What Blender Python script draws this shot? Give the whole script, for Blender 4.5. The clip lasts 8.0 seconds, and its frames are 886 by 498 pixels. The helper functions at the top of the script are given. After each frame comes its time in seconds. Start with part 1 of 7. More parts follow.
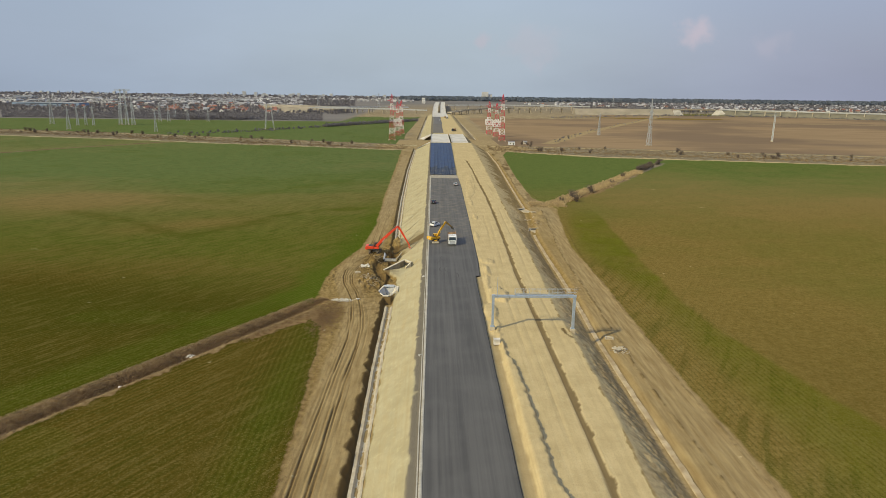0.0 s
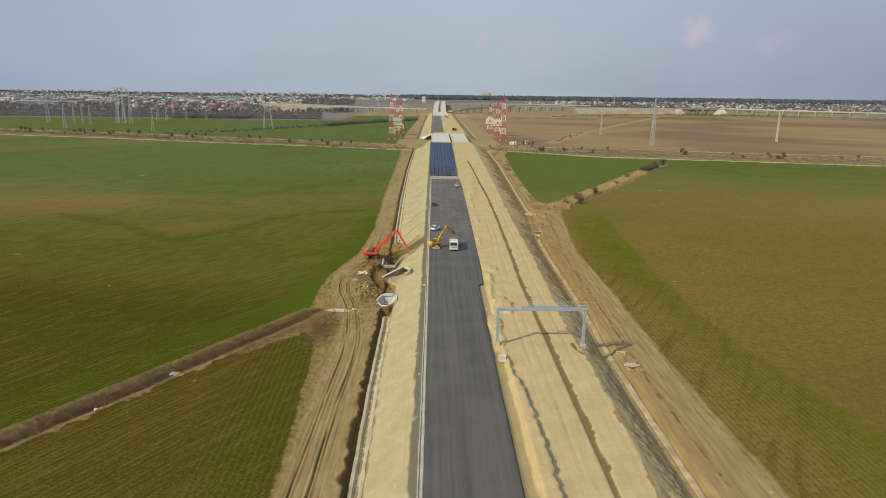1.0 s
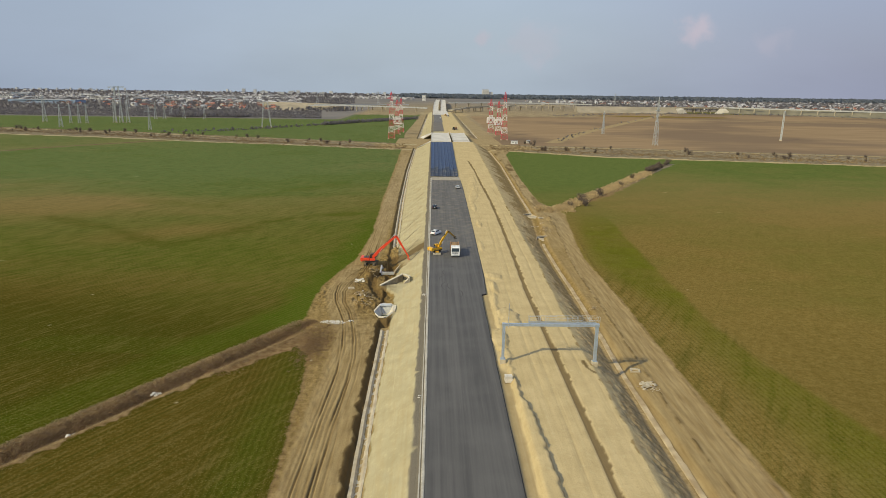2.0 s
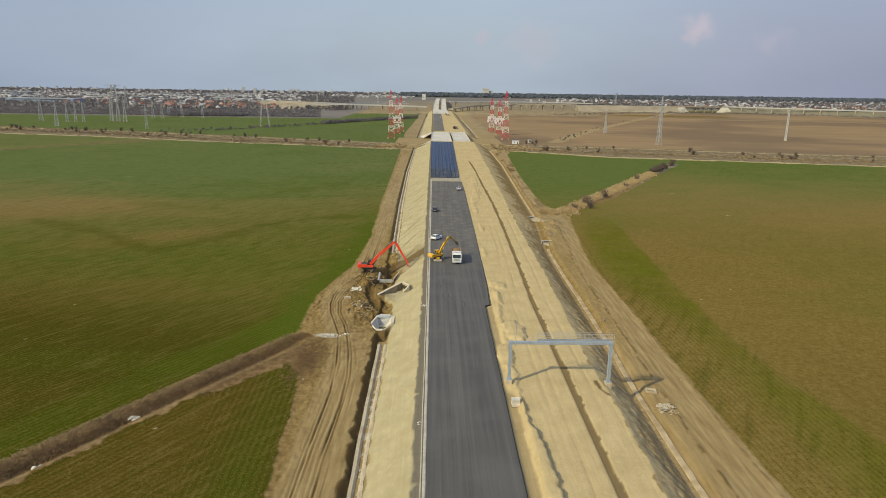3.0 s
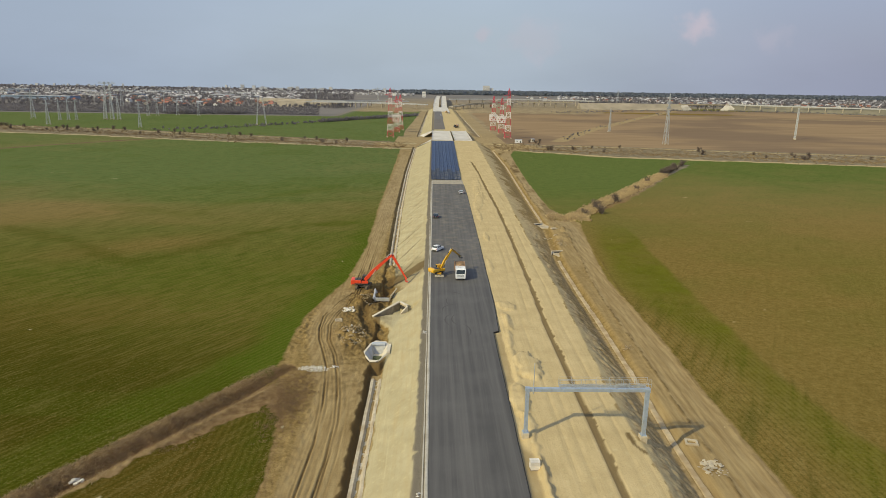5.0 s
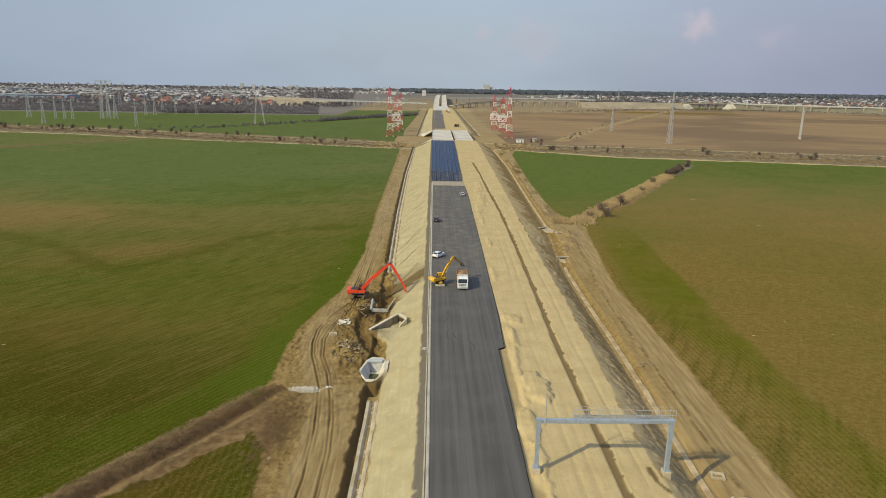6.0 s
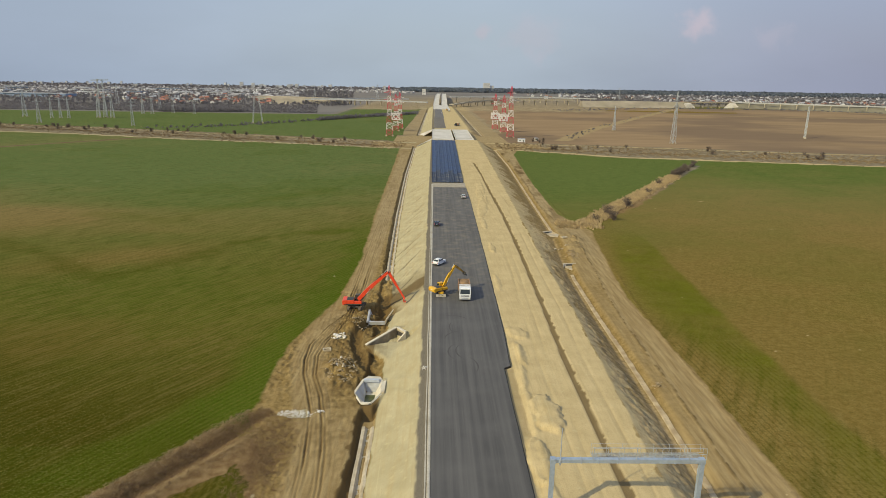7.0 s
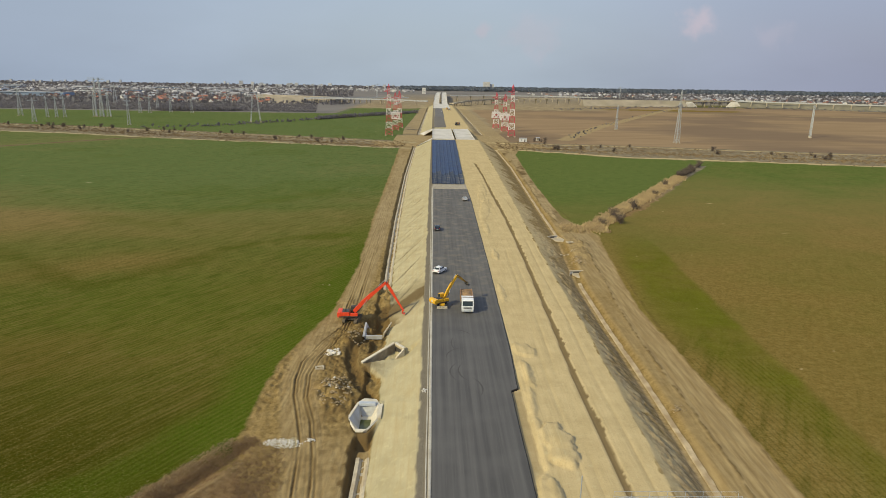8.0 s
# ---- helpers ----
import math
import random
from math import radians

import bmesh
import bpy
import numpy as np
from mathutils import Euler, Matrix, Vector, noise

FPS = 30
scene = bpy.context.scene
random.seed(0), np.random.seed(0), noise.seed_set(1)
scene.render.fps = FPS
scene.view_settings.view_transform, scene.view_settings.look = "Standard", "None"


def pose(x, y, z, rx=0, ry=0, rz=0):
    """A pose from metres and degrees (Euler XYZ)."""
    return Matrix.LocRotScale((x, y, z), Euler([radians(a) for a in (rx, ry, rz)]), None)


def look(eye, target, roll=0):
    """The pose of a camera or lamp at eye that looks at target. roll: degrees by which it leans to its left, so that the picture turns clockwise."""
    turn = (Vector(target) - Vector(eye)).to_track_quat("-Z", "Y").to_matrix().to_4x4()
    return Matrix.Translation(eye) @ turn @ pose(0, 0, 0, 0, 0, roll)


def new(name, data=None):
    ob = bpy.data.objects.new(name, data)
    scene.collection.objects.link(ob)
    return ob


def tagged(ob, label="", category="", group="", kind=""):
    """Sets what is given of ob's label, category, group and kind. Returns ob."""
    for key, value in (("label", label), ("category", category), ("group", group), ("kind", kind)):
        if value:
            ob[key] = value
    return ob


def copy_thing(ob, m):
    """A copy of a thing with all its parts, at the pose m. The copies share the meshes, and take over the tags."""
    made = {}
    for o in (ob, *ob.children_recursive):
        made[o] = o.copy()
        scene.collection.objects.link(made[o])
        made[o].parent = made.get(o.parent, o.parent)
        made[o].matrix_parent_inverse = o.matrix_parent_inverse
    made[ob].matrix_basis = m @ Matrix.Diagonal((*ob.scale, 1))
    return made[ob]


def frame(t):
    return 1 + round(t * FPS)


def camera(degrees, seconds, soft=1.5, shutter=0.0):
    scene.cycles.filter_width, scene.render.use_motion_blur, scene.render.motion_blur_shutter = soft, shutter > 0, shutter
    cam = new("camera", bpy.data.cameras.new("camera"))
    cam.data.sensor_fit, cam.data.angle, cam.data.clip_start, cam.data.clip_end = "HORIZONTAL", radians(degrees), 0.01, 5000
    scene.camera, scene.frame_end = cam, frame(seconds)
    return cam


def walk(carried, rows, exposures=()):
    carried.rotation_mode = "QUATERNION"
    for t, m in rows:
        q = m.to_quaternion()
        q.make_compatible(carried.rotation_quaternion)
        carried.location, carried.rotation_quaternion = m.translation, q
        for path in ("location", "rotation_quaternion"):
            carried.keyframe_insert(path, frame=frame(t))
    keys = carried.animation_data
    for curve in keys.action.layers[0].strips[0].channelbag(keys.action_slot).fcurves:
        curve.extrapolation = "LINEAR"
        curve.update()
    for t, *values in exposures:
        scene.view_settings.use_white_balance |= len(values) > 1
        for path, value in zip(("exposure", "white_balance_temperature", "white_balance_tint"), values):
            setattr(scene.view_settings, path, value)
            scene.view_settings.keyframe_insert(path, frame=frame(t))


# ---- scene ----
# camera: seconds, eye, pitch, heading, roll
cam = camera(70.0, 8.0, soft=0.5)
PATH = [
    (0.0, 1.033, 0.000, 47.209, -14.037, -0.985, 0.699),
    (0.5, 0.947, 4.238, 47.228, -14.091, -0.985, 0.721),
    (1.0, 0.862, 8.488, 47.242, -14.145, -0.985, 0.741),
    (1.5, 0.779, 12.748, 47.252, -14.199, -0.985, 0.760),
    (2.0, 0.697, 17.020, 47.257, -14.252, -0.985, 0.777),
    (2.5, 0.617, 21.302, 47.258, -14.306, -0.985, 0.792),
    (3.0, 0.538, 25.596, 47.254, -14.360, -0.985, 0.806),
    (3.5, 0.461, 29.900, 47.246, -14.413, -0.985, 0.817),
    (4.0, 0.385, 34.216, 47.233, -14.467, -0.985, 0.827),
    (4.5, 0.311, 38.542, 47.216, -14.521, -0.985, 0.836),
    (5.0, 0.238, 42.880, 47.194, -14.575, -0.985, 0.842),
    (5.5, 0.167, 47.228, 47.168, -14.628, -0.985, 0.847),
    (6.0, 0.097, 51.588, 47.137, -14.682, -0.985, 0.850),
    (6.5, 0.029, 55.958, 47.102, -14.736, -0.985, 0.852),
    (7.0, -0.038, 60.340, 47.062, -14.789, -0.985, 0.851),
    (7.5, -0.103, 64.733, 47.018, -14.843, -0.985, 0.849),
    (8.0, -0.167, 69.136, 46.969, -14.897, -0.985, 0.846),
]


def drone(x, y, z, pitch, heading, roll):
    p, h = radians(pitch), radians(heading)
    ahead = Vector((-math.sin(h) * math.cos(p), math.cos(h) * math.cos(p), math.sin(p)))
    eye = Vector((x, y, z))
    return look(eye, eye + 10 * ahead, roll)


walk(cam, [(t, drone(*row)) for t, *row in PATH])

# sky and sun: the sun stands behind and to the left of the flight
SUN_AZ, SUN_EL = math.atan2(-0.8, -0.6), radians(35)
world = bpy.data.worlds.new("sky")
scene.world = world
world.use_nodes = True
wn, wl = world.node_tree.nodes, world.node_tree.links
sky = wn.new("ShaderNodeTexSky")
sky.sky_type, sky.sun_disc = "NISHITA", False
sky.sun_elevation, sky.sun_rotation = SUN_EL, SUN_AZ
sky.air_density, sky.dust_density, sky.ozone_density = 1.0, 4.0, 2.0
cloud = wn.new("ShaderNodeTexNoise")
cloud.inputs["Scale"].default_value, cloud.inputs["Detail"].default_value = 2.6, 6.0
coord = wn.new("ShaderNodeTexCoord")
squash = wn.new("ShaderNodeMapping")
squash.inputs["Scale"].default_value = (1.0, 1.0, 3.2)
wl.new(coord.outputs["Generated"], squash.inputs["Vector"])
wl.new(squash.outputs[0], cloud.inputs["Vector"])
ramp = wn.new("ShaderNodeMapRange")
ramp.inputs["From Min"].default_value, ramp.inputs["From Max"].default_value = 0.42, 0.75
ramp.inputs["To Min"].default_value, ramp.inputs["To Max"].default_value = 0.8, 0.94
wl.new(cloud.outputs[0], ramp.inputs["Value"])
veil = wn.new("ShaderNodeMix")
veil.data_type = "RGBA"
wl.new(ramp.outputs[0], veil.inputs["Factor"])


def sky_math(op, a, b=0.0):
    m = wn.new("ShaderNodeMath")
    m.operation = op
    for k, v in enumerate((a, b)):
        if isinstance(v, (int, float)):
            m.inputs[k].default_value = v
        else:
            wl.new(v, m.inputs[k])
    return m.outputs[0]


def sky_ramp(value, a, b, c, d):
    r = wn.new("ShaderNodeMapRange")
    r.interpolation_type = "SMOOTHSTEP"
    for key, v in (("From Min", a), ("From Max", b), ("To Min", c), ("To Max", d)):
        r.inputs[key].default_value = v
    wl.new(value, r.inputs["Value"])
    return r.outputs[0]


def sky_mix(fac, a, b):
    m = wn.new("ShaderNodeMix")
    m.data_type = "RGBA"
    wl.new(fac, m.inputs["Factor"])
    for key, v in (("A", a), ("B", b)):
        if isinstance(v, tuple):
            m.inputs[key].default_value = (*v, 1)
        else:
            wl.new(v, m.inputs[key])
    return m.outputs["Result"]


# thin overcast: palest ahead, sides dimmed for lens fall-off, violet right, bluer higher up
bearing = wn.new("ShaderNodeSeparateXYZ")
wl.new(coord.outputs["Generated"], bearing.inputs[0])
overcast = sky_mix(sky_ramp(bearing.outputs[0], -0.6, 0.0, 0.0, 1.0), (3.15, 3.8, 4.85), (3.9, 4.6, 5.35))
overcast = sky_mix(sky_ramp(bearing.outputs[0], 0.05, 0.6, 0.0, 1.0), overcast, (2.95, 3.2, 4.25))
overcast = sky_mix(sky_ramp(bearing.outputs[2], 0.05, 0.3, 0.0, 0.7), overcast, (3.55, 4.4, 6.1))
# a few small lit puffs of cloud low in the sky
puff_noise = wn.new("ShaderNodeTexNoise")
puff_noise.inputs["Scale"].default_value, puff_noise.inputs["Detail"].default_value = 34.0, 6.0
wl.new(coord.outputs["Generated"], puff_noise.inputs["Vector"])
for (px, py, pz), size, strength in (((0.365, 0.927, 0.080), 0.03, 0.75), ((0.073, 0.995, 0.073), 0.014, 0.45), ((0.150, 0.986, 0.066), 0.05, 0.25), ((0.455, 0.888, 0.066), 0.025, 0.2)):
    away = wn.new("ShaderNodeVectorMath")
    away.operation = "DISTANCE"
    wl.new(coord.outputs["Generated"], away.inputs[0])
    away.inputs[1].default_value = (px, py, pz)
    ragged = sky_math("ADD", away.outputs["Value"], sky_math("MULTIPLY", sky_math("SUBTRACT", puff_noise.outputs[0], 0.5), size * 2.2))
    overcast = sky_mix(sky_ramp(ragged, size, size * 0.1, 0.0, strength), overcast, (5.1, 4.45, 5.05))
wl.new(overcast, veil.inputs["B"])
wl.new(sky.outputs[0], veil.inputs["A"])
wl.new(veil.outputs["Result"], wn["Background"].inputs[0])
wn["Background"].inputs[1].default_value = 0.12
sun = new("sun", bpy.data.lights.new("sun", "SUN"))
sun.data.energy, sun.data.angle, sun.data.color = 3.6, radians(0.6), (1.0, 0.875, 0.53)
sun.matrix_world = look((-80, -60, 70), (0, 0, 0))
scene.view_settings.exposure = 0.0


# ---------------- materials ----------------
def nodes_of(m):
    m.use_nodes = True
    return m.node_tree.nodes, m.node_tree.links


def noise_node(n, l, scale, detail=4.0, vector=None):
    t = n.new("ShaderNodeTexNoise")
    t.inputs["Scale"].default_value, t.inputs["Detail"].default_value = scale, detail
    if vector:
        l.new(vector, t.inputs["Vector"])
    return t.outputs[0]


def span(n, l, value, a, b, c=0.0, d=1.0):
    r = n.new("ShaderNodeMapRange")
    for key, v in (("From Min", a), ("From Max", b), ("To Min", c), ("To Max", d)):
        r.inputs[key].default_value = v
    l.new(value, r.inputs["Value"])
    return r.outputs[0]


def math_node(n, l, op, a, b=0.0):
    m = n.new("ShaderNodeMath")
    m.operation = op
    for i, v in enumerate((a, b)):
        if isinstance(v, (int, float)):
            m.inputs[i].default_value = v
        else:
            l.new(v, m.inputs[i])
    return m.outputs[0]


def mix_node(n, l, fac, a, b, blend="MIX"):
    m = n.new("ShaderNodeMix")
    m.data_type, m.blend_type = "RGBA", blend
    for key, v in (("Factor", fac), ("A", a), ("B", b)):
        if isinstance(v, tuple):
            m.inputs[key].default_value = (*v, 1)
        elif isinstance(v, (int, float)):
            m.inputs[key].default_value = v
        else:
            l.new(v, m.inputs[key])
    return m.outputs["Result"]


def mat(name, col, rough=0.8, metal=0.0, grain=3.0, vary=0.25, dirt=None, dirt_scale=0.6, dirt_at=(0.5, 0.75), bump=0.0, bump_scale=None, each=0.0, island=0.0):
    m = bpy.data.materials.new(name)
    n, l = nodes_of(m)
    p = n["Principled BSDF"]
    xyz = n.new("ShaderNodeTexCoord").outputs["Object"]
    f = noise_node(n, l, grain, 5, xyz)
    lo, hi = tuple(c * (1 - vary) for c in col), tuple(min(1, c * (1 + vary)) for c in col)
    c = mix_node(n, l, span(n, l, f, 0.3, 0.7), lo, hi)
    if dirt:
        d = noise_node(n, l, dirt_scale, 6, xyz)
        c = mix_node(n, l, span(n, l, d, dirt_at[0], dirt_at[1], 0, 0.8), c, dirt)
    if each:
        r = n.new("ShaderNodeObjectInfo").outputs["Random"]
        h = n.new("ShaderNodeHueSaturation")
        l.new(c, h.inputs["Color"])
        l.new(span(n, l, r, 0, 1, 1 - each, 1 + each), h.inputs["Value"])
        c = h.outputs[0]
    if island:
        r = n.new("ShaderNodeNewGeometry").outputs["Random Per Island"]
        h = n.new("ShaderNodeHueSaturation")
        l.new(c, h.inputs["Color"])
        l.new(span(n, l, r, 0, 1, 1 - island, 1 + island), h.inputs["Value"])
        l.new(span(n, l, r, 0, 1, 0.49, 0.51), h.inputs["Hue"])
        c = h.outputs[0]
    l.new(c, p.inputs["Base Color"])
    p.inputs["Metallic"].default_value = metal
    l.new(span(n, l, f, 0.3, 0.7, max(0.02, rough - 0.08), min(1, rough + 0.08)), p.inputs["Roughness"])
    if bump:
        b = n.new("ShaderNodeBump")
        b.inputs["Strength"].default_value, b.inputs["Distance"].default_value = 0.6, bump
        l.new(noise_node(n, l, bump_scale or grain * 2, 5, xyz), b.inputs["Height"])
        l.new(b.outputs[0], p.inputs["Normal"])
    return m


def glass(name, col=(0.02, 0.03, 0.035)):
    m = bpy.data.materials.new(name)
    n, l = nodes_of(m)
    p = n["Principled BSDF"]
    p.inputs["Base Color"].default_value = (*col, 1)
    p.inputs["Roughness"].default_value = 0.06
    p.inputs["Coat Weight"].default_value = 0.5
    return m


concrete = mat("pale concrete", (0.47, 0.41, 0.30), 0.85, grain=2.0, vary=0.15, dirt=(0.33, 0.26, 0.16), dirt_scale=0.35, dirt_at=(0.42, 0.68), bump=0.02)
concrete_grey = mat("grey concrete", (0.40, 0.41, 0.42), 0.8, grain=1.5, vary=0.12, dirt=(0.27, 0.25, 0.20), dirt_scale=0.4, bump=0.01)
kerb_mat = mat("kerb concrete", (0.46, 0.43, 0.36), 0.85, grain=3.0, vary=0.15, dirt=(0.25, 0.21, 0.15), dirt_scale=0.35, dirt_at=(0.45, 0.8), bump=0.02)
galvanised = mat("galvanised steel", (0.36, 0.43, 0.52), 0.5, metal=0.35, grain=2.5, vary=0.12, dirt=(0.40, 0.42, 0.44), dirt_scale=0.4)
thin_steel = mat("thin grey steel", (0.42, 0.45, 0.47), 0.55, metal=0.3, grain=4)
pylon_steel = mat("weathered pylon steel", (0.42, 0.44, 0.45), 0.7, metal=0.1, grain=0.4, vary=0.15)
tower_red = mat("red tower paint", (0.48, 0.05, 0.075), 0.6, grain=0.5, vary=0.2)
tower_white = mat("white tower paint", (0.72, 0.68, 0.66), 0.6, grain=0.5, vary=0.12)
orange_red = mat("orange red machine paint", (0.72, 0.065, 0.022), 0.42, grain=2.0, vary=0.12, dirt=(0.30, 0.10, 0.05), dirt_scale=1.2, dirt_at=(0.58, 0.85))
yellow = mat("yellow machine paint", (0.72, 0.40, 0.02), 0.42, grain=2.0, vary=0.12, dirt=(0.32, 0.22, 0.08), dirt_scale=1.2, dirt_at=(0.55, 0.85))
yellow_dull = mat("dull dark yellow machine paint", (0.42, 0.25, 0.04), 0.55, grain=2.0, vary=0.2, dirt=(0.10, 0.08, 0.05), dirt_scale=0.9, dirt_at=(0.4, 0.65))
dark_steel = mat("dark oily steel", (0.045, 0.043, 0.04), 0.6, grain=4, vary=0.3, dirt=(0.16, 0.12, 0.07), dirt_scale=1.4)
track_steel = mat("muddy crawler track", (0.10, 0.08, 0.055), 0.8, grain=5, vary=0.35, dirt=(0.24, 0.18, 0.11), dirt_scale=1.2)
rubber = mat("black rubber", (0.025, 0.025, 0.025), 0.85, grain=6)
white_paint = mat("white vehicle paint", (0.78, 0.79, 0.80), 0.3, grain=1.5, vary=0.05, dirt=(0.55, 0.52, 0.46), dirt_scale=1.0, dirt_at=(0.6, 0.9))
dark_paint = mat("dark blue vehicle paint", (0.020, 0.028, 0.050), 0.25, grain=1.5, vary=0.2)
silver_paint = mat("silver vehicle paint", (0.52, 0.54, 0.55), 0.3, metal=0.3, grain=1.5, vary=0.06)
tipper_body = mat("brown tipper body", (0.30, 0.17, 0.09), 0.6, grain=2.0, vary=0.2, dirt=(0.35, 0.27, 0.17), dirt_scale=1.0)
load_earth = mat("earth load", (0.27, 0.17, 0.085), 0.95, grain=2.0, vary=0.35, bump=0.12, bump_scale=3)
pane = glass("dark window glass")
lamp_glass = mat("pale lamp glass", (0.75, 0.72, 0.62), 0.2, grain=3, vary=0.05)
red_lamp = mat("red lamp glass", (0.45, 0.02, 0.02), 0.3, grain=3, vary=0.1)
plate_grey = mat("blank plate", (0.55, 0.55, 0.52), 0.5)
stone_white = mat("broken white stone", (0.62, 0.59, 0.53), 0.9, grain=2.5, vary=0.2, dirt=(0.36, 0.29, 0.20), dirt_scale=1.0, bump=0.03, each=0.15)
stone_brown = mat("earthy rubble", (0.27, 0.205, 0.115), 0.95, grain=2.5, vary=0.3, bump=0.05, each=0.25)
green_water = mat("stagnant green water", (0.075, 0.085, 0.03), 0.15, grain=0.8, vary=0.25)
dry_grass = mat("dry grass blades", (0.32, 0.245, 0.135), 0.9, grain=0.3, vary=0.25, island=0.35)
dark_weed = mat("dead brown weeds", (0.21, 0.148, 0.078), 0.9, grain=0.3, vary=0.3, island=0.4)
reed_mat = mat("straw coloured reeds", (0.43, 0.325, 0.175), 0.9, grain=0.2, vary=0.2, island=0.3)
reed_brown = mat("dead brown reed leaves", (0.20, 0.125, 0.060), 0.9, grain=0.3, vary=0.2, island=0.2)
twig_mat = mat("bare grey brown twigs", (0.13, 0.10, 0.08), 0.95, grain=0.4, vary=0.3, island=0.3)
# both far woods lightened and blued: haze mixed into the base colour
wood_far = mat("haze-paled winter woodland", (0.185, 0.172, 0.180), 0.95, grain=0.02, vary=0.2, island=0.12)
wood_green = mat("haze-paled evergreen woodland", (0.165, 0.186, 0.208), 0.95, grain=0.02, vary=0.1, island=0.06)

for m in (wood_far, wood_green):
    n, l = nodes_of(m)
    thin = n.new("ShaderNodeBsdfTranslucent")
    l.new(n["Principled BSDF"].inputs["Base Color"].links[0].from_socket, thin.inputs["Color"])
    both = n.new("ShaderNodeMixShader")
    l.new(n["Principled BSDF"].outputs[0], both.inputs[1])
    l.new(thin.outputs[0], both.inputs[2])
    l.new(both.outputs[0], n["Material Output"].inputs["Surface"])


# ---------------- the plan: lines along the motorway (y ahead, x right) ----------------
G = -3.65  # natural ground; the new carriageway is near zero


def smooth(a, b, v):
    s = np.clip((np.asarray(v, float) - a) / (b - a), 0, 1)
    return s * s * (3 - 2 * s)


def line(v, *pairs):
    return np.interp(v, [p[0] for p in pairs], [p[1] for p in pairs])


def road_z(y):
    return 2.0 * smooth(200, 560, y)


def ditch_left(y):  # right-hand lip of the drainage channel at the foot of the slope
    return line(y, (60, -7.9), (110, -8.7), (146, -8.8), (200, -10.0), (240, -11.4), (306, -12.9), (420, -14.4), (570, -14.2), (700, -14), (1400, -10))


def field_left(y):
    return line(y, (60, -18.5), (71, -19.0), (82, -19.5), (95, -20.4), (113, -21.4), (132, -22.8), (138, -23.8), (150, -28.5), (178, -27.7), (203, -22.4), (239, -20.9), (306, -22.7), (391, -23.9), (571, -26.6), (760, -32), (1400, -20))


def sand_right(y):
    return line(y, (60, 29.4), (81, 29.6), (98, 30.1), (114, 30.1), (130, 29.7), (147, 30.0), (167, 30.7), (185, 31.3), (224, 31.4), (300, 32.6), (386, 33.8), (487, 35), (580, 36), (1400, 34))


def ditch_right(y):  # middle of the channel on the far side
    return line(y, (60, 36.0), (102, 35.8), (128, 35.9), (150, 36.7), (175, 37.1), (198, 37.2), (224, 37.8), (240, 38.9), (272, 41.6), (328, 43), (460, 47), (557, 47.4), (1400, 44))


def field_right(y):
    return line(y, (60, 48.4), (90, 47.5), (122, 47.0), (140, 47.7), (165, 48.2), (190, 47.8), (208, 48.0), (227, 49.8), (245, 52.0), (279, 56.7), (297, 52), (310, 49.8), (397, 52), (523, 58.4), (560, 66), (1400, 60))


def track_left(y):  # rutted site track
    return line(y, (55, -16.6), (71, -16.0), (85, -15.4), (108, -15.0), (125, -14.4), (139, -15.4), (155, -19.6), (170, -23.0), (192, -23.2), (206, -18.5), (300, -19.0), (560, -21))


def rut_outer(y):
    return line(y, (60, -17.5), (85, -17.3), (106, -17.2), (125, -16.7), (137, -17.4), (145, -18.3), (151, -19.2), (158, -21.1), (164, -22.8), (170, -23.8), (177, -24.0), (186, -22.1), (195, -18.9), (206, -19.5), (300, -20.2), (560, -22))


def rut_inner(y):
    return line(y, (60, -15), (106, -15), (122, -14.5), (131, -14.6), (140, -15.5), (147, -16.6), (156, -18.5), (163, -20.9), (172, -22.1), (179, -21.4), (190, -18.6), (206, -17.4), (300, -18), (560, -20))


def track_right(y):
    return line(y, (60, 43.8), (86, 43.5), (110, 43.0), (133, 43.8), (150, 44.5), (172, 44.8), (190, 45.1), (206, 46.2), (225, 47.9), (240, 48.9), (262, 50.5), (279, 50.5), (320, 48.2), (371, 50.2), (523, 56), (565, 60), (1400, 54))


def canal(x):  # scrub-grown drain and farm road that cross under the bridge
    return line(x, (-3000, 1500), (-500, 752), (-340, 706), (-200, 650), (-85, 612), (-30, 592), (60, 590), (120, 572), (200, 551), (340, 516), (700, 430), (3000, 0))


def lattice(ix, iy, seed):
    h = (ix.astype(np.int64) * 374761393 + iy.astype(np.int64) * 668265263 + seed * 982451653) & 0xFFFFFFFF
    h = ((h ^ (h >> 13)) * 1274126177) & 0xFFFFFFFF
    h = (h ^ (h >> 16)) & 0xFFFF
    return h / 65535.0


def value_noise(x, y, seed=0):
    ix, iy = np.floor(x), np.floor(y)
    fx, fy = x - ix, y - iy
    fx, fy = fx * fx * (3 - 2 * fx), fy * fy * (3 - 2 * fy)
    a, b = lattice(ix, iy, seed), lattice(ix + 1, iy, seed)
    c, d = lattice(ix, iy + 1, seed), lattice(ix + 1, iy + 1, seed)
    return (a + (b - a) * fx) * (1 - fy) + (c + (d - c) * fx) * fy - 0.5


def fbm(x, y, size, octaves=3, seed=0):
    total, amp = 0.0, 1.0
    for i in range(octaves):
        total = total + amp * value_noise(np.asarray(x) / size + 17.3 * i, np.asarray(y) / size - 9.1 * i, seed + i)
        size, amp = size / 2.1, amp * 0.5
    return total


def hump(x, y, cx, cy, rx, ry, turn=0.0):
    c, s = math.cos(turn), math.sin(turn)
    dx, dy = x - cx, y - cy
    u, v = (dx * c + dy * s) / rx, (-dx * s + dy * c) / ry
    return np.exp(-(u * u + v * v))


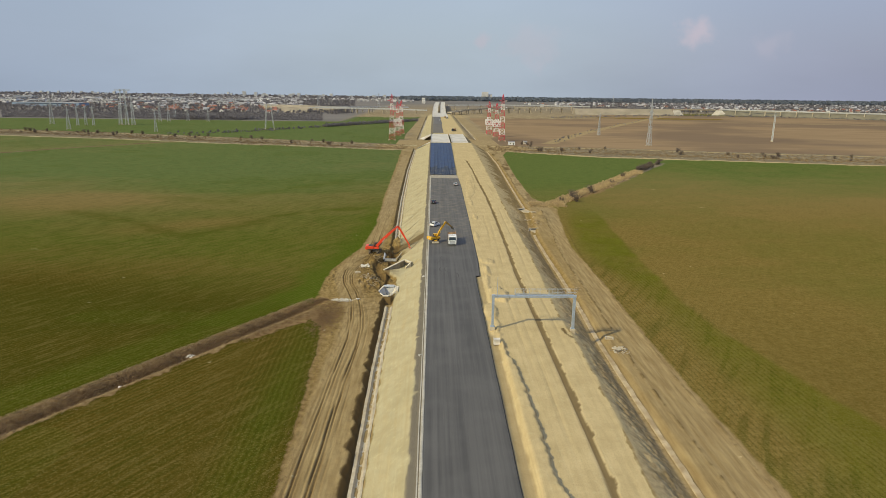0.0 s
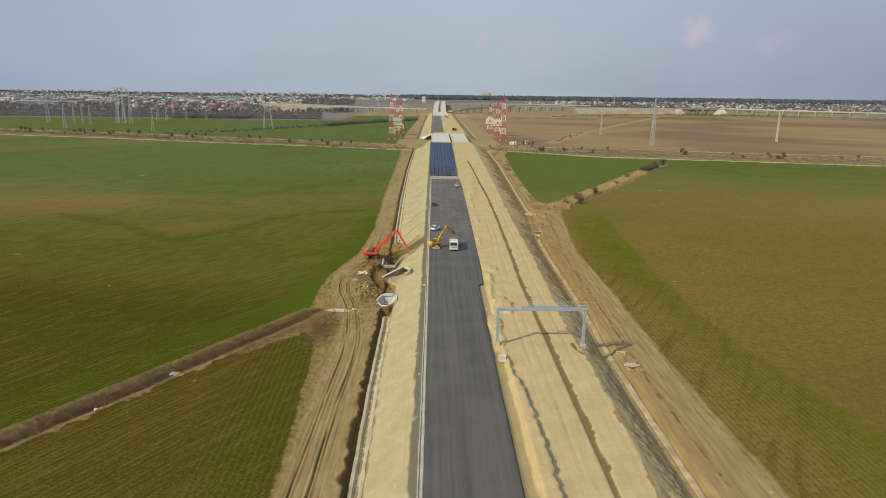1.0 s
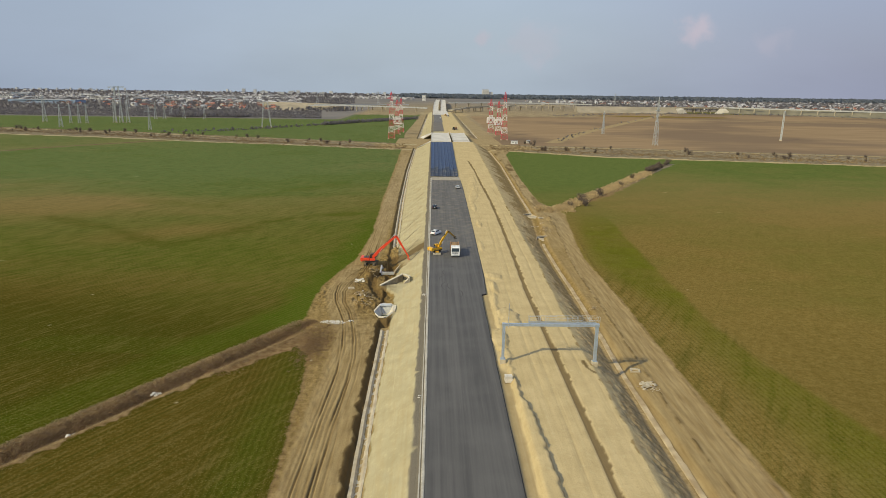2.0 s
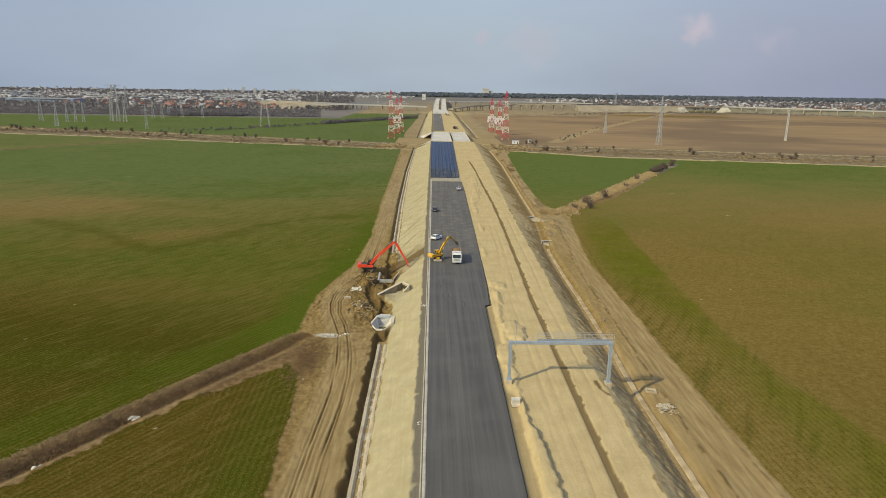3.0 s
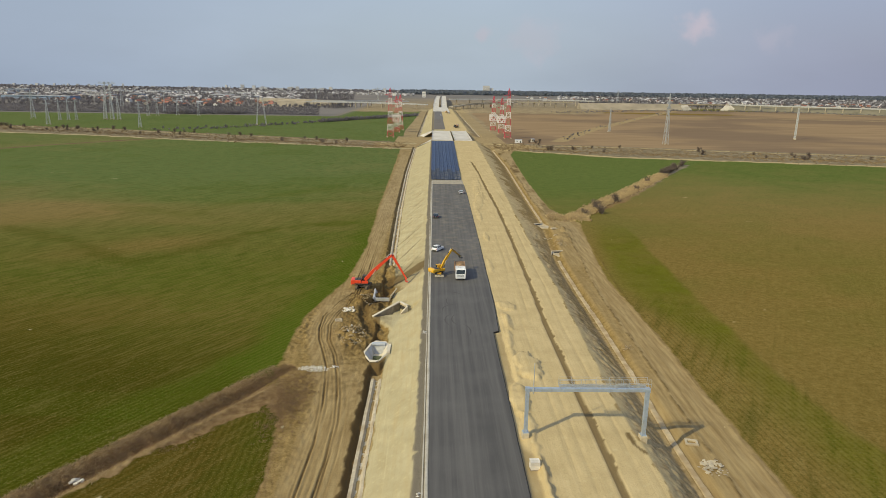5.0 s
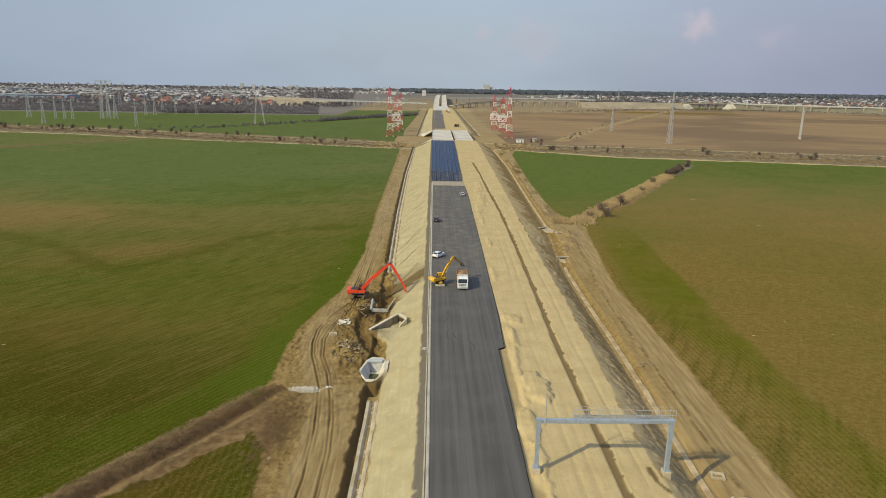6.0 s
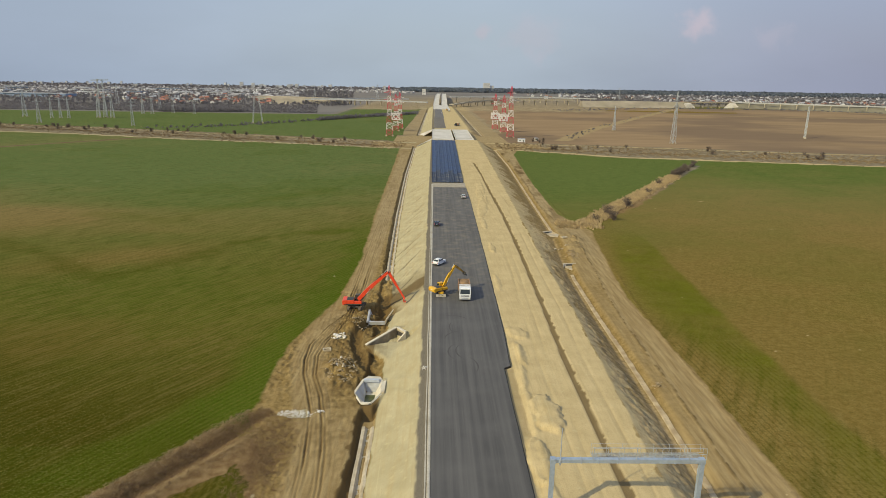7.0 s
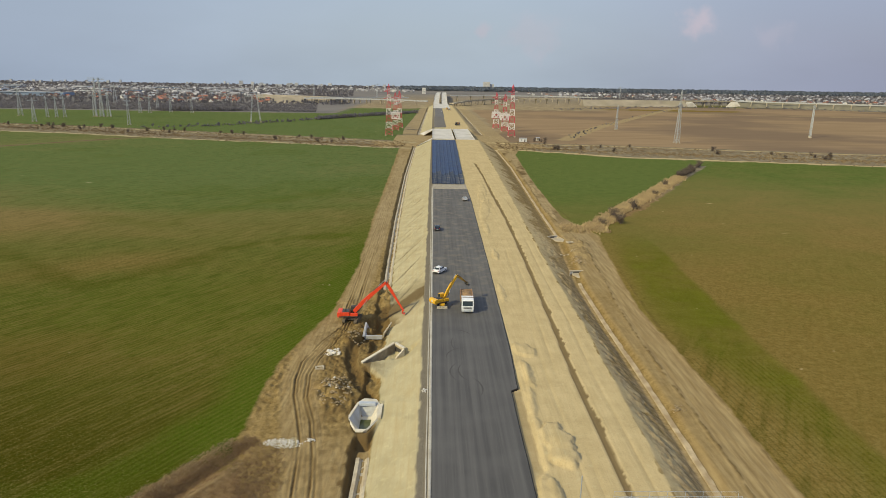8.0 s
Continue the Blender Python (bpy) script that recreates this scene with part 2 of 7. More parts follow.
def strip_left(x, y):  # across the weedy drain that comes in from the left
    return x * 0.85 - y * 0.527 + 100.6, x * 0.527 + y * 0.85


def embanked(y):
    return (1 - smooth(576, 590, y)) + smooth(678, 690, y) * (1 - smooth(1300, 1370, y))


def along(x, y, points):
    """Distance from a polyline."""
    best = np.full(np.shape(x), 1e9)
    for (x0, y0), (x1, y1) in zip(points, points[1:]):
        dx, dy = x1 - x0, y1 - y0
        t = np.clip(((x - x0) * dx + (y - y0) * dy) / (dx * dx + dy * dy), 0, 1)
        best = np.minimum(best, np.hypot(x - x0 - t * dx, y - y0 - t * dy))
    return best


WASH = [(-10.2, 151), (-10, 164), (-12.6, 169), (-15.0, 176), (-15.4, 183), (-12.6, 191)]
MOUNDS = [(16.9, 144.2, 2.1, 6.2, 0.06, 0.72), (14.1, 132.6, 1.5, 5.6, 0.03, 0.6), (14.2, 124.0, 1.2, 4.2, -0.1, 0.35), (16.7, 174.8, 2.0, 3.0, 0.3, 0.4), (15.9, 166.0, 0.9, 4.5, 0.05, 0.3), (19.4, 303.0, 1.9, 24.0, -0.1, 0.2), (17.5, 272.0, 0.9, 9.0, 0.0, 0.2), (20.8, 338.0, 2.0, 22.0, -0.06, 0.18), (17.4, 240.0, 0.8, 5.0, 0.0, 0.3), (15.9, 207.0, 0.7, 6.0, 0.0, 0.25)]
WINDROW = [(16.0, 169.0), (15.3, 157.4), (14.9, 151.4), (14.8, 144.3), (14.7, 139.6)]


def lay(x, y):
    """Height and the cover of the land at x, y."""
    zr, e = road_z(y), embanked(y)
    near = smooth(1600, 700, y) * smooth(900, 200, np.abs(x))
    n1, n2, n3 = fbm(x, y, 9, 3, 1), fbm(x, y, 2.2, 3, 5), fbm(x, y, 0.9, 2, 9)
    land = G + 0.35 * fbm(x, y, 60, 3, 3) * near
    # embankment
    dl, sr, dr = ditch_left(y), sand_right(y) - 0.8 + 0.5 * n1, ditch_right(y)
    foot_l, foot_r = dl, dr - 0.5
    gully = fbm(x * 0.8 + y * 0.62, (y * 0.8 - x * 0.62) * 0.16, 1.5, 3, 11)
    furrow = fbm((y - 2.2 * x) * 1.0, x * 0.12, 2.6, 3, 13)
    t_l = np.clip((x - foot_l) / (-1.95 - foot_l), 0, 1)
    t_r = np.clip((foot_r - x) / (foot_r - sr), 0, 1)
    top = zr - 0.07
    brow = line(y, (50, 18.4), (66, 17.9), (76, 17.3), (90, 16.8), (103, 16.0), (112, 15.0), (120, 14.4)) + 1.3 * fbm(x * 0, y, 11, 1, 21)
    fall = smooth(-0.15, 0.4, x - brow - 0.55 * n2 - 0.35 * n3)
    keep = smooth(13.9, 14.7, x) * smooth(121, 114, y)
    berm = keep * (1 - fall)
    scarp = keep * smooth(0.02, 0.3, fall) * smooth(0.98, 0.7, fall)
    plat = 0.05 * n1 + 0.03 * n2 + 0.72 * berm + (0.12 * n2 + 0.08 * n3) * (berm + 2 * scarp)
    for cx, cy, rx, ry, turn, hh in MOUNDS:
        cs, sn = math.cos(turn), math.sin(turn)
        px, py = x - cx, y - cy
        m = 1 - np.hypot((px * cs + py * sn) / rx, (py * cs - px * sn) / ry) + 0.34 * n2 + 0.3 * n3
        plat = plat + hh * smooth(0.0, 0.14, m) * (0.75 + 0.35 * np.clip(m, 0, 1) + 0.22 * n2)
    row = along(x, y, WINDROW)
    plat = plat + 0.3 * smooth(0.6, 0.1, row + 0.7 * n2 + 0.3 * n3)
    lip_r = along(x, y, [(29.0, 117.6), (28.2, 119.4), (28.0, 122.4)])
    groove = smooth(0.56, 0.44, np.abs(x - strip_x(y) - 0.1 * n1) - np.clip(0.9 * n2 + 0.5 * n3, 0, 0.5) * (x > strip_x(y))) * smooth(440, 428, y)
    plat = plat - 0.16 * groove - 0.24 * smooth(14.6, 13.9, x + 0.3 * n2) * smooth(350, 330, y)
    wheel = 0.0
    for k, (o, lean) in enumerate(((3.1, 0.0), (4.9, 0.0), (6.4, -0.012), (8.2, -0.012), (-2.6, 0.004), (-4.4, 0.004))):
        w = x - strip_x(y) - o - lean * (y - 160) - 0.9 * fbm(x * 0, y, 45, 2, 160 + k // 2)
        wheel = np.maximum(wheel, np.exp(-(w / 0.24) ** 2) * np.clip(0.45 + 1.6 * fbm(x * 0, y, 22, 2, 170 + k), 0, 1))
    wheel = wheel * smooth(440, 400, y) * smooth(14.6, 15.4, x) * smooth(sr - 0.3, sr - 1.0, x)
    plat = plat - 0.1 * wheel
    ledge = smooth(12.2, 12.8, x) * (1 - smooth(sr - 2, sr, x))
    top = top + plat * ledge - 0.10 * smooth(-0.6, -0.9, x)
    low = G - 0.75
    h_l = low + (top - low) * t_l + (0.16 * gully + (0.12 * gully - 0.5 * smooth(0.12, 0.42, furrow)) * (0.1 + 0.9 * smooth(190, 215, y))) * np.sin(np.pi * t_l) ** 0.6 * (t_l > 0)
    h_r = low + (top - 0.05 - low) * (1 - (1 - t_r) ** 1.12) + (0.1 * n2 + 0.2 * n3 + 0.35 * fbm(x, y, 0.6, 2, 15) + 0.3 * fbm(x * 0.8 + y * 0.5, (y * 0.85 - x * 0.5) * 0.2, 1.1, 2, 17)) * np.sin(np.pi * np.clip(t_r, 0, 1)) ** 0.7 * smooth(1.0, 0.7, t_r)
    h = np.where(x < -1.95, h_l, np.where(x > sr, h_r, top))
    # beyond the feet
    bank_l = smooth(dl - 2.1 + 0.5 * n2, dl - 2.8 + 0.7 * n2, x)
    rough_l = smooth(field_left(y) - 1, field_left(y) + 1, x) * (1 - 0.7 * smooth(3.6, 2.4, np.abs(x - track_left(y))))
    out_l = low - 0.25 + (land + 0.12 - low + 0.25) * bank_l + rough_l * (0.07 * n2 + 0.1 * n3 + 0.14 * fbm(x, y, 0.5, 2, 19)) * (1 + 2.2 * smooth(150, 165, y) * smooth(215, 200, y))
    bank_r = smooth(dr + 1.2, dr + 2.6, x)
    out_r = low + (land + 0.1 * n2 - low) * bank_r
    emb = np.where(x < dl, out_l, np.where(x > foot_r, out_r, h))
    h = land + e * (emb - land)
    # ruts of the site tracks
    d = x - track_left(y) - 0.25 * fbm(x * 0, y, 25, 2, 31)
    wide = smooth(4.5, 2.2, np.abs(d)) * smooth(600, 480, y) * e
    rut = 0.0
    fade = smooth(600, 480, y) * e * (1 - 0.65 * smooth(205, 240, y))
    for k, (lane, o, deep) in enumerate(((rut_outer, 0.0, 1.0), (rut_outer, 0.62, 0.45), (rut_outer, -0.55, 0.35), (rut_inner, 0.0, 1.0), (rut_inner, 0.55, 0.7), (rut_inner, -0.7, 0.3), (rut_inner, 1.5, 0.3))):
        w = x - lane(y) - o - 0.18 * fbm(x * 0, y, 12, 3, 40 + k)
        mark = fade * deep * np.clip(0.85 + 1.1 * fbm(x * 0, y, 7, 2, 140 + k), 0, 1.2)
        rut = np.maximum(rut, mark * np.exp(-(w / 0.15) ** 2))
        h = h - mark * (0.20 * np.exp(-(w / 0.15) ** 2) - 0.06 * np.exp(-((np.abs(w) - 0.3) / 0.13) ** 2))
    d = x - track_right(y)
    wide_r = smooth(3.6, 2.6, np.abs(d)) * smooth(600, 480, y)
    for k, o in enumerate((-1.9, -0.6, 0.7, 1.8)):
        h = h - wide_r * 0.06 * np.exp(-((d - o - 0.3 * fbm(x * 0, y, 14, 2, 50 + k)) / 0.22) ** 2)
    for o in (-2.9, 3.0):
        ridge = np.exp(-((d - o - 0.3 * n1 - 0.25 * n2) / 0.26) ** 2)
        h = h + (0.1 + 0.1 * n2 + 0.3 * n3) * ridge * smooth(600, 480, y)
    # excavation, wash channel, spoil
    pit = hump(x, y, -11.2, 197.5, 3.6, 4.2)
    h = h - 2.0 * smooth(0.25, 0.8, pit + 0.3 * n2)
    wash = along(x, y, WASH)
    h = h - 0.9 * smooth(1.5, 0.5, wash + 0.5 * n2)
    spoil = hump(x, y, -11.2, 212, 2.2, 5) * 1.9 + hump(x, y, -17.2, 165, 2.6, 4.5) * 1.2 + hump(x, y, -16.5, 186, 2.4, 4) * 0.8 + hump(x, y, -19.5, 205, 2, 5) * 0.6
    spoil = spoil + 0.9 * smooth(0.1, 0.5, fbm(x, y * 0.4, 6, 3, 135)) * smooth(290, 330, y) * smooth(565, 530, y) * smooth(dr + 2.5, dr + 4, x) * smooth(field_right(y) - 1, field_right(y) - 3, x) * e
    spoil = spoil + hump(x, y, 45, 256, 4.2, 11, -0.1) * 0.9 + hump(x, y, 46, 268, 4, 6) * 0.8
    h = h + spoil * (1 + 0.8 * n2 + 0.6 * n3)
    # pool of the first culvert and the hollow before the second
    q = np.maximum(np.abs(x + 10.5) / 2.3 + 0.17 * np.maximum(0, 156.6 - y), np.abs(y - 157.4) / 4.4)
    h = np.where(q < 1, np.minimum(h, G - 2.5 + 2.4 * smooth(0.35, 1.05, q)), h)
    ring = smooth(1.55, 1.1, q) * (q > 0.97)
    h = np.where(ring > 0, np.maximum(h, G + 0.12 - 1.6 * (1 - ring)), h)
    s_w, t_w = (x + 12.7) * -0.694 + (y - 176) * 0.72, ((x + 12.7) * 0.72 + (y - 176) * 0.694) / 7.64
    fill = smooth(0.25, 0.5, s_w) * smooth(4.2, 1.0, s_w) * smooth(-0.1, 0.15, t_w) * smooth(1.5, 1.0, t_w)
    h = np.where(fill > 0, np.maximum(h, h + fill * (G + 0.45 + np.clip(t_w, 0, 1.1) * (-1.75 - G - 0.45) - h)), h)
    # sand banked up before the wing wall
    (ax, ay, az), (bx, by, bz), (cx, cy, cz) = (-12.7, 175.9, -3.2), (-5.3, 178.8, -3.1), (-9.0, 171.4, -3.5)
    det = (by - cy) * (ax - cx) + (cx - bx) * (ay - cy)
    l1, l2 = ((by - cy) * (x - cx) + (cx - bx) * (y - cy)) / det, ((cy - ay) * (x - cx) + (ax - cx) * (y - cy)) / det
    l3 = 1 - l1 - l2
    mouth = smooth(0.35, 0.1, s_w) * np.minimum(smooth(-0.12, 0.02, l3), np.minimum(smooth(-0.06, 0.01, l2 + 0.05 * n2), smooth(-0.5, 0.1, l1)))
    h = h * (1 - mouth) + (l1 * az + l2 * bz + l3 * cz + 0.08 * n2) * mouth
    front, side = (x + 5.4) * 0.8 + (y - 178.9) * 0.6, (y - 178.9) * 0.8 - (x + 5.4) * 0.6
    before = smooth(0.15, -0.05, front) * smooth(-2.6, -1.7, front) * smooth(-0.12, 0.08, side) * smooth(3.3, 2.9, side) * smooth(0.35, 0.1, s_w)
    h = h * (1 - before) - 3.6 * before
    mouth = np.maximum(mouth, before)
    # weedy drain from the left
    s, u = strip_left(x, y)
    gate = smooth(118, 100, u)
    h = h - gate * (1.0 * np.exp(-((s + 0.5 * n1) / 1.2) ** 2) - 0.35 * np.exp(-((s - 2.7) / 0.7) ** 2) - 0.3 * np.exp(-((s + 2.9) / 0.8) ** 2))
    # drain under the bridge
    c = y - canal(x)
    h = h - 1.6 * np.exp(-((c + 2) / 9) ** 2) * (1 - e * (np.abs(x - 15) < 60))
    h = h + 0.5 * fbm(x, y, 8, 2, 71) * smooth(34, 20, np.abs(c)) * (1 - e * (np.abs(x - 15) < 60))

    # cover: sand, bare earth, packed track, dry weeds / green, fresh green, gravel, damp with painted shade
    fl, fr = field_left(y) + 0.8 * n1 + 0.35 * n2, field_right(y) + 0.35 * n1 + 0.3 * n2
    inside = smooth(fl - 1.2, fl + 1.2, x) * smooth(fr + 0.7, fr - 0.7, x)
    bridge_gap = 1 - e
    body = smooth(dl - 0.2 + 0.6 * n2, dl + 0.9 + 0.6 * n2, x) * smooth(sr + 0.4 + 1.0 * n2, sr - 0.5 + 1.0 * n2, x) * e
    slope_r = smooth(sr - 0.5, sr + 0.4, x) * smooth(dr + 0.3, dr - 0.1, x) * e
    sand = np.maximum(body, 0.9 * slope_r * smooth(0.15, 0.75, t_r + 0.7 * n1 + 0.3 * n2 + 0.2 * n3))
    sand = np.maximum(sand, mouth)
    crushed = smooth(0.35, 0.55, hump(x, y, -21.3, 149.8, 2.9, 1.2, -0.1) + 0.5 * n2 + 0.3 * n3) + 0.8 * smooth(0.4, 0.6, hump(x, y, -19.0, 181.0, 1.8, 1.5) + 0.5 * n2)
    sand = np.maximum(sand, crushed)
    earth = inside * (1 - body) * (1 - crushed)
    trk = np.maximum(wide_r * smooth(0.1, 0.6, wide_r), 0.75 * np.maximum(wide, smooth(-20.5, -18.5, x) * smooth(160, 145, y))) * inside * (1 - body)
    wide_s = 3.4 * smooth(72, 108, u)
    weed = np.maximum(smooth(-3.8, -2.8, s + 0.9 * n2) * smooth(3.4 + wide_s, 2.4 + wide_s, s + 1.2 * n2 + n1) * gate, 0)
    weed = np.maximum(weed, 1.1 * smooth(0.25, 0.6, hump(x, y, -23.2, 139, 3.6, 8.5, 0.15) + 0.5 * n2) * (s > -4))
    edge = smooth(1.5, 0.4, np.abs(x - fl - 0.5)) * (y < 150) * 0.7
    weed = np.maximum(weed, edge * (y < 150) * (y > 55))
    rs = along(x, y, [(55, 289), (86, 331), (137, 418), (170, 472)])
    weed = np.maximum(weed, smooth(4.5, 3.0, rs + 2 * n2))
    c_low = line(x, (-500, -58), (-400, -52), (-140, -33), (-40, -30), (60, -30), (140, -48), (320, -42), (600, -40)) + 5 * n1
    c_up = line(x, (-500, 14), (-400, 16), (-150, 22), (-30, 20), (60, 20), (165, 30), (360, 36), (600, 36)) + 5 * fbm(x, y, 60, 2, 77)
    scrub = smooth(c_low - 2, c_low + 3, c) * smooth(c_up + 14, c_up + 7, c + 4 * n1) * (1 - body * e)
    weed = np.maximum(weed, scrub)
    farm = np.maximum(1.0 * smooth(4.4, 2.6, np.abs(c - c_low + 2)), smooth(3.6, 2.2, np.abs(c - c_up)))
    apron = smooth(0.15, 0.5, hump(x, y, -30, 592, 26, 20) + hump(x, y, 62, 590, 30, 20) + 0.4 * n1 * (y > 500) * (y < 700) + bridge_gap * 0.6 * (np.abs(x - 15) < 50) * (np.abs(y - 634) < 50))
    earth = np.maximum(earth, apron)
    trk = np.maximum(trk, np.maximum(farm * (np.abs(x - 15) > 30), 0.9 * apron))
    sand = np.maximum(sand, 0.6 * farm * (np.abs(x - 15) > 30) + 0.25 * apron)
    trk = np.maximum(trk, 0.6 * smooth(0.55, 0.2, np.abs(s - 2.5 - 0.5 * n1 + 0.3 * n2)) * gate)
    trk = np.maximum(trk, 0.55 * inside * (1 - body) * smooth(dr + 1.5, dr + 2.5, x) * (1 + 0.5 * n1))
    pale_l = 0.5 * inside * (1 - body) * smooth(225, 280, y) * (x < 0) * (1 + n1)
    trk = np.maximum(trk, pale_l)
    weed = weed * (1 - apron)
    # site tracks and stripped ground beyond the bridge
    strip_out = smooth(700, 720, y) * smooth(1500, 1350, y)
    earth = np.maximum(earth, strip_out * smooth(74, 66, x + 8 * n1) * smooth(-30, -24, x + 4 * n1))
    fan = smooth(1180, 1330, y + 60 * n1) * smooth(2700, 2300, y) * smooth(-0.26, -0.17, x / y + 0.03 * n1) * smooth(0.3, 0.2, x / y + 0.03 * n1)
    earth = np.maximum(earth, fan)
    sand = np.maximum(sand, 0.3 * fan * (1 + 0.6 * n1) + strip_out * (0.62 * smooth(26, 18, np.abs(x - 15) + 4 * n1) + 0.16)  * smooth(74, 66, x + 8 * n1) * smooth(-30, -24, x + 4 * n1))
    weed = np.maximum(weed, 0.9 * smooth(1040, 1070, y + 20 * n1) * (x < -150) * (x > -0.75 * y))
    weed = np.maximum(weed, 0.9 * smooth(1640, 1720, y + 60 * n1) * (1 - fan))
    earth = np.maximum(earth, 0.8 * smooth(1260, 1340, y + 40 * n1) * smooth(-420, -300, x) * smooth(60, 0, x) * smooth(1900, 1700, y))
    trk = np.maximum(trk, 1.0 * smooth(9, 5, along(x, y, [(119, 650), (197, 832), (400, 1231), (562, 1538)]) + 3 * n1))
    trk = np.maximum(trk, 0.8 * smooth(10, 5, along(x, y, [(420, 1205), (570, 1180), (760, 1140), (1600, 1000)]) + 5 * n1))
    corner = along(x, y, [(-700, 300), (-335, 500), (-313, 537), (-250, 632)])
    weed = np.maximum(weed, smooth(4.0, 2.2, corner + 2 * n1))
    trk = np.maximum(trk, 0.2 * smooth(1.6, 0.8, np.abs(corner - 5.5)))
    # tilled or green
    big = fbm(x, y, 120, 3, 83)
    wave = fbm(x * 0.5 + y * 0.2, y * 1.7, 60, 3, 87)
    green_l = 0.66 + 0.34 * wave + 0.2 * big + 0.34 * smooth(270, 400, y)
    green_l = green_l - 0.65 * hump(x, y, -90, 240, 26, 12, 0.5) - 0.85 * hump(x, y, -155, 290, 46, 32, 0.2) - 0.3 * hump(x, y, -225, 330, 50, 60) - 0.2 * hump(x, y, -70, 300, 34, 18, 0.2) - 0.22 * hump(x, y, -100, 165, 60, 12, 0.5)
    low_l = (s > 0) & (x < -10)
    green_l = np.where(low_l, 0.12 + 0.5 * fbm(x, y, 40, 2, 91) + 0.5 * hump(x, y, -24, 100, 6, 40), green_l)
    green_l = np.where((x < -240) & (y - 500 > 1.25 * (x + 335)) & (c < 0), 0.62 + 0.3 * big, green_l)
    green_l = np.where(c > 0, 0.95 + 0.2 * big, green_l)
    green_r = 0.25 + 0.45 * fbm(x, y, 70, 3, 93)
    green_r = np.where((rs < 400) & (x < 55 + (y - 289) * 0.66) & (y > 285), 0.6 + 0.3 * wave, green_r)
    green_r = green_r + 0.6 * smooth(270, 430, y) * (c < 0) + 0.3 * hump(x, y, 75, 275, 22, 30)
    green_r = np.where(c > 8, 0.02 + 0.5 * smooth(1480, 1520, y), green_r)
    green = np.clip(np.where(x < 15, green_l, green_r), 0, 1)
    band_r = line(y, (60, 80), (88, 72.5), (107, 68.6), (129, 65), (147, 63.6), (172, 65), (198, 66.4), (224, 68.5), (262, 72)) + 0.8 * n1
    near_b = smooth(205, 140, y)
    fresh = (0.85 - 0.2 * near_b) * smooth(band_r + 1.2, band_r - 0.8, x) * smooth(fr - 0.5 + 5 * near_b, fr + 7 + 7 * near_b, x) * smooth(290, 245, y) * (1 + 0.5 * n1) + 0.95 * smooth(11, 1.5, fl - x + 4 * n1) * smooth(132, 160, y) * smooth(330, 220, y) * (x < fl)
    fresh = fresh + 0.45 * smooth(8, 2, np.abs(s + 9)) * (x < -28) + 0.4 * hump(x, y, -25, 95, 4, 50) * (x < fl)
    fold = along(x, y, [(-150, 262), (-114, 241), (-100, 228), (-86, 220), (-78, 226), (-70, 243), (-62, 258), (-45, 273), (-34, 274)])
    fresh = fresh + (0.22 + 0.4 * smooth(-75, -40, x)) * smooth(6, 0.5, fold + 5 * n1) + 0.3 * smooth(9, 1, along(x, y, [(-130, 300), (-97, 289), (-82, 318), (-48, 362)]) + 5 * n1)
    fresh = np.clip(fresh + 0.2 * (fbm(x, y, 35, 2, 99) > 0.25) * (x < 0), 0, 1)
    ploughed = np.clip((x > 15) * (c > 8) * smooth(1560, 1480, y) * (1 - 0.9 * smooth(0.3, 0.7, hump(x, y, 470, 1330, 170, 45, -0.1) + 0.3 * n1)), 0, 1)
    spill = 0.75 * smooth(0.2, 0.5, fbm(x * 0.4, y, 2.6, 3, 33)) * smooth(135, 115, y) + 0.3 * smooth(0.1, 0.4, fbm(x * 0.4, y, 5, 3, 35))
    gravel = np.clip(smooth(-2.15 + 0.3 * n2 + spill, -1.9 + 0.3 * n2 + spill, x) * smooth(0.2, -0.2, x) * 0.95, 0, 1) * e
    rubble = slope_r * smooth(1.02, 0.84, t_r + 0.4 * n2 + 0.2 * n1) * (1 - 0.45 * smooth(215, 330, y))
    gravel = np.maximum(gravel, rubble * np.clip(0.5 + 0.5 * n2 + 0.9 * n3, 0.15, 0.85))
    damp_shade = 0.78 * groove * (x > 12) * smooth(560, 480, y) * e
    # diagonal streaks: sun shading of the furrows, painted as darker sand
    damp_shade = np.maximum(damp_shade, (0.04 + 0.4 * smooth(190, 215, y)) * smooth(0.10, 0.36, furrow + 0.25 * n3) * np.sin(np.pi * t_l) * (x < -1.95) * (x > dl) * e)
    damp_shade = np.maximum(damp_shade, 0.3 * slope_r * smooth(1.0, 0.7, t_r + 0.5 * n2) * np.clip(0.2 + 1.6 * n2 + 2.4 * n3, 0, 1))
    # wavy dark lines in colour only, for ruts and mound shading
    wrinkle = smooth(0.07, 0.0, np.abs(fbm(x + 0.06 * y, y * 0.16, 5.5, 2, 121))) * smooth(205, 240, y) * smooth(560, 500, y)
    damp_shade = np.maximum(damp_shade, 0.22 * wrinkle * smooth(16, 19, x) * (x < sr + 3) * e)
    damp_shade = np.maximum(damp_shade, 0.32 * wheel * e)
    # berm's right-hand face browned to paint in its shading
    damp_shade = np.maximum(damp_shade, 0.55 * scarp * np.clip(0.6 + 1.6 * n3 + n2, 0, 1) * e)
    # rut bottoms: damp earth plus their own shadow, both as colour
    damp_shade = np.maximum(damp_shade, np.clip(1.25 * rut, 0, 0.95))
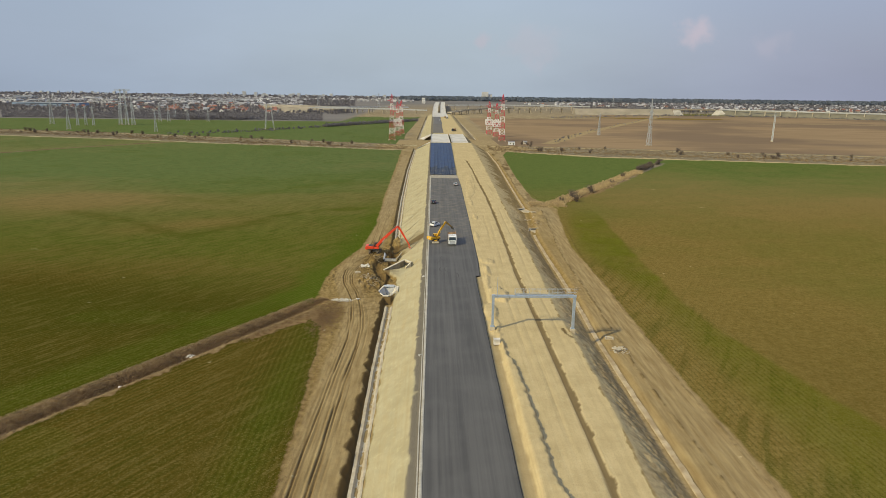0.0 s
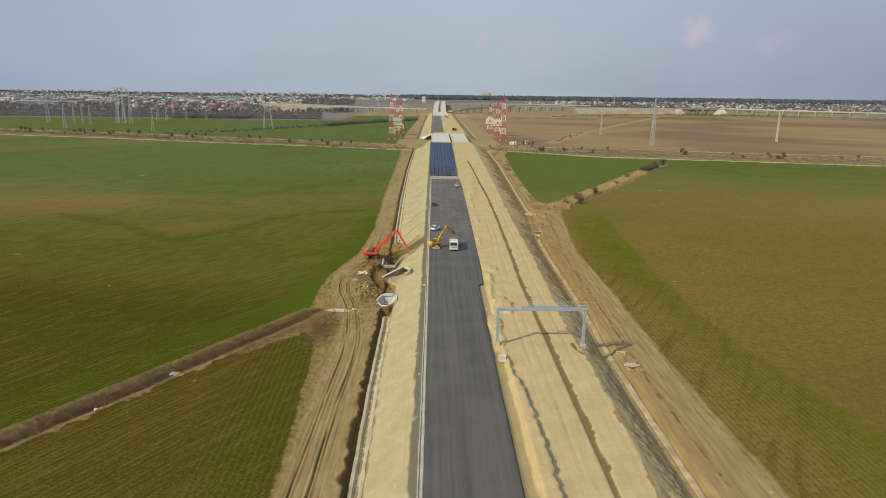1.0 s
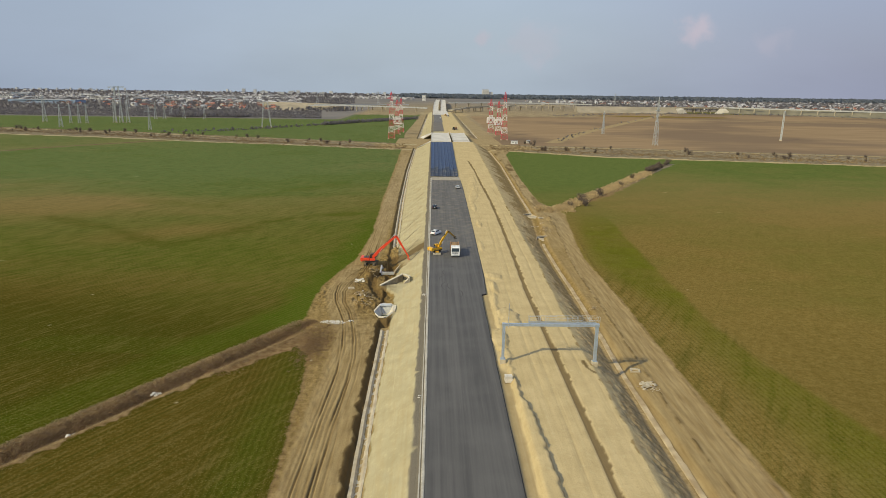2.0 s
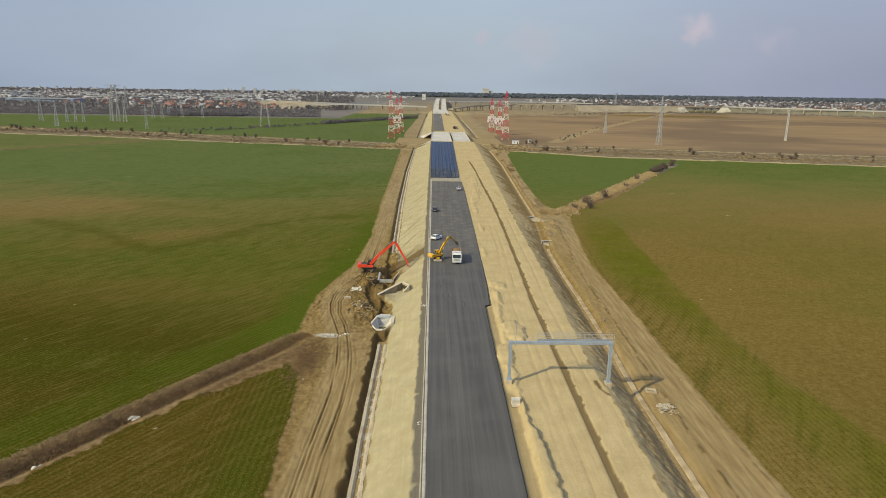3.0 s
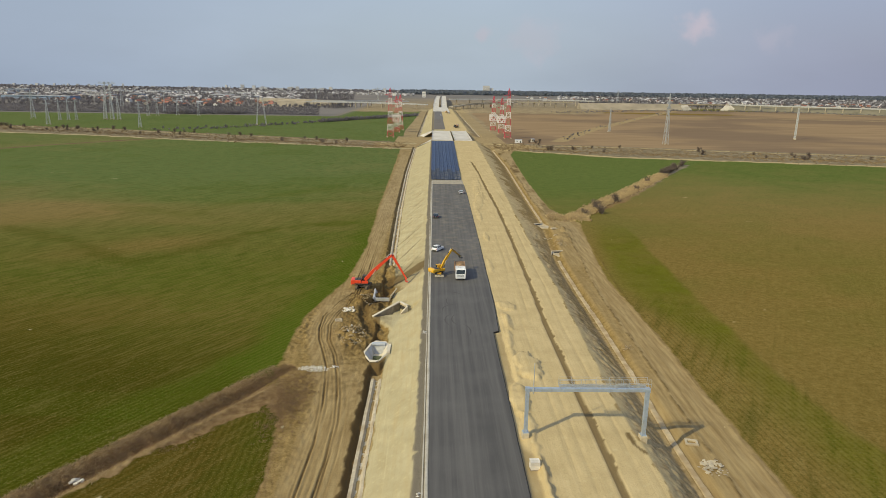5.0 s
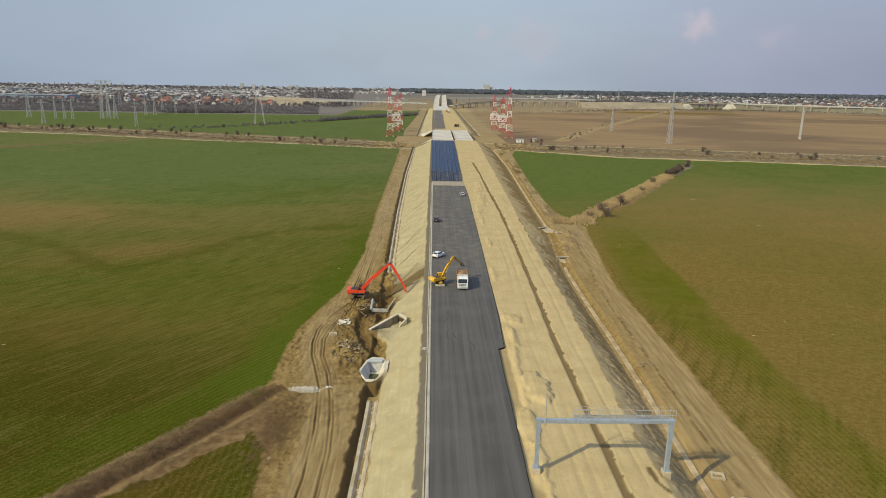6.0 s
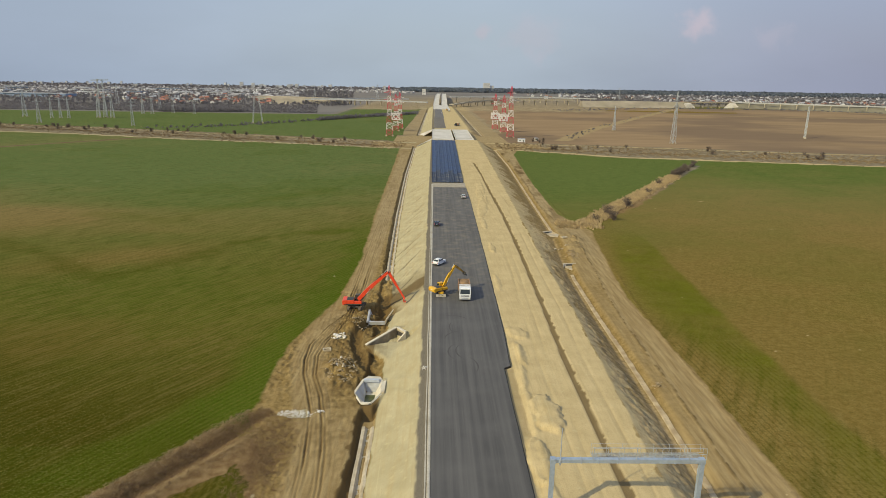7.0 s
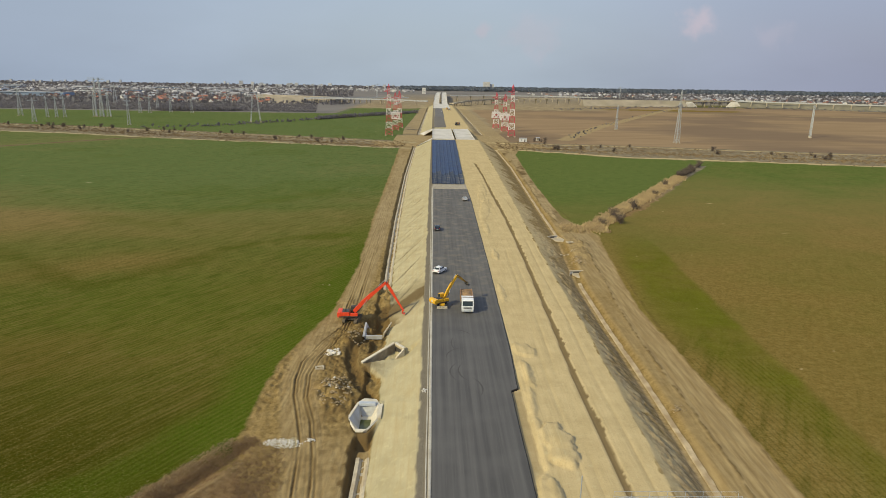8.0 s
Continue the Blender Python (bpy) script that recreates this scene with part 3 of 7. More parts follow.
    damp_shade = np.maximum(damp_shade, 0.42 * smooth(12.0, 12.4, x) * smooth(14.2, 13.8, x + 0.4 * n2) * smooth(161, 159, y) * smooth(0.5, 0.2, np.maximum(hump(x, y, 14.1, 131, 2.2, 7), hump(x, y, 14.1, 123, 2, 5))) * e)
    dr_l = x - track_right(y)
    clods = np.maximum(np.exp(-((dr_l + 2.9 - 0.3 * n1 - 0.25 * n2) / 0.3) ** 2), 0.6 * np.exp(-((dr_l - 3.0 - 0.3 * n1) / 0.3) ** 2)) * smooth(560, 460, y) * np.clip(0.6 + 1.2 * n2 + 1.5 * n3, 0, 1)
    damp_shade = np.maximum(damp_shade, 0.85 * clods * (x > 30))
    far_r = smooth(285, 320, y) * smooth(575, 540, y) * smooth(dr + 1.8, dr + 2.6, x) * inside
    damp_shade = np.maximum(damp_shade, 0.85 * far_r * np.clip(0.3 + 2.0 * fbm(x, y * 0.35, 5, 3, 131), 0, 1))
    far_l = smooth(215, 250, y) * smooth(575, 540, y) * smooth(dl - 1.8, dl - 2.6, x) * inside
    damp_shade = np.maximum(damp_shade, 0.42 * far_l * np.clip(0.1 + 1.6 * fbm(x, y * 0.2, 3.5, 3, 133), 0, 1))
    # short dark curve beside the gantry's right footing
    damp_shade = np.maximum(damp_shade, 0.85 * smooth(0.5, 0.2, lip_r + 0.35 * n2) * (x < 29.4))
    damp_shade = np.maximum(damp_shade, 0.45 * scrub * np.clip(0.6 + 1.5 * n2, 0, 1))
    damp_shade = np.maximum(damp_shade, smooth(1.9, 0.9, wash + 0.5 * n2) * 0.8)
    damp_shade = np.maximum(damp_shade, smooth(0.08, 0.5, pit + 0.25 * n2) * 0.75)
    # trench beside the channel: shadow of its bank painted as a dark band
    damp_shade = np.maximum(damp_shade, (0.3 + 0.55 * smooth(225, 180, y)) * smooth(dl - 1.5, dl - 1.8, x) * smooth(dl - 3.2 + 1.2 * n2, dl - 2.8 + 1.2 * n2, x) * e * (y < 560))
    stain = along(x, y, [(-9.5, 204.5), (-6.0, 206.5), (-2.6, 209.5)])
    damp_shade = np.maximum(damp_shade, 0.45 * smooth(12.0, 4.0, stain + 3 * n1 + 2 * n2) * (x < -2.0) * (x > dl))
    damp_shade = np.maximum(damp_shade, 0.85 * smooth(4.6, 2.2, stain + 0.8 * n2 + 0.5 * n3) * (x < -2.0))
    churned = hump(x, y, -16, 188, 9, 26) + 0.7 * hump(x, y, -15, 150, 7, 22) * (x < dl)
    damp_shade = np.maximum(damp_shade, np.clip(churned, 0, 1) * np.clip(0.36 + 0.7 * n2 + 0.9 * n3, 0, 0.75) * (x < dl + 1) * inside)
    damp_shade = np.maximum(damp_shade, 0.18 * inside * (1 - body) * (x < dl - 1) * smooth(215, 190, y) * np.clip(0.8 + n2 + n3, 0, 1))
    damp_shade = np.maximum(damp_shade, 0.35 * smooth(1.6, 0.7, np.abs(s + 0.3) + 0.9 * n2) * gate * np.clip(0.8 + n2, 0, 1))
    damp_shade = np.maximum(damp_shade, 0.75 * smooth(4.0, 2.0, corner + 2.5 * n1))
    # fields turn paler and cooler with distance: haze put into their colour
    haze_tint = np.clip(0.85 * smooth(200, 460, y + 0.25 * np.abs(x)) * (c < 0) * (x < 15) + 0.4 * smooth(200, 420, y + 0.1 * x) * (c < 0) * (x > 15) + 0.95 * (x < 15) * (c > 0) + 0.1 * (x > 15) * (y > 289) * (c < 0) * (x < 55 + (y - 289) * 0.66), 0, 1)
    # fields mixed towards a darker olive: lower left, the fold, near right
    dark_field = np.clip(0.34 * smooth(6, 0.5, fold + 5 * n1) + 0.9 * (s > 2) * (x < -12) * (c < 0) + 0.9 * hump(x, y, -125, 112, 75, 75) * (s < 0) * (x < 0) + (0.1 + 0.84 * smooth(195, 122, y)) * smooth(330, 210, y) * (s < 0) * (x < fl) * smooth(0, 9, fl - x) + 0.3 * smooth(60, 75, x) * smooth(170, 90, y), 0, 1)
    return h, (sand, earth, trk, weed), (green, fresh, gravel, damp_shade), (ploughed, dark_field, haze_tint)


def strip_x(y):
    return line(y, (60, 23.4), (106, 23.6), (160, 23.5), (195, 24.4), (230, 25.1), (285, 25.7), (330, 25.1), (388, 24.8), (434, 23.5), (440, 23.2))


def spaced(*runs):
    out = []
    for a, b, step in runs:
        out.extend(np.arange(a, b, step))
    return out


def geometric(a, b, n):
    return list(a + (b - a) * (np.geomspace(1, 40, n) - 1) / 39)


def build_ground():
    xs = np.array(sorted([-450 - v for v in geometric(1, 5700, 60)] + spaced((-450, -110, 3.0), (110, 450, 3.0), (-110, -30, 0.8), (-30, -24.6, 0.25), (-24.6, -12.4, 0.15), (-12.4, -0.2, 0.22), (-0.2, 12, 1.4), (12, 52, 0.28), (52, 110, 0.8)) + [450 + v for v in geometric(1, 5700, 60)]))
    ys = np.array([-300, -100, 0, 30, 45] + spaced((52, 240, 0.4), (240, 330, 0.7), (330, 720, 1.6)) + list(720 + np.array(geometric(1, 4600, 150))))
    X, Y = np.meshgrid(xs, ys)
    X, Y = X.ravel(), Y.ravel()
    h, a, b, (p, m, k) = lay(X, Y)
    nx, ny = len(xs), len(ys)
    me = bpy.data.meshes.new("ground")
    me.vertices.add(nx * ny)
    me.vertices.foreach_set("co", np.column_stack((X, Y, h)).astype(np.float32).ravel())
    i = (np.arange(ny - 1)[:, None] * nx + np.arange(nx - 1)[None, :]).ravel()
    quads = np.column_stack((i, i + 1, i + nx + 1, i + nx)).astype(np.int32)
    me.loops.add(quads.size)
    me.loops.foreach_set("vertex_index", quads.ravel())
    me.polygons.add(len(quads))
    me.polygons.foreach_set("loop_start", np.arange(0, quads.size, 4, dtype=np.int32))
    me.polygons.foreach_set("use_smooth", np.ones(len(quads), bool))
    me.update(calc_edges=True)
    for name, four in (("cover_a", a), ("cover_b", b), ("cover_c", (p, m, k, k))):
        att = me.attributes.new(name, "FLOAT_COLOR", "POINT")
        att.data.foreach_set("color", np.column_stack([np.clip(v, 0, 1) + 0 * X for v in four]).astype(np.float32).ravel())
    return me


def ground_material():
    m = bpy.data.materials.new("land")
    n, l = nodes_of(m)
    p = n["Principled BSDF"]
    xyz = n.new("ShaderNodeTexCoord").outputs["Object"]

    def cover(name):
        at = n.new("ShaderNodeAttribute")
        at.attribute_name = name
        sep = n.new("ShaderNodeSeparateColor")
        l.new(at.outputs["Color"], sep.inputs[0])
        return sep.outputs[0], sep.outputs[1], sep.outputs[2], at.outputs["Alpha"]

    sand, earth, trk, weed = cover("cover_a")
    green, fresh, gravel, damp_shade = cover("cover_b")
    ploughed, dark_field, haze_tint = cover("cover_c")[:3]
    fine, mid, wide, coarse = noise_node(n, l, 7.0, 6, xyz), noise_node(n, l, 0.9, 6, xyz), noise_node(n, l, 0.06, 5, xyz), noise_node(n, l, 0.25, 5, xyz)

    def stretched(scale, detail, sx, sy, turn):
        mp = n.new("ShaderNodeMapping")
        mp.vector_type = "TEXTURE"
        mp.inputs["Scale"].default_value = (1 / sx, 1 / sy, 1)
        mp.inputs["Rotation"].default_value = (0, 0, radians(turn))
        l.new(xyz, mp.inputs["Vector"])
        return noise_node(n, l, scale, detail, mp.outputs[0])

    split = n.new("ShaderNodeSeparateXYZ")
    l.new(xyz, split.inputs[0])
    east = span(n, l, split.outputs[0], 10, 11)
    rows_l, rows_r = stretched(1.0, 6, 1.3, 0.15, -31.8), stretched(0.5, 6, 1.2, 0.12, -29)
    rows = math_node(n, l, "ADD", math_node(n, l, "MULTIPLY", rows_r, east), math_node(n, l, "MULTIPLY", rows_l, math_node(n, l, "SUBTRACT", 1.0, east)))
    # drill rows: across the field, and along the headlands beside the site
    def across(ax, ay):
        return math_node(n, l, "ADD", math_node(n, l, "MULTIPLY", split.outputs[0], ax), math_node(n, l, "MULTIPLY", split.outputs[1], ay))

    def blend(f, a, b):
        return math_node(n, l, "ADD", math_node(n, l, "MULTIPLY", b, f), math_node(n, l, "MULTIPLY", a, math_node(n, l, "SUBTRACT", 1.0, f)))

    head_l = math_node(n, l, "MULTIPLY", span(n, l, across(1.0, 0.11), -25, -22), span(n, l, split.outputs[1], 142, 139))
    head_r = math_node(n, l, "MULTIPLY", math_node(n, l, "MULTIPLY", span(n, l, across(1.0, 0.05), 74, 71), east), span(n, l, split.outputs[1], 200, 180))
    main_drill = blend(east, across(0.85, -0.527), across(0.875, -0.485))
    drill = blend(math_node(n, l, "MAXIMUM", head_l, head_r), main_drill, across(1.0, 0.05))
    drill = math_node(n, l, "ADD", math_node(n, l, "MULTIPLY", drill, 6.2), math_node(n, l, "MULTIPLY", coarse, 3.0))
    drill = math_node(n, l, "ADD", math_node(n, l, "SINE", drill), math_node(n, l, "MULTIPLY", math_node(n, l, "SUBTRACT", noise_node(n, l, 1.6, 6, xyz), 0.5), 4.0))
    still = math_node(n, l, "MULTIPLY", east, math_node(n, l, "SUBTRACT", 1.0, head_r))
    drill = math_node(n, l, "MULTIPLY", drill, math_node(n, l, "SUBTRACT", 1.0, math_node(n, l, "MULTIPLY", still, 0.72)))
    fleck = noise_node(n, l, 1.7, 10, xyz)
    tuft = noise_node(n, l, 4.2, 6, xyz)
    rows = math_node(n, l, "ADD", 0.5, math_node(n, l, "MULTIPLY", math_node(n, l, "SUBTRACT", rows, 0.5), math_node(n, l, "SUBTRACT", 1.0, math_node(n, l, "MULTIPLY", still, 0.75))))
    sweep = stretched(0.10, 4, 1.0, 0.14, -80)
    wheel_marks = stretched(1.0, 3, 3.5, 0.035, 0)
    haul = stretched(0.8, 7, 1.8, 0.16, 0)

    def soft(mask, spread=0.5):
        j = math_node(n, l, "ADD", mask, math_node(n, l, "MULTIPLY", math_node(n, l, "SUBTRACT", mid, 0.5), spread))
        return span(n, l, j, 0.3, 0.7)

    soil = mix_node(n, l, span(n, l, mid, 0.3, 0.7), (0.158, 0.110, 0.028), (0.212, 0.152, 0.045))
    crop = mix_node(n, l, span(n, l, coarse, 0.3, 0.7), (0.072, 0.094, 0.012), (0.114, 0.134, 0.022))
    amount = math_node(n, l, "ADD", green, math_node(n, l, "MULTIPLY", math_node(n, l, "SUBTRACT", wide, 0.5), 0.45))
    amount = math_node(n, l, "ADD", amount, math_node(n, l, "MULTIPLY", math_node(n, l, "SUBTRACT", sweep, 0.5), 0.3))
    amount = math_node(n, l, "ADD", amount, math_node(n, l, "MULTIPLY", math_node(n, l, "SUBTRACT", rows, 0.5), 0.5))
    c = mix_node(n, l, span(n, l, amount, 0.1, 0.9), soil, crop)
    # soil and crop tones with the haze mixed in
    c = mix_node(n, l, haze_tint, c, mix_node(n, l, span(n, l, amount, 0.1, 0.9), (0.240, 0.192, 0.098), (0.108, 0.158, 0.060)))
    # darker soil and crop tones where the mask is set
    c = mix_node(n, l, math_node(n, l, "MULTIPLY", dark_field, 0.94), c, mix_node(n, l, span(n, l, amount, 0.1, 0.9), (0.068, 0.049, 0.006), (0.048, 0.046, 0.004)))
    c = mix_node(n, l, span(n, l, fleck, 0.58, 0.74, 0, 0.22), c, (0.20, 0.165, 0.06))
    c = mix_node(n, l, span(n, l, fleck, 0.44, 0.30, 0, 0.2), c, (0.030, 0.034, 0.003))
    c = mix_node(n, l, span(n, l, rows, 0.52, 0.64, 0, 0.34), c, (0.046, 0.052, 0.007))
    c = mix_node(n, l, span(n, l, rows, 0.48, 0.36, 0, 0.2), c, (0.21, 0.165, 0.06))
    c = mix_node(n, l, math_node(n, l, "MULTIPLY", fresh, span(n, l, tuft, 0.35, 0.65, 0.9, 0.55)), c, mix_node(n, l, east, (0.056, 0.096, 0.006), mix_node(n, l, span(n, l, coarse, 0.35, 0.65), (0.074, 0.092, 0.003), (0.098, 0.118, 0.006))))
    c = mix_node(n, l, span(n, l, drill, 0.15, 1.5, 0, 0.42), c, (0.034, 0.038, 0.004))
    c = mix_node(n, l, span(n, l, drill, -0.4, -1.6, 0, 0.28), c, (0.165, 0.122, 0.036))
    c = mix_node(n, l, span(n, l, tuft, 0.52, 0.70, 0, 0.4), c, (0.036, 0.044, 0.006))
    c = mix_node(n, l, span(n, l, tuft, 0.46, 0.32, 0, 0.35), c, (0.23, 0.185, 0.07))
    tilth = mix_node(n, l, span(n, l, sweep, 0.3, 0.7), (0.245, 0.172, 0.102), (0.305, 0.218, 0.132))
    vast = noise_node(n, l, 0.0042, 4, xyz)
    tilth = mix_node(n, l, span(n, l, vast, 0.47, 0.58, 0, 0.75), tilth, (0.170, 0.124, 0.088))
    c = mix_node(n, l, soft(ploughed), c, tilth)
    rank = mix_node(n, l, span(n, l, mid, 0.35, 0.65), (0.165, 0.104, 0.048), (0.265, 0.182, 0.090))
    # weeds go over to a greyer tone between y 330 and 420
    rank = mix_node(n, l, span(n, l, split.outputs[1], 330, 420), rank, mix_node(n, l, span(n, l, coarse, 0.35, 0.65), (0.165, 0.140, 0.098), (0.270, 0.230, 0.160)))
    c = mix_node(n, l, soft(weed, 0.7), c, rank)
    bare = mix_node(n, l, span(n, l, mid, 0.3, 0.7), (0.180, 0.120, 0.044), (0.310, 0.222, 0.094))
    bare = mix_node(n, l, span(n, l, coarse, 0.5, 0.75, 0, 0.35), bare, (0.40, 0.295, 0.135))
    clod = noise_node(n, l, 1.3, 8, xyz)
    bare = mix_node(n, l, span(n, l, clod, 0.54, 0.72, 0, 0.45), bare, (0.095, 0.064, 0.026))
    bare = mix_node(n, l, span(n, l, clod, 0.42, 0.28, 0, 0.25), bare, (0.36, 0.26, 0.125))
    bare = mix_node(n, l, span(n, l, tuft, 0.54, 0.68, 0, 0.4), bare, (0.088, 0.057, 0.021))
    bare = mix_node(n, l, span(n, l, tuft, 0.44, 0.32, 0, 0.25), bare, (0.36, 0.26, 0.12))
    # bare earth greyed with distance, haze painted into the soil colour
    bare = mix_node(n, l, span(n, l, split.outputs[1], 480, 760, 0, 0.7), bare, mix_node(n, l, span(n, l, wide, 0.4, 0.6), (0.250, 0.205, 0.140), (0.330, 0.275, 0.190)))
    c = mix_node(n, l, soft(earth), c, bare)
    packed = mix_node(n, l, span(n, l, haul, 0.3, 0.7), (0.235, 0.165, 0.078), (0.375, 0.285, 0.145))
    # tracks go over to a paler tone between y 215 and 300
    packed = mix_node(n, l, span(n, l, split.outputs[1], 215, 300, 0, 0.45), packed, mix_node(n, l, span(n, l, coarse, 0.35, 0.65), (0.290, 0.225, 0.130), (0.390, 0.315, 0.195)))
    c = mix_node(n, l, span(n, l, trk, 0.1, 0.8, 0, 0.9), c, packed)
    loam = mix_node(n, l, span(n, l, coarse, 0.3, 0.7), (0.365, 0.320, 0.195), (0.455, 0.402, 0.255))
    pale = mix_node(n, l, span(n, l, coarse, 0.3, 0.7), (0.460, 0.358, 0.190), (0.548, 0.433, 0.238))
    pale = mix_node(n, l, east, loam, pale)
    pale = mix_node(n, l, span(n, l, haul, 0.45, 0.75, 0, 0.5), pale, (0.39, 0.305, 0.155))
    pale = mix_node(n, l, span(n, l, wheel_marks, 0.56, 0.70, 0, 0.2), pale, (0.34, 0.265, 0.135))
    pale = mix_node(n, l, span(n, l, wheel_marks, 0.42, 0.30, 0, 0.2), pale, (0.57, 0.50, 0.31))
    pale = mix_node(n, l, span(n, l, fine, 0.52, 0.72, 0, 0.4), pale, (0.30, 0.235, 0.125))
    pale = mix_node(n, l, span(n, l, clod, 0.58, 0.74, 0, 0.3), pale, (0.33, 0.255, 0.13))
    pale = mix_node(n, l, span(n, l, clod, 0.42, 0.3, 0, 0.3), pale, (0.57, 0.50, 0.30))
    c = mix_node(n, l, soft(sand, 0.4), c, pale)
    stones = mix_node(n, l, span(n, l, fine, 0.3, 0.7), (0.115, 0.098, 0.075), (0.235, 0.205, 0.155))
    c = mix_node(n, l, gravel, c, mix_node(n, l, east, stones, mix_node(n, l, span(n, l, clod, 0.35, 0.65), (0.470, 0.350, 0.190), (0.265, 0.192, 0.100))))
    # woodland floor and town ground, paled by distance to carry haze
    hazed_litter = mix_node(n, l, span(n, l, vast, 0.4, 0.6), (0.160, 0.156, 0.156), (0.205, 0.192, 0.186))
    c = mix_node(n, l, math_node(n, l, "MULTIPLY", math_node(n, l, "MAXIMUM", span(n, l, split.outputs[1], 1350, 2700), math_node(n, l, "MULTIPLY", span(n, l, split.outputs[0], -140, -165), span(n, l, split.outputs[1], 1045, 1075))), 0.9), c, hazed_litter)
    # dark brown for wet earth, and for shade painted into ruts, furrows and trench
    c = mix_node(n, l, span(n, l, damp_shade, 0.15, 0.85, 0, 0.85), c, (0.110, 0.071, 0.031))
    l.new(c, p.inputs["Base Color"])
    p.inputs["Roughness"].default_value = 0.95
    p.inputs["Specular IOR Level"].default_value = 0.0
    b = n.new("ShaderNodeBump")
    b.inputs["Strength"].default_value, b.inputs["Distance"].default_value = 0.9, 0.065
    rough = math_node(n, l, "ADD", math_node(n, l, "MULTIPLY", mid, 0.7), math_node(n, l, "ADD", math_node(n, l, "MULTIPLY", tuft, 1.0), math_node(n, l, "MULTIPLY", fine, 0.4)))
    rough = math_node(n, l, "ADD", rough, math_node(n, l, "MULTIPLY", math_node(n, l, "MULTIPLY", rows, 0.5), math_node(n, l, "SUBTRACT", 1.0, math_node(n, l, "MAXIMUM", earth, sand))))
    calm = math_node(n, l, "SUBTRACT", 1.0, math_node(n, l, "MULTIPLY", sand, 0.5))
    rough = math_node(n, l, "MULTIPLY", rough, calm)
    l.new(rough, b.inputs["Height"])
    l.new(b.outputs[0], p.inputs["Normal"])
    return m


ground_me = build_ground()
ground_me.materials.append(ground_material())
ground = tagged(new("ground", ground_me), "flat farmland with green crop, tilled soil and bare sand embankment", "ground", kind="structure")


def sweep_mesh(name, ys, profile, centre, height, material, closed=True):
    """A strip of constant section that follows the motorway."""
    verts, faces, k = [], [], len(profile)
    for y in ys:
        cx, cz = float(centre(y)), float(height(y))
        verts.extend((cx + dx, y, cz + dz) for dx, dz in profile)
    for j in range(len(ys) - 1):
        for i in range(k if closed else k - 1):
            a, b = j * k + i, j * k + (i + 1) % k
            faces.append((a, b, b + k, a + k))
    if closed:
        faces.append(tuple(reversed(range(k))))
        faces.append(tuple(range((len(ys) - 1) * k, len(ys) * k)))
    me = bpy.data.meshes.new(name)
    me.from_pydata(verts, [], faces)
    bm = bmesh.new()
    bm.from_mesh(me)
    bmesh.ops.recalc_face_normals(bm, faces=bm.faces)
    bm.to_mesh(me)
    bm.free()
    me.materials.append(material)
    return me


def asphalt_material(name, a, b, streak):
    m = bpy.data.materials.new(name)
    n, l = nodes_of(m)
    p = n["Principled BSDF"]
    xyz = n.new("ShaderNodeTexCoord").outputs["Object"]

    def pulled(scale, sx, sy):
        mp = n.new("ShaderNodeMapping")
        mp.inputs["Scale"].default_value = (sx, sy, 1)
        l.new(xyz, mp.inputs["Vector"])
        return noise_node(n, l, scale, 5, mp.outputs[0])

    lanes, marks = pulled(1.0, 1.3, 0.02), pulled(1.0, 4.0, 0.12)
    fine, blot = noise_node(n, l, 12.0, 4, xyz), noise_node(n, l, 0.12, 5, xyz)
    c = mix_node(n, l, span(n, l, lanes, 0.36, 0.64), a, b)
    c = mix_node(n, l, span(n, l, marks, 0.55, 0.8, 0, 0.35), c, streak)
    c = mix_node(n, l, span(n, l, blot, 0.45, 0.75, 0, 0.45), c, tuple(v * 1.35 for v in b))
    c = mix_node(n, l, span(n, l, fine, 0.3, 0.75, 0, 0.3), c, tuple(v * 0.6 for v in a))
    dust_y = n.new("ShaderNodeSeparateXYZ")
    l.new(xyz, dust_y.inputs[0])
    # site dust from y 185 on, strengthened to stand for haze too
    dusty = math_node(n, l, "MULTIPLY", span(n, l, dust_y.outputs[1], 185, 225), span(n, l, noise_node(n, l, 0.35, 6, xyz), 0.48, 0.72, 0.06, 0.46))
    c = mix_node(n, l, dusty, c, (0.26, 0.22, 0.15))
    l.new(c, p.inputs["Base Color"])
    p.inputs["Roughness"].default_value = 0.82
    bp = n.new("ShaderNodeBump")
    bp.inputs["Strength"].default_value, bp.inputs["Distance"].default_value = 0.4, 0.01
    l.new(fine, bp.inputs["Height"])
    l.new(bp.outputs[0], p.inputs["Normal"])
    return m


asphalt = asphalt_material("fresh asphalt", (0.072, 0.069, 0.067), (0.112, 0.107, 0.102), (0.165, 0.155, 0.142))


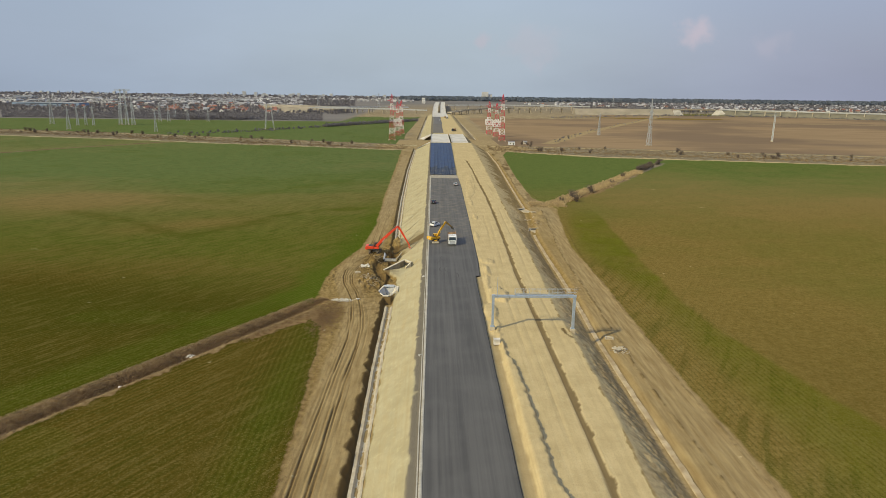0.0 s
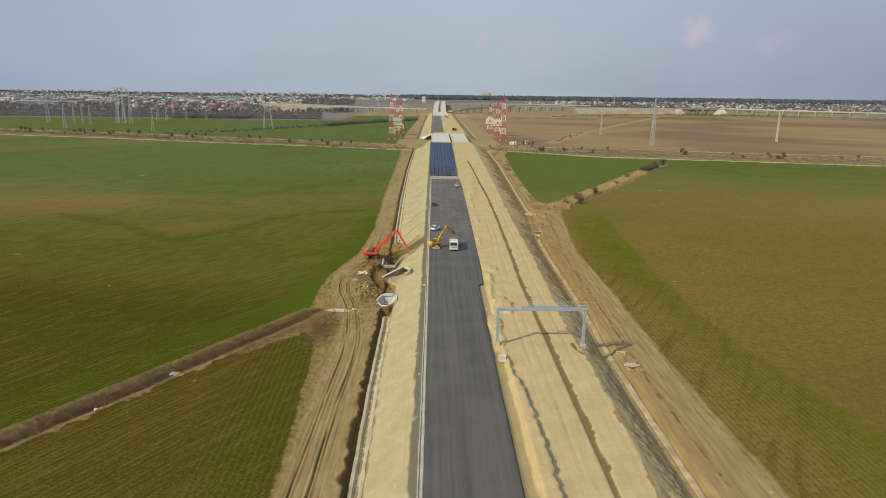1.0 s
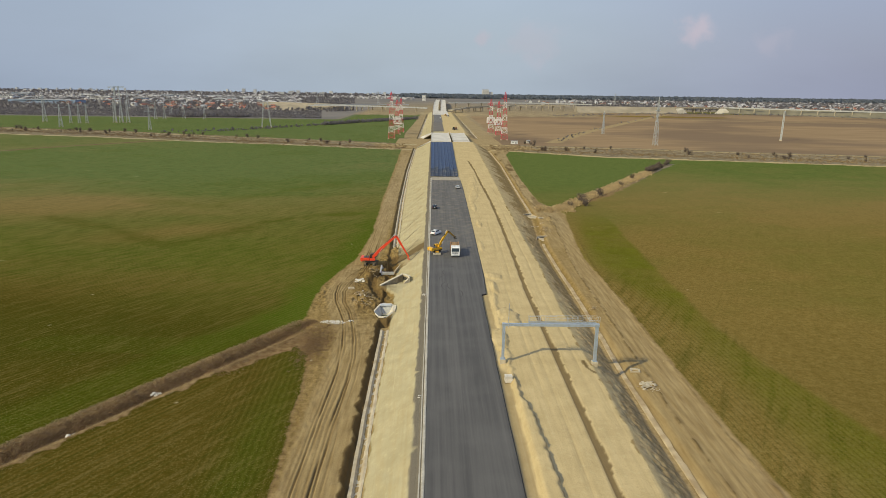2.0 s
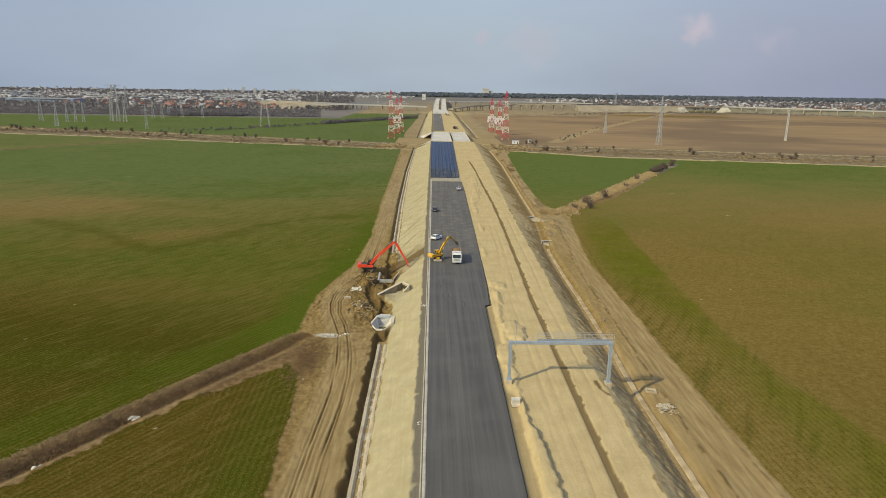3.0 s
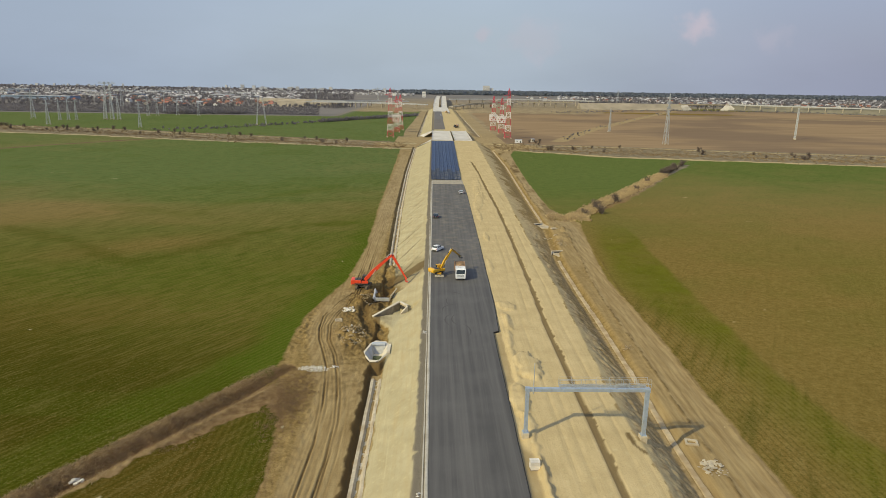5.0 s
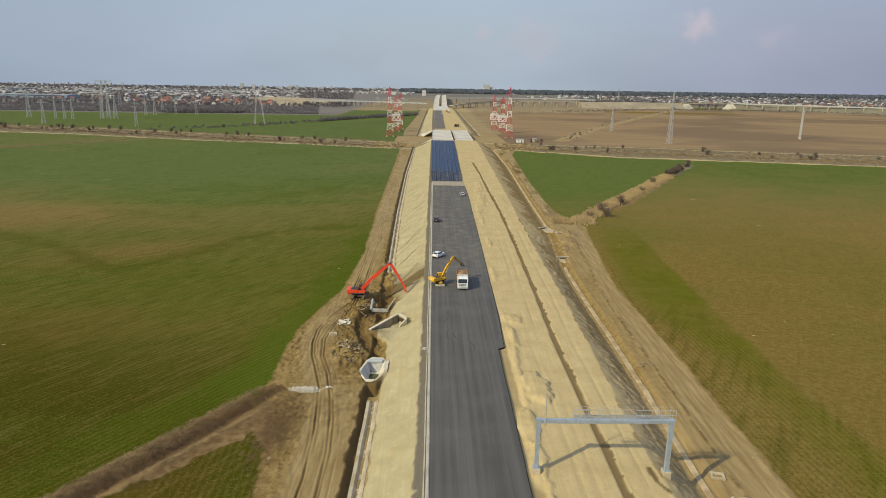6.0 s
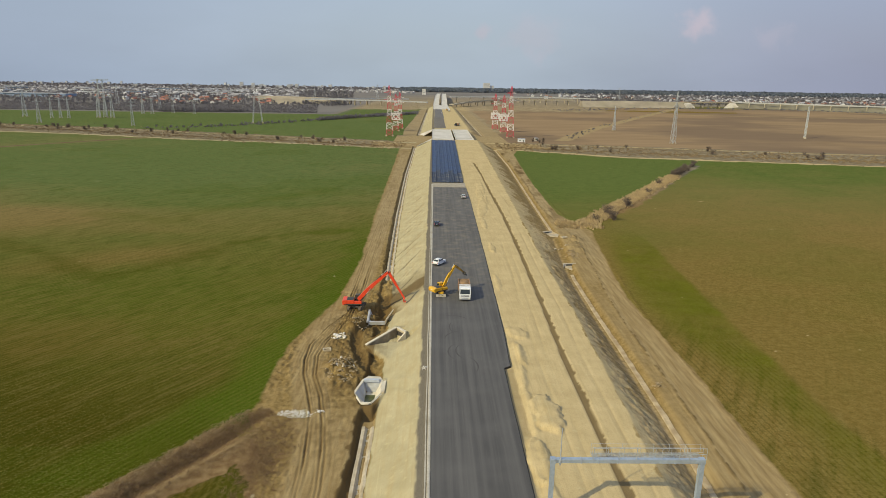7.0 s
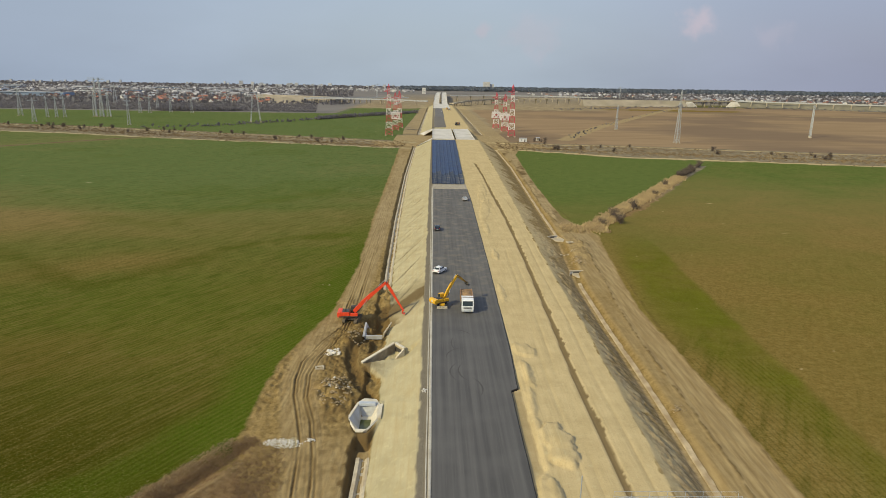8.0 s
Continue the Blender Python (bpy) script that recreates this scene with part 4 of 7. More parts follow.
def build_road():
    """Asphalt slab with the step in its right edge."""
    def right(y):
        return line(y, (-60, 12.1), (105, 12.15), (159.6, 12.4), (160.2, 13.55), (176, 14.1), (234, 14.7), (318, 15.2), (346, 14.9))
    ys = sorted(set(list(np.arange(-60, 346, 4.0)) + [159.4, 159.9, 160.3, 160.8, 346]))
    verts, faces = [], []
    for y in ys:
        z, xr = float(road_z(y)), float(right(y)) + 0.09 * float(fbm(np.array([0.0]), np.array([y]), 5, 2, 3)[0])
        for x in (0.0, 0.004, 4.0, 8.0, xr - 0.05, xr):
            verts.append((x, y, z + (0.0 if 0 < x < xr else -0.45)))
    k = 6
    for j in range(len(ys) - 1):
        for i in range(k - 1):
            a = j * k + i
            faces.append((a, a + 1, a + 1 + k, a + k))
    last = (len(ys) - 1) * k
    faces.append(tuple(last + i for i in reversed(range(k))))
    faces.append(tuple(range(k)))
    me = bpy.data.meshes.new("road")
    me.from_pydata(verts, [], faces)
    me.materials.append(asphalt)
    # black strip added to draw the shade along the asphalt's right edge
    edge_v, edge_f = [], []
    for j, y in enumerate(ys):
        xr, z = verts[j * k + 5][0], float(road_z(y))
        edge_v.extend(((xr - 0.03, y, z + 0.012), (xr + 0.10, y, z + 0.006), (xr + 0.16, y, z - 0.4)))
        if j:
            a = 3 * j
            edge_f.extend(((a - 3, a - 2, a + 1, a), (a - 2, a - 1, a + 2, a + 1)))
    em = bpy.data.meshes.new("road_edge")
    em.from_pydata(edge_v, [], edge_f)
    em.materials.append(mat("black edge shade", (0.018, 0.016, 0.015), 0.7, grain=2.0, vary=0.3))
    tagged(new("road_edge", em), "thin black strip drawn for shade at the raw asphalt edge", "road edge", kind="structure")
    return tagged(new("road", me), "freshly laid dark grey asphalt carriageway, unmarked", "road", kind="structure")


build_road()
ROAD_YS = list(np.arange(-60, 355, 6.0))
tagged(new("kerb", sweep_mesh("kerb", ROAD_YS, [(-0.46, -0.25), (-0.44, 0.07), (-0.40, 0.10), (-0.12, 0.10), (-0.08, 0.05), (-0.03, 0.05), (-0.03, -0.25)], lambda y: 0.0, road_z, kerb_mat)), "pale concrete kerb along the asphalt", "kerb", kind="structure")
tagged(new("kerb", sweep_mesh("kerb", ROAD_YS, [(-0.80, -0.25), (-0.79, -0.03), (-0.62, -0.03), (-0.61, -0.25)], lambda y: 0.03 * math.sin(y * 0.21), road_z, kerb_mat)), "narrow concrete edging strip in the shoulder", "kerb", kind="structure")
CHANNEL = [(-1.05, -0.5), (-1.02, 0.08), (-0.52, 0.10), (-0.2, -0.3), (0.2, -0.3), (0.55, 0.08), (0.88, 0.12), (0.92, -0.35), (0.3, -0.75), (-0.4, -0.75)]


LIP = [(0.0, -0.5), (0.3, 0.1), (0.42, 0.14), (1.12, 0.19), (1.18, -0.35), (0.3, -0.8)]


dusty_concrete = mat("sand-dusted concrete", (0.47, 0.375, 0.235), 0.9, grain=1.2, vary=0.22, dirt=(0.29, 0.21, 0.11), dirt_scale=0.6, dirt_at=(0.42, 0.6))


def channel(name, y0, y1, centre, label, profile):
    """A concrete channel whose outer lip is broken by spilt sand."""
    ys = list(np.arange(y0, y1, 0.7 if y0 < 200 else 1.4)) + [y1]
    me = sweep_mesh(name, ys, profile, lambda y: float(centre(y)) + 0.02 * math.sin(y * 0.5), lambda y: G - 0.72, concrete if profile is CHANNEL else dusty_concrete)
    xs = np.array([v.co[:] for v in me.vertices])
    k, far = len(profile), max(p[0] for p in profile)
    wob = 0.2 * fbm(0 * xs[:, 1], xs[:, 1], 1.8, 3, 61)
    for i, v in enumerate(me.vertices):
        if profile[i % k][0] > far - 0.12:
            v.co.x += float(wob[i])
    return tagged(new(name, me), label, "drain", kind="structure")


channel("drainage_channel", 40, 147.5, lambda y: ditch_left(y) - 0.72, "concrete-lined drainage channel at the embankment foot", CHANNEL)
channel("drainage_channel", 222, 572, lambda y: ditch_left(y) - 0.72, "concrete-lined drainage channel at the embankment foot", CHANNEL)
channel("drainage_channel", 40, 228, ditch_right, "concrete-lined drainage channel beside the site track", LIP)
channel("drainage_channel", 698, 1150, lambda y: ditch_left(y) - 0.72, "pale drainage channel beyond the bridge", CHANNEL)
channel("drainage_channel", 698, 1150, ditch_right, "pale drainage channel beyond the bridge", CHANNEL)
channel("drainage_channel", 276, 560, ditch_right, "concrete-lined drainage channel beside the site track", LIP)


# ---------------- builders ----------------
def finish(bm, name, material, smooth_faces=False):
    bmesh.ops.recalc_face_normals(bm, faces=bm.faces)
    me = bpy.data.meshes.new(name)
    bm.to_mesh(me)
    bm.free()
    me.materials.append(material)
    if smooth_faces:
        me.polygons.foreach_set("use_smooth", np.ones(len(me.polygons), bool))
    return me


def part(name, bm, material, parent, label="", smooth_faces=False):
    me = bm if isinstance(bm, bpy.types.Mesh) else finish(bm, name, material, smooth_faces)
    ob = new(name, me)
    ob.parent = parent
    if label:
        ob["label"] = label
    return ob


def thing(name, m, label, category, group="", kind=""):
    ob = new(name)
    ob.matrix_world = m
    return tagged(ob, label, category, group, kind)


def ground_z(x, y):
    return float(lay(np.array([float(x)]), np.array([float(y)]))[0][0])


def box(bm, x, y, z, sx, sy, sz, turn=None, bevel=0.0):
    """A box by its centre and size."""
    got = bmesh.ops.create_cube(bm, size=1.0, matrix=Matrix.Translation((x, y, z)) @ (turn or Matrix()) @ Matrix.Diagonal((sx, sy, sz, 1)))
    if bevel:
        edges = list({e for v in got["verts"] for e in v.link_edges})
        bmesh.ops.bevel(bm, geom=edges, offset=bevel, segments=2, affect="EDGES", profile=0.5)
    return bm


def beam(bm, p, q, w, h=None, w2=None, h2=None):
    """A square bar from p to q."""
    p, q = Vector(p), Vector(q)
    h, w2 = h or w, w2 or w
    h2 = h2 or (h if w2 == w else w2 * h / w)
    d = (q - p).normalized()
    up = Vector((0, 0, 1)) if abs(d.z) < 0.95 else Vector((0, 1, 0))
    s = d.cross(up).normalized()
    u = s.cross(d)
    ring = []
    for c, a, b in ((p, w, h), (q, w2, h2)):
        ring.append([bm.verts.new(c + s * a / 2 * i + u * b / 2 * j) for i, j in ((-1, -1), (1, -1), (1, 1), (-1, 1))])
    for i in range(4):
        bm.faces.new((ring[0][i], ring[0][(i + 1) % 4], ring[1][(i + 1) % 4], ring[1][i]))
    bm.faces.new(ring[0][::-1])
    bm.faces.new(ring[1])
    return bm


def tube(bm, p, q, r, n=12, r2=None):
    p, q = Vector(p), Vector(q)
    m = Matrix.Translation((p + q) / 2) @ (q - p).to_track_quat("Z", "Y").to_matrix().to_4x4()
    bmesh.ops.create_cone(bm, cap_ends=True, segments=n, radius1=r, radius2=r if r2 is None else r2, depth=(q - p).length, matrix=m)
    return bm


def prism(bm, outline, a, b, axis="x"):
    """An outline in the two other axes, drawn out from a to b."""
    def at(u, v, w):
        return {"x": (w, u, v), "y": (u, w, v), "z": (u, v, w)}[axis]
    r0, r1 = [bm.verts.new(at(u, v, a)) for u, v in outline], [bm.verts.new(at(u, v, b)) for u, v in outline]
    k = len(outline)
    for i in range(k):
        bm.faces.new((r0[i], r0[(i + 1) % k], r1[(i + 1) % k], r1[i]))
    bm.faces.new(r0[::-1])
    bm.faces.new(r1)
    return bm


def slab(bm, corners, thick=(0, 0, -0.25)):
    """A thick plate from its corners."""
    t = Vector(thick)
    r0 = [bm.verts.new(c) for c in corners]
    r1 = [bm.verts.new(Vector(c) + t) for c in corners]
    k = len(corners)
    for i in range(k):
        bm.faces.new((r0[i], r0[(i + 1) % k], r1[(i + 1) % k], r1[i]))
    bm.faces.new(r0[::-1])
    bm.faces.new(r1)
    return bm


def raw_mesh(name, verts, faces, material, smooth_faces=False):
    verts, faces = np.asarray(verts, np.float32), np.asarray(faces, np.int32)
    k = faces.shape[1]
    me = bpy.data.meshes.new(name)
    me.vertices.add(len(verts))
    me.vertices.foreach_set("co", verts.ravel())
    me.loops.add(faces.size)
    me.loops.foreach_set("vertex_index", faces.ravel())
    me.polygons.add(len(faces))
    me.polygons.foreach_set("loop_start", np.arange(0, faces.size, k, dtype=np.int32))
    if smooth_faces:
        me.polygons.foreach_set("use_smooth", np.ones(len(faces), bool))
    me.update(calc_edges=True)
    me.materials.append(material)
    return me


B = bmesh.new


# ---------------- the sign gantry over the unfinished carriageway ----------------
def gantry():
    y, x0, x1, top = 121.3, 13.4, 29.85, 7.42
    g = thing("sign_gantry", pose(0, y, 0), "pale grey steel sign gantry on concrete footings, no signs", "gantry")
    for x, foot, cap, w in ((x0, -0.5, 0.72, 0.46), (x1, -3.0, 0.36, 0.52)):
        part("footing", box(B(), x, 0, (foot + cap) / 2, 0.95, 1.15, cap - foot, bevel=0.04), concrete, g, "pale concrete footing block")
        post = part("post", beam(B(), (x, 0, cap), (x, 0, top - 0.5), w, 0.5), galvanised, g)
        part("base_plate", box(B(), x, 0, cap + 0.03, 0.82, 0.86, 0.06), galvanised, post)
        for i in (-1, 1):
            for j in (-1, 1):
                part("bolt", tube(B(), (x + 0.33 * i, 0.35 * j, cap + 0.06), (x + 0.33 * i, 0.35 * j, cap + 0.16), 0.035, 6), thin_steel, post)
        part("post_cap", box(B(), x, 0, top - 0.24, w + 0.14, 0.62, 0.56, bevel=0.02), galvanised, g)
    spans = [x0 + 0.3, x0 + 3.1, x0 + 5.0, 20.5, 24.6, 26.8, x1 - 0.3]
    for a, b in zip(spans, spans[1:]):
        seg = part("beam", box(B(), (a + b) / 2, 0, top - 0.24, b - a - 0.02, 0.5, 0.47, bevel=0.02), galvanised, g)
        part("flange", box(B(), b, 0, top - 0.24, 0.07, 0.6, 0.57), galvanised, seg)
    grate = B()
    for k in range(6):
        box(grate, (17.8 + x1) / 2, 0.4 + 0.14 * k, top - 0.03, x1 - 17.8, 0.022, 0.05)
    for k in range(25):
        box(grate, 17.8 + (x1 - 17.8) * k / 24, 0.75, top - 0.03, 0.022, 0.74, 0.04)
    part("walkway", grate, thin_steel, g, "open steel grating walkway")
    for yy in (0.38, 1.12):
        rail = B()
        for z in (0.55, 1.1):
            beam(rail, (17.8, yy, top + z), (x1 + 0.2, yy, top + z), 0.026)
        r = part("railing", rail, thin_steel, g)
        for k in range(8):
            x = 17.8 + k * (x1 + 0.2 - 17.8) / 7
            part("railing_post", beam(B(), (x, yy, top), (x, yy, top + 1.12), 0.032), thin_steel, r)
    for x in (17.8, 20.6, 25.3, 28.3):
        cage = B()
        for z in (0.7, 1.4):
            beam(cage, (x, -0.25, top + z), (x + 1.9, -0.25, top + z), 0.04)
        for xx in (x, x + 1.9):
            beam(cage, (xx, -0.25, top), (xx, -0.25, top + 1.4), 0.04)
        part("sign_frame", cage, thin_steel, g)
    part("mast", tube(B(), (14.15, -0.28, top - 0.7), (14.15, -0.28, 11.2), 0.07, 10, 0.05), thin_steel, g, "slender mast pole")
    for z in (top - 0.4, top - 0.1):
        part("clamp", box(B(), 14.15, -0.28, z, 0.26, 0.2, 0.1), thin_steel, g)
    return g


gantry()


def kerb_pile(x, y):
    z = ground_z(x, y) - 0.03
    pile = thing("kerbstone_pile", pose(x, y, z, 0, 0, 4), "pallet of stacked pale concrete kerbstones on sand", "kerbstones")
    pal = B()
    for i in range(5):
        box(pal, 0, -0.5 + 0.25 * i, 0.12, 1.3, 0.12, 0.03)
    for i in (-0.55, 0, 0.55):
        box(pal, i, 0, 0.05, 0.1, 1.1, 0.1)
    part("pallet", pal, mat("grey pallet wood", (0.25, 0.20, 0.14), 0.9), pile)
    one = finish(box(B(), 0, 0, 0, 1.22, 0.15, 0.2, bevel=0.015), "kerbstone", stone_white)
    for k in range(5):
        for j in range(5):
            s = part("kerbstone", one, concrete, pile)
            s.location = (random.uniform(-0.05, 0.05), -0.44 + 0.22 * j, 0.25 + 0.225 * k)
    return pile


kerb_pile(13.6, 114.1)


# ---------------- vehicles ----------------
def wheel(parent, x, y, r, w, name="wheel"):
    """A road wheel whose axle runs along x."""
    t = B()
    tube(t, (x - w / 2, y, r), (x + w / 2, y, r), r, 20)
    bmesh.ops.bevel(t, geom=[e for e in t.edges if len(e.link_faces) == 2 and e.calc_face_angle(0) > 1], offset=0.05 * r / 0.35, segments=2, affect="EDGES")
    ob = part(name, t, rubber, parent)
    out = x + (w / 2 + 0.005) * (1 if x > 0 else -1)
    rim = B()
    tube(rim, (out - 0.01, y, r), (out + 0.01, y, r), r * 0.58, 14)
    tube(rim, (out - 0.03, y, r), (out + 0.03, y, r), r * 0.2, 8)
    part("rim", rim, thin_steel, ob, "steel wheel rim")
    return ob


def car(m, paint, label, suv=False):
    c = thing("car", m, label, "car", "cars parked on the new asphalt")
    L, W, H = 4.35, 1.8, (1.62 if suv else 1.45)
    side = [(-2.15, 0.32), (-2.17, 0.75), (-2.02, 0.92), (-0.95, 1.02), (1.75, 1.05), (2.12, 0.95), (2.17, 0.5), (2.1, 0.3)]
    b = prism(B(), side, -W / 2, W / 2, "x")
    bmesh.ops.bevel(b, geom=[e for e in b.edges if e.calc_face_angle(0) > 0.5], offset=0.09, segments=3, affect="EDGES")
    body = part("body", b, paint, c, smooth_faces=False)
    roof = [(-1.0, 1.0), (-0.35, H - 0.06), (0.2, H), (1.35, H - 0.03), (1.75, 1.04)]
    cab = B()
    lo, hi = W / 2 - 0.07, W / 2 - 0.24
    rings = []
    for sgn in (-1, 1):
        rings.append([cab.verts.new((sgn * (lo if v < 1.1 else hi), u, v)) for u, v in roof])
    k = len(roof)
    for i in range(k - 1):
        cab.faces.new((rings[0][i], rings[0][i + 1], rings[1][i + 1], rings[1][i]))
    for r in rings:
        cab.faces.new(r)
    part("cabin", cab, paint, c)

    def glass_pane(name, pts, thick):
        return part(name, slab(B(), pts, thick), pane, c, "dark tinted glass")
    glass_pane("windscreen", [(-0.70, -0.94, 1.06), (0.70, -0.94, 1.06), (0.62, -0.42, H - 0.1), (-0.62, -0.42, H - 0.1)], (0, -0.025, 0.03))
    glass_pane("rear_window", [(-0.68, 1.73, 1.1), (0.68, 1.73, 1.1), (0.6, 1.42, H - 0.1), (-0.6, 1.42, H - 0.1)], (0, 0.03, 0.025))
    for sgn in (-1, 1):
        for a, e in ((-0.75, 0.33), (0.4, 1.45)):
            glass_pane("side_window", [(sgn * (lo + 0.01), a, 1.08), (sgn * (lo + 0.01), e, 1.08), (sgn * (hi + 0.03), e - 0.1, H - 0.1), (sgn * (hi + 0.03), a + 0.3, H - 0.1)], (sgn * 0.02, 0, 0.01))
        part("mirror", box(B(), sgn * (W / 2 + 0.06), -0.75, 1.08, 0.16, 0.1, 0.13, bevel=0.02), paint, c)
        part("headlight", box(B(), sgn * 0.68, -2.13, 0.74, 0.34, 0.1, 0.14, bevel=0.02), lamp_glass, c)
        part("tail_light", box(B(), sgn * 0.74, 2.14, 0.86, 0.24, 0.08, 0.2, bevel=0.02), red_lamp, c)
        for yy in (-1.32, 1.32):
            wheel(c, sgn * (W / 2 - 0.1), yy, 0.34, 0.22)
    part("bumper", box(B(), 0, -2.17, 0.42, 1.6, 0.1, 0.22, bevel=0.03), dark_steel, c)
    part("bumper", box(B(), 0, 2.17, 0.45, 1.6, 0.1, 0.22, bevel=0.03), dark_steel, c)
    part("number_plate", box(B(), 0, 2.225, 0.6, 0.5, 0.02, 0.11), plate_grey, c)
    if suv:
        for sgn in (-1, 1):
            part("roof_rail", beam(B(), (sgn * 0.6, -0.2, H + 0.04), (sgn * 0.6, 1.3, H + 0.02), 0.04), dark_steel, c)
    return c


car(pose(1.75, 222.8, road_z(222.8), 0, 0, 150), white_paint, "white estate car parked askew on new asphalt", True)
car(pose(1.35, 269.5, road_z(269.5), 0, 0, 180), dark_paint, "dark blue car parked by the asphalt edge")
car(pose(12.6, 320.5, road_z(320.5), 0, 0, 184), silver_paint, "silver car parked near the asphalt end")


def tipper(m, label, load=True):
    """A four-axle tipper; its cab looks along -y."""
    t = thing("tipper_truck", m, label, "truck")
    part("chassis", box(box(B(), 0, 4.3, 0.85, 0.9, 8.2, 0.28), 0, 8.2, 0.75, 2.3, 0.2, 0.2), dark_steel, t)
    cab = prism(B(), [(0.0, 0.62), (-0.03, 1.6), (0.22, 2.78), (0.32, 2.86), (1.9, 2.88), (2.0, 0.62)], -1.24, 1.24, "x")
    bmesh.ops.bevel(cab, geom=[e for e in cab.edges if e.calc_face_angle(0) > 0.7], offset=0.08, segments=2, affect="EDGES")
    c = part("cab", cab, white_paint, t, "white cab")
    part("windscreen", slab(B(), [(-1.08, 0.0, 1.66), (1.08, 0.0, 1.66), (1.04, 0.21, 2.64), (-1.04, 0.21, 2.64)], (0, -0.03, 0.005)), pane, c, "dark windscreen")
    for k in range(4):
        part("grille_bar", box(B(), 0, -0.035, 0.98 + 0.15 * k, 1.7, 0.06, 0.07), dark_steel if k % 2 else thin_steel, c)
    part("bumper", box(B(), 0, -0.05, 0.58, 2.45, 0.25, 0.38, bevel=0.04), thin_steel, t, "grey bumper")
    for s in (-1, 1):
        part("headlight", box(B(), s * 0.92, -0.19, 0.62, 0.36, 0.04, 0.18, bevel=0.01), lamp_glass, t)
        part("side_window", slab(B(), [(s * 1.245, 0.25, 1.65), (s * 1.245, 1.2, 1.65), (s * 1.245, 1.2, 2.55), (s * 1.245, 0.4, 2.55)], (s * 0.012, 0, 0)), pane, c)
        mr = part("mirror", box(B(), s * 1.46, 0.05, 2.1, 0.12, 0.16, 0.6, bevel=0.03), dark_steel, t)
        part("mirror_arm", beam(B(), (s * 1.22, 0.2, 2.35), (s * 1.46, 0.06, 2.35), 0.05), dark_steel, mr)
        part("step", box(B(), s * 1.15, 0.6, 0.62, 0.22, 0.8, 0.1), dark_steel, t)
        for y in (0.95, 2.75, 5.4, 6.75):
            wheel(t, s * 1.05, y, 0.52, 0.34)
            part("mudguard", prism(B(), [(y - 0.62, 0.75), (y - 0.4, 1.1), (y + 0.4, 1.1), (y + 0.62, 0.75), (y + 0.5, 0.75), (y + 0.34, 1.03), (y - 0.34, 1.03), (y - 0.5, 0.75)], s * 0.88, s * 1.26, "x"), dark_steel, t)
    y0, y1, z0, z1, w = 2.45, 8.1, 1.25, 2.75, 1.26
    bed = part("tipper_body", box(B(), 0, (y0 + y1) / 2, z0 + 0.05, 2 * w, y1 - y0, 0.14), tipper_body, t, "brown steel tipper body")
    part("front_board", slab(B(), [(-w, y0, z0), (w, y0, z0), (w, y0, z1 + 0.25), (-w, y0, z1 + 0.25)], (0, 0.08, 0)), tipper_body, bed)
    part("canopy", box(B(), 0, y0 - 0.22, z1 + 0.28, 2 * w, 0.55, 0.07), white_paint, bed)
    part("tailboard", slab(B(), [(-w, y1, z0), (w, y1, z0), (w, y1, z1 - 0.1), (-w, y1, z1 - 0.1)], (0, -0.08, 0)), tipper_body, bed)
    for s in (-1, 1):
        sd = part("side_board", slab(B(), [(s * w, y0, z0), (s * w, y1, z0), (s * w, y1, z1), (s * w, y0, z1)], (-s * 0.08, 0, 0)), tipper_body, bed)
        part("top_rail", beam(B(), (s * w, y0, z1), (s * w, y1, z1), 0.12), tipper_body, bed)
        for k in range(6):
            y = y0 + 0.4 + k * (y1 - y0 - 0.8) / 5
            part("rib", box(B(), s * (w + 0.04), y, (z0 + z1) / 2, 0.08, 0.12, z1 - z0), tipper_body, bed)
    if load:
        n = 14
        us = np.linspace(-w + 0.1, w - 0.1, n)
        vs = np.linspace(y0 + 0.1, y1 - 0.1, n + 8)
        X, Y = np.meshgrid(us, vs)
        Z = z1 - 0.25 + 0.5 * np.exp(-(X / 0.8) ** 2) * np.exp(-((Y - 5.0) / 1.8) ** 2) + 0.35 * fbm(X, Y, 0.7, 3, 5)
        idx = (np.arange(n + 7)[:, None] * n + np.arange(n - 1)[None, :]).ravel()
        part("earth_load", raw_mesh("earth_load", np.column_stack((X.ravel(), Y.ravel(), Z.ravel())), np.column_stack((idx, idx + 1, idx + n + 1, idx + n)), load_earth, True), None, t, "loose brown earth")
    return t


tipper(pose(7.3, 193.4, 0), "white four-axle tipper truck loaded with brown earth on asphalt")


def crawler(parent, x, length, z=0.0, height=0.95, width=0.62):
    r = height / 2
    o = []
    for k in range(9):
        a = math.pi / 2 + math.pi * k / 8
        o.append((-length / 2 + r + r * math.cos(a), z + r + r * math.sin(a)))
    for k in range(9):
        a = -math.pi / 2 + math.pi * k / 8
        o.append((length / 2 - r + r * math.cos(a), z + r + r * math.sin(a)))
    ob = part("crawler_track", prism(B(), o, x - width / 2, x + width / 2, "x"), track_steel, parent, "muddy crawler track")
    shoe = finish(box(B(), 0, 0, 0, width + 0.06, 0.14, 0.05), "track_shoe", track_steel)
    for k in range(int((length - height) / 0.26)):
        y = -length / 2 + r + 0.13 + 0.26 * k
        part("track_shoe", shoe, track_steel, ob).location = (x, y, z + height)
    for y in (-length / 2 + r, length / 2 - r):
        wl_ = B()
        tube(wl_, (x - width / 2 - 0.03, y, z + r), (x + width / 2 + 0.03, y, z + r), r * 0.62, 12)
        part("sprocket", wl_, dark_steel, ob)
    return ob


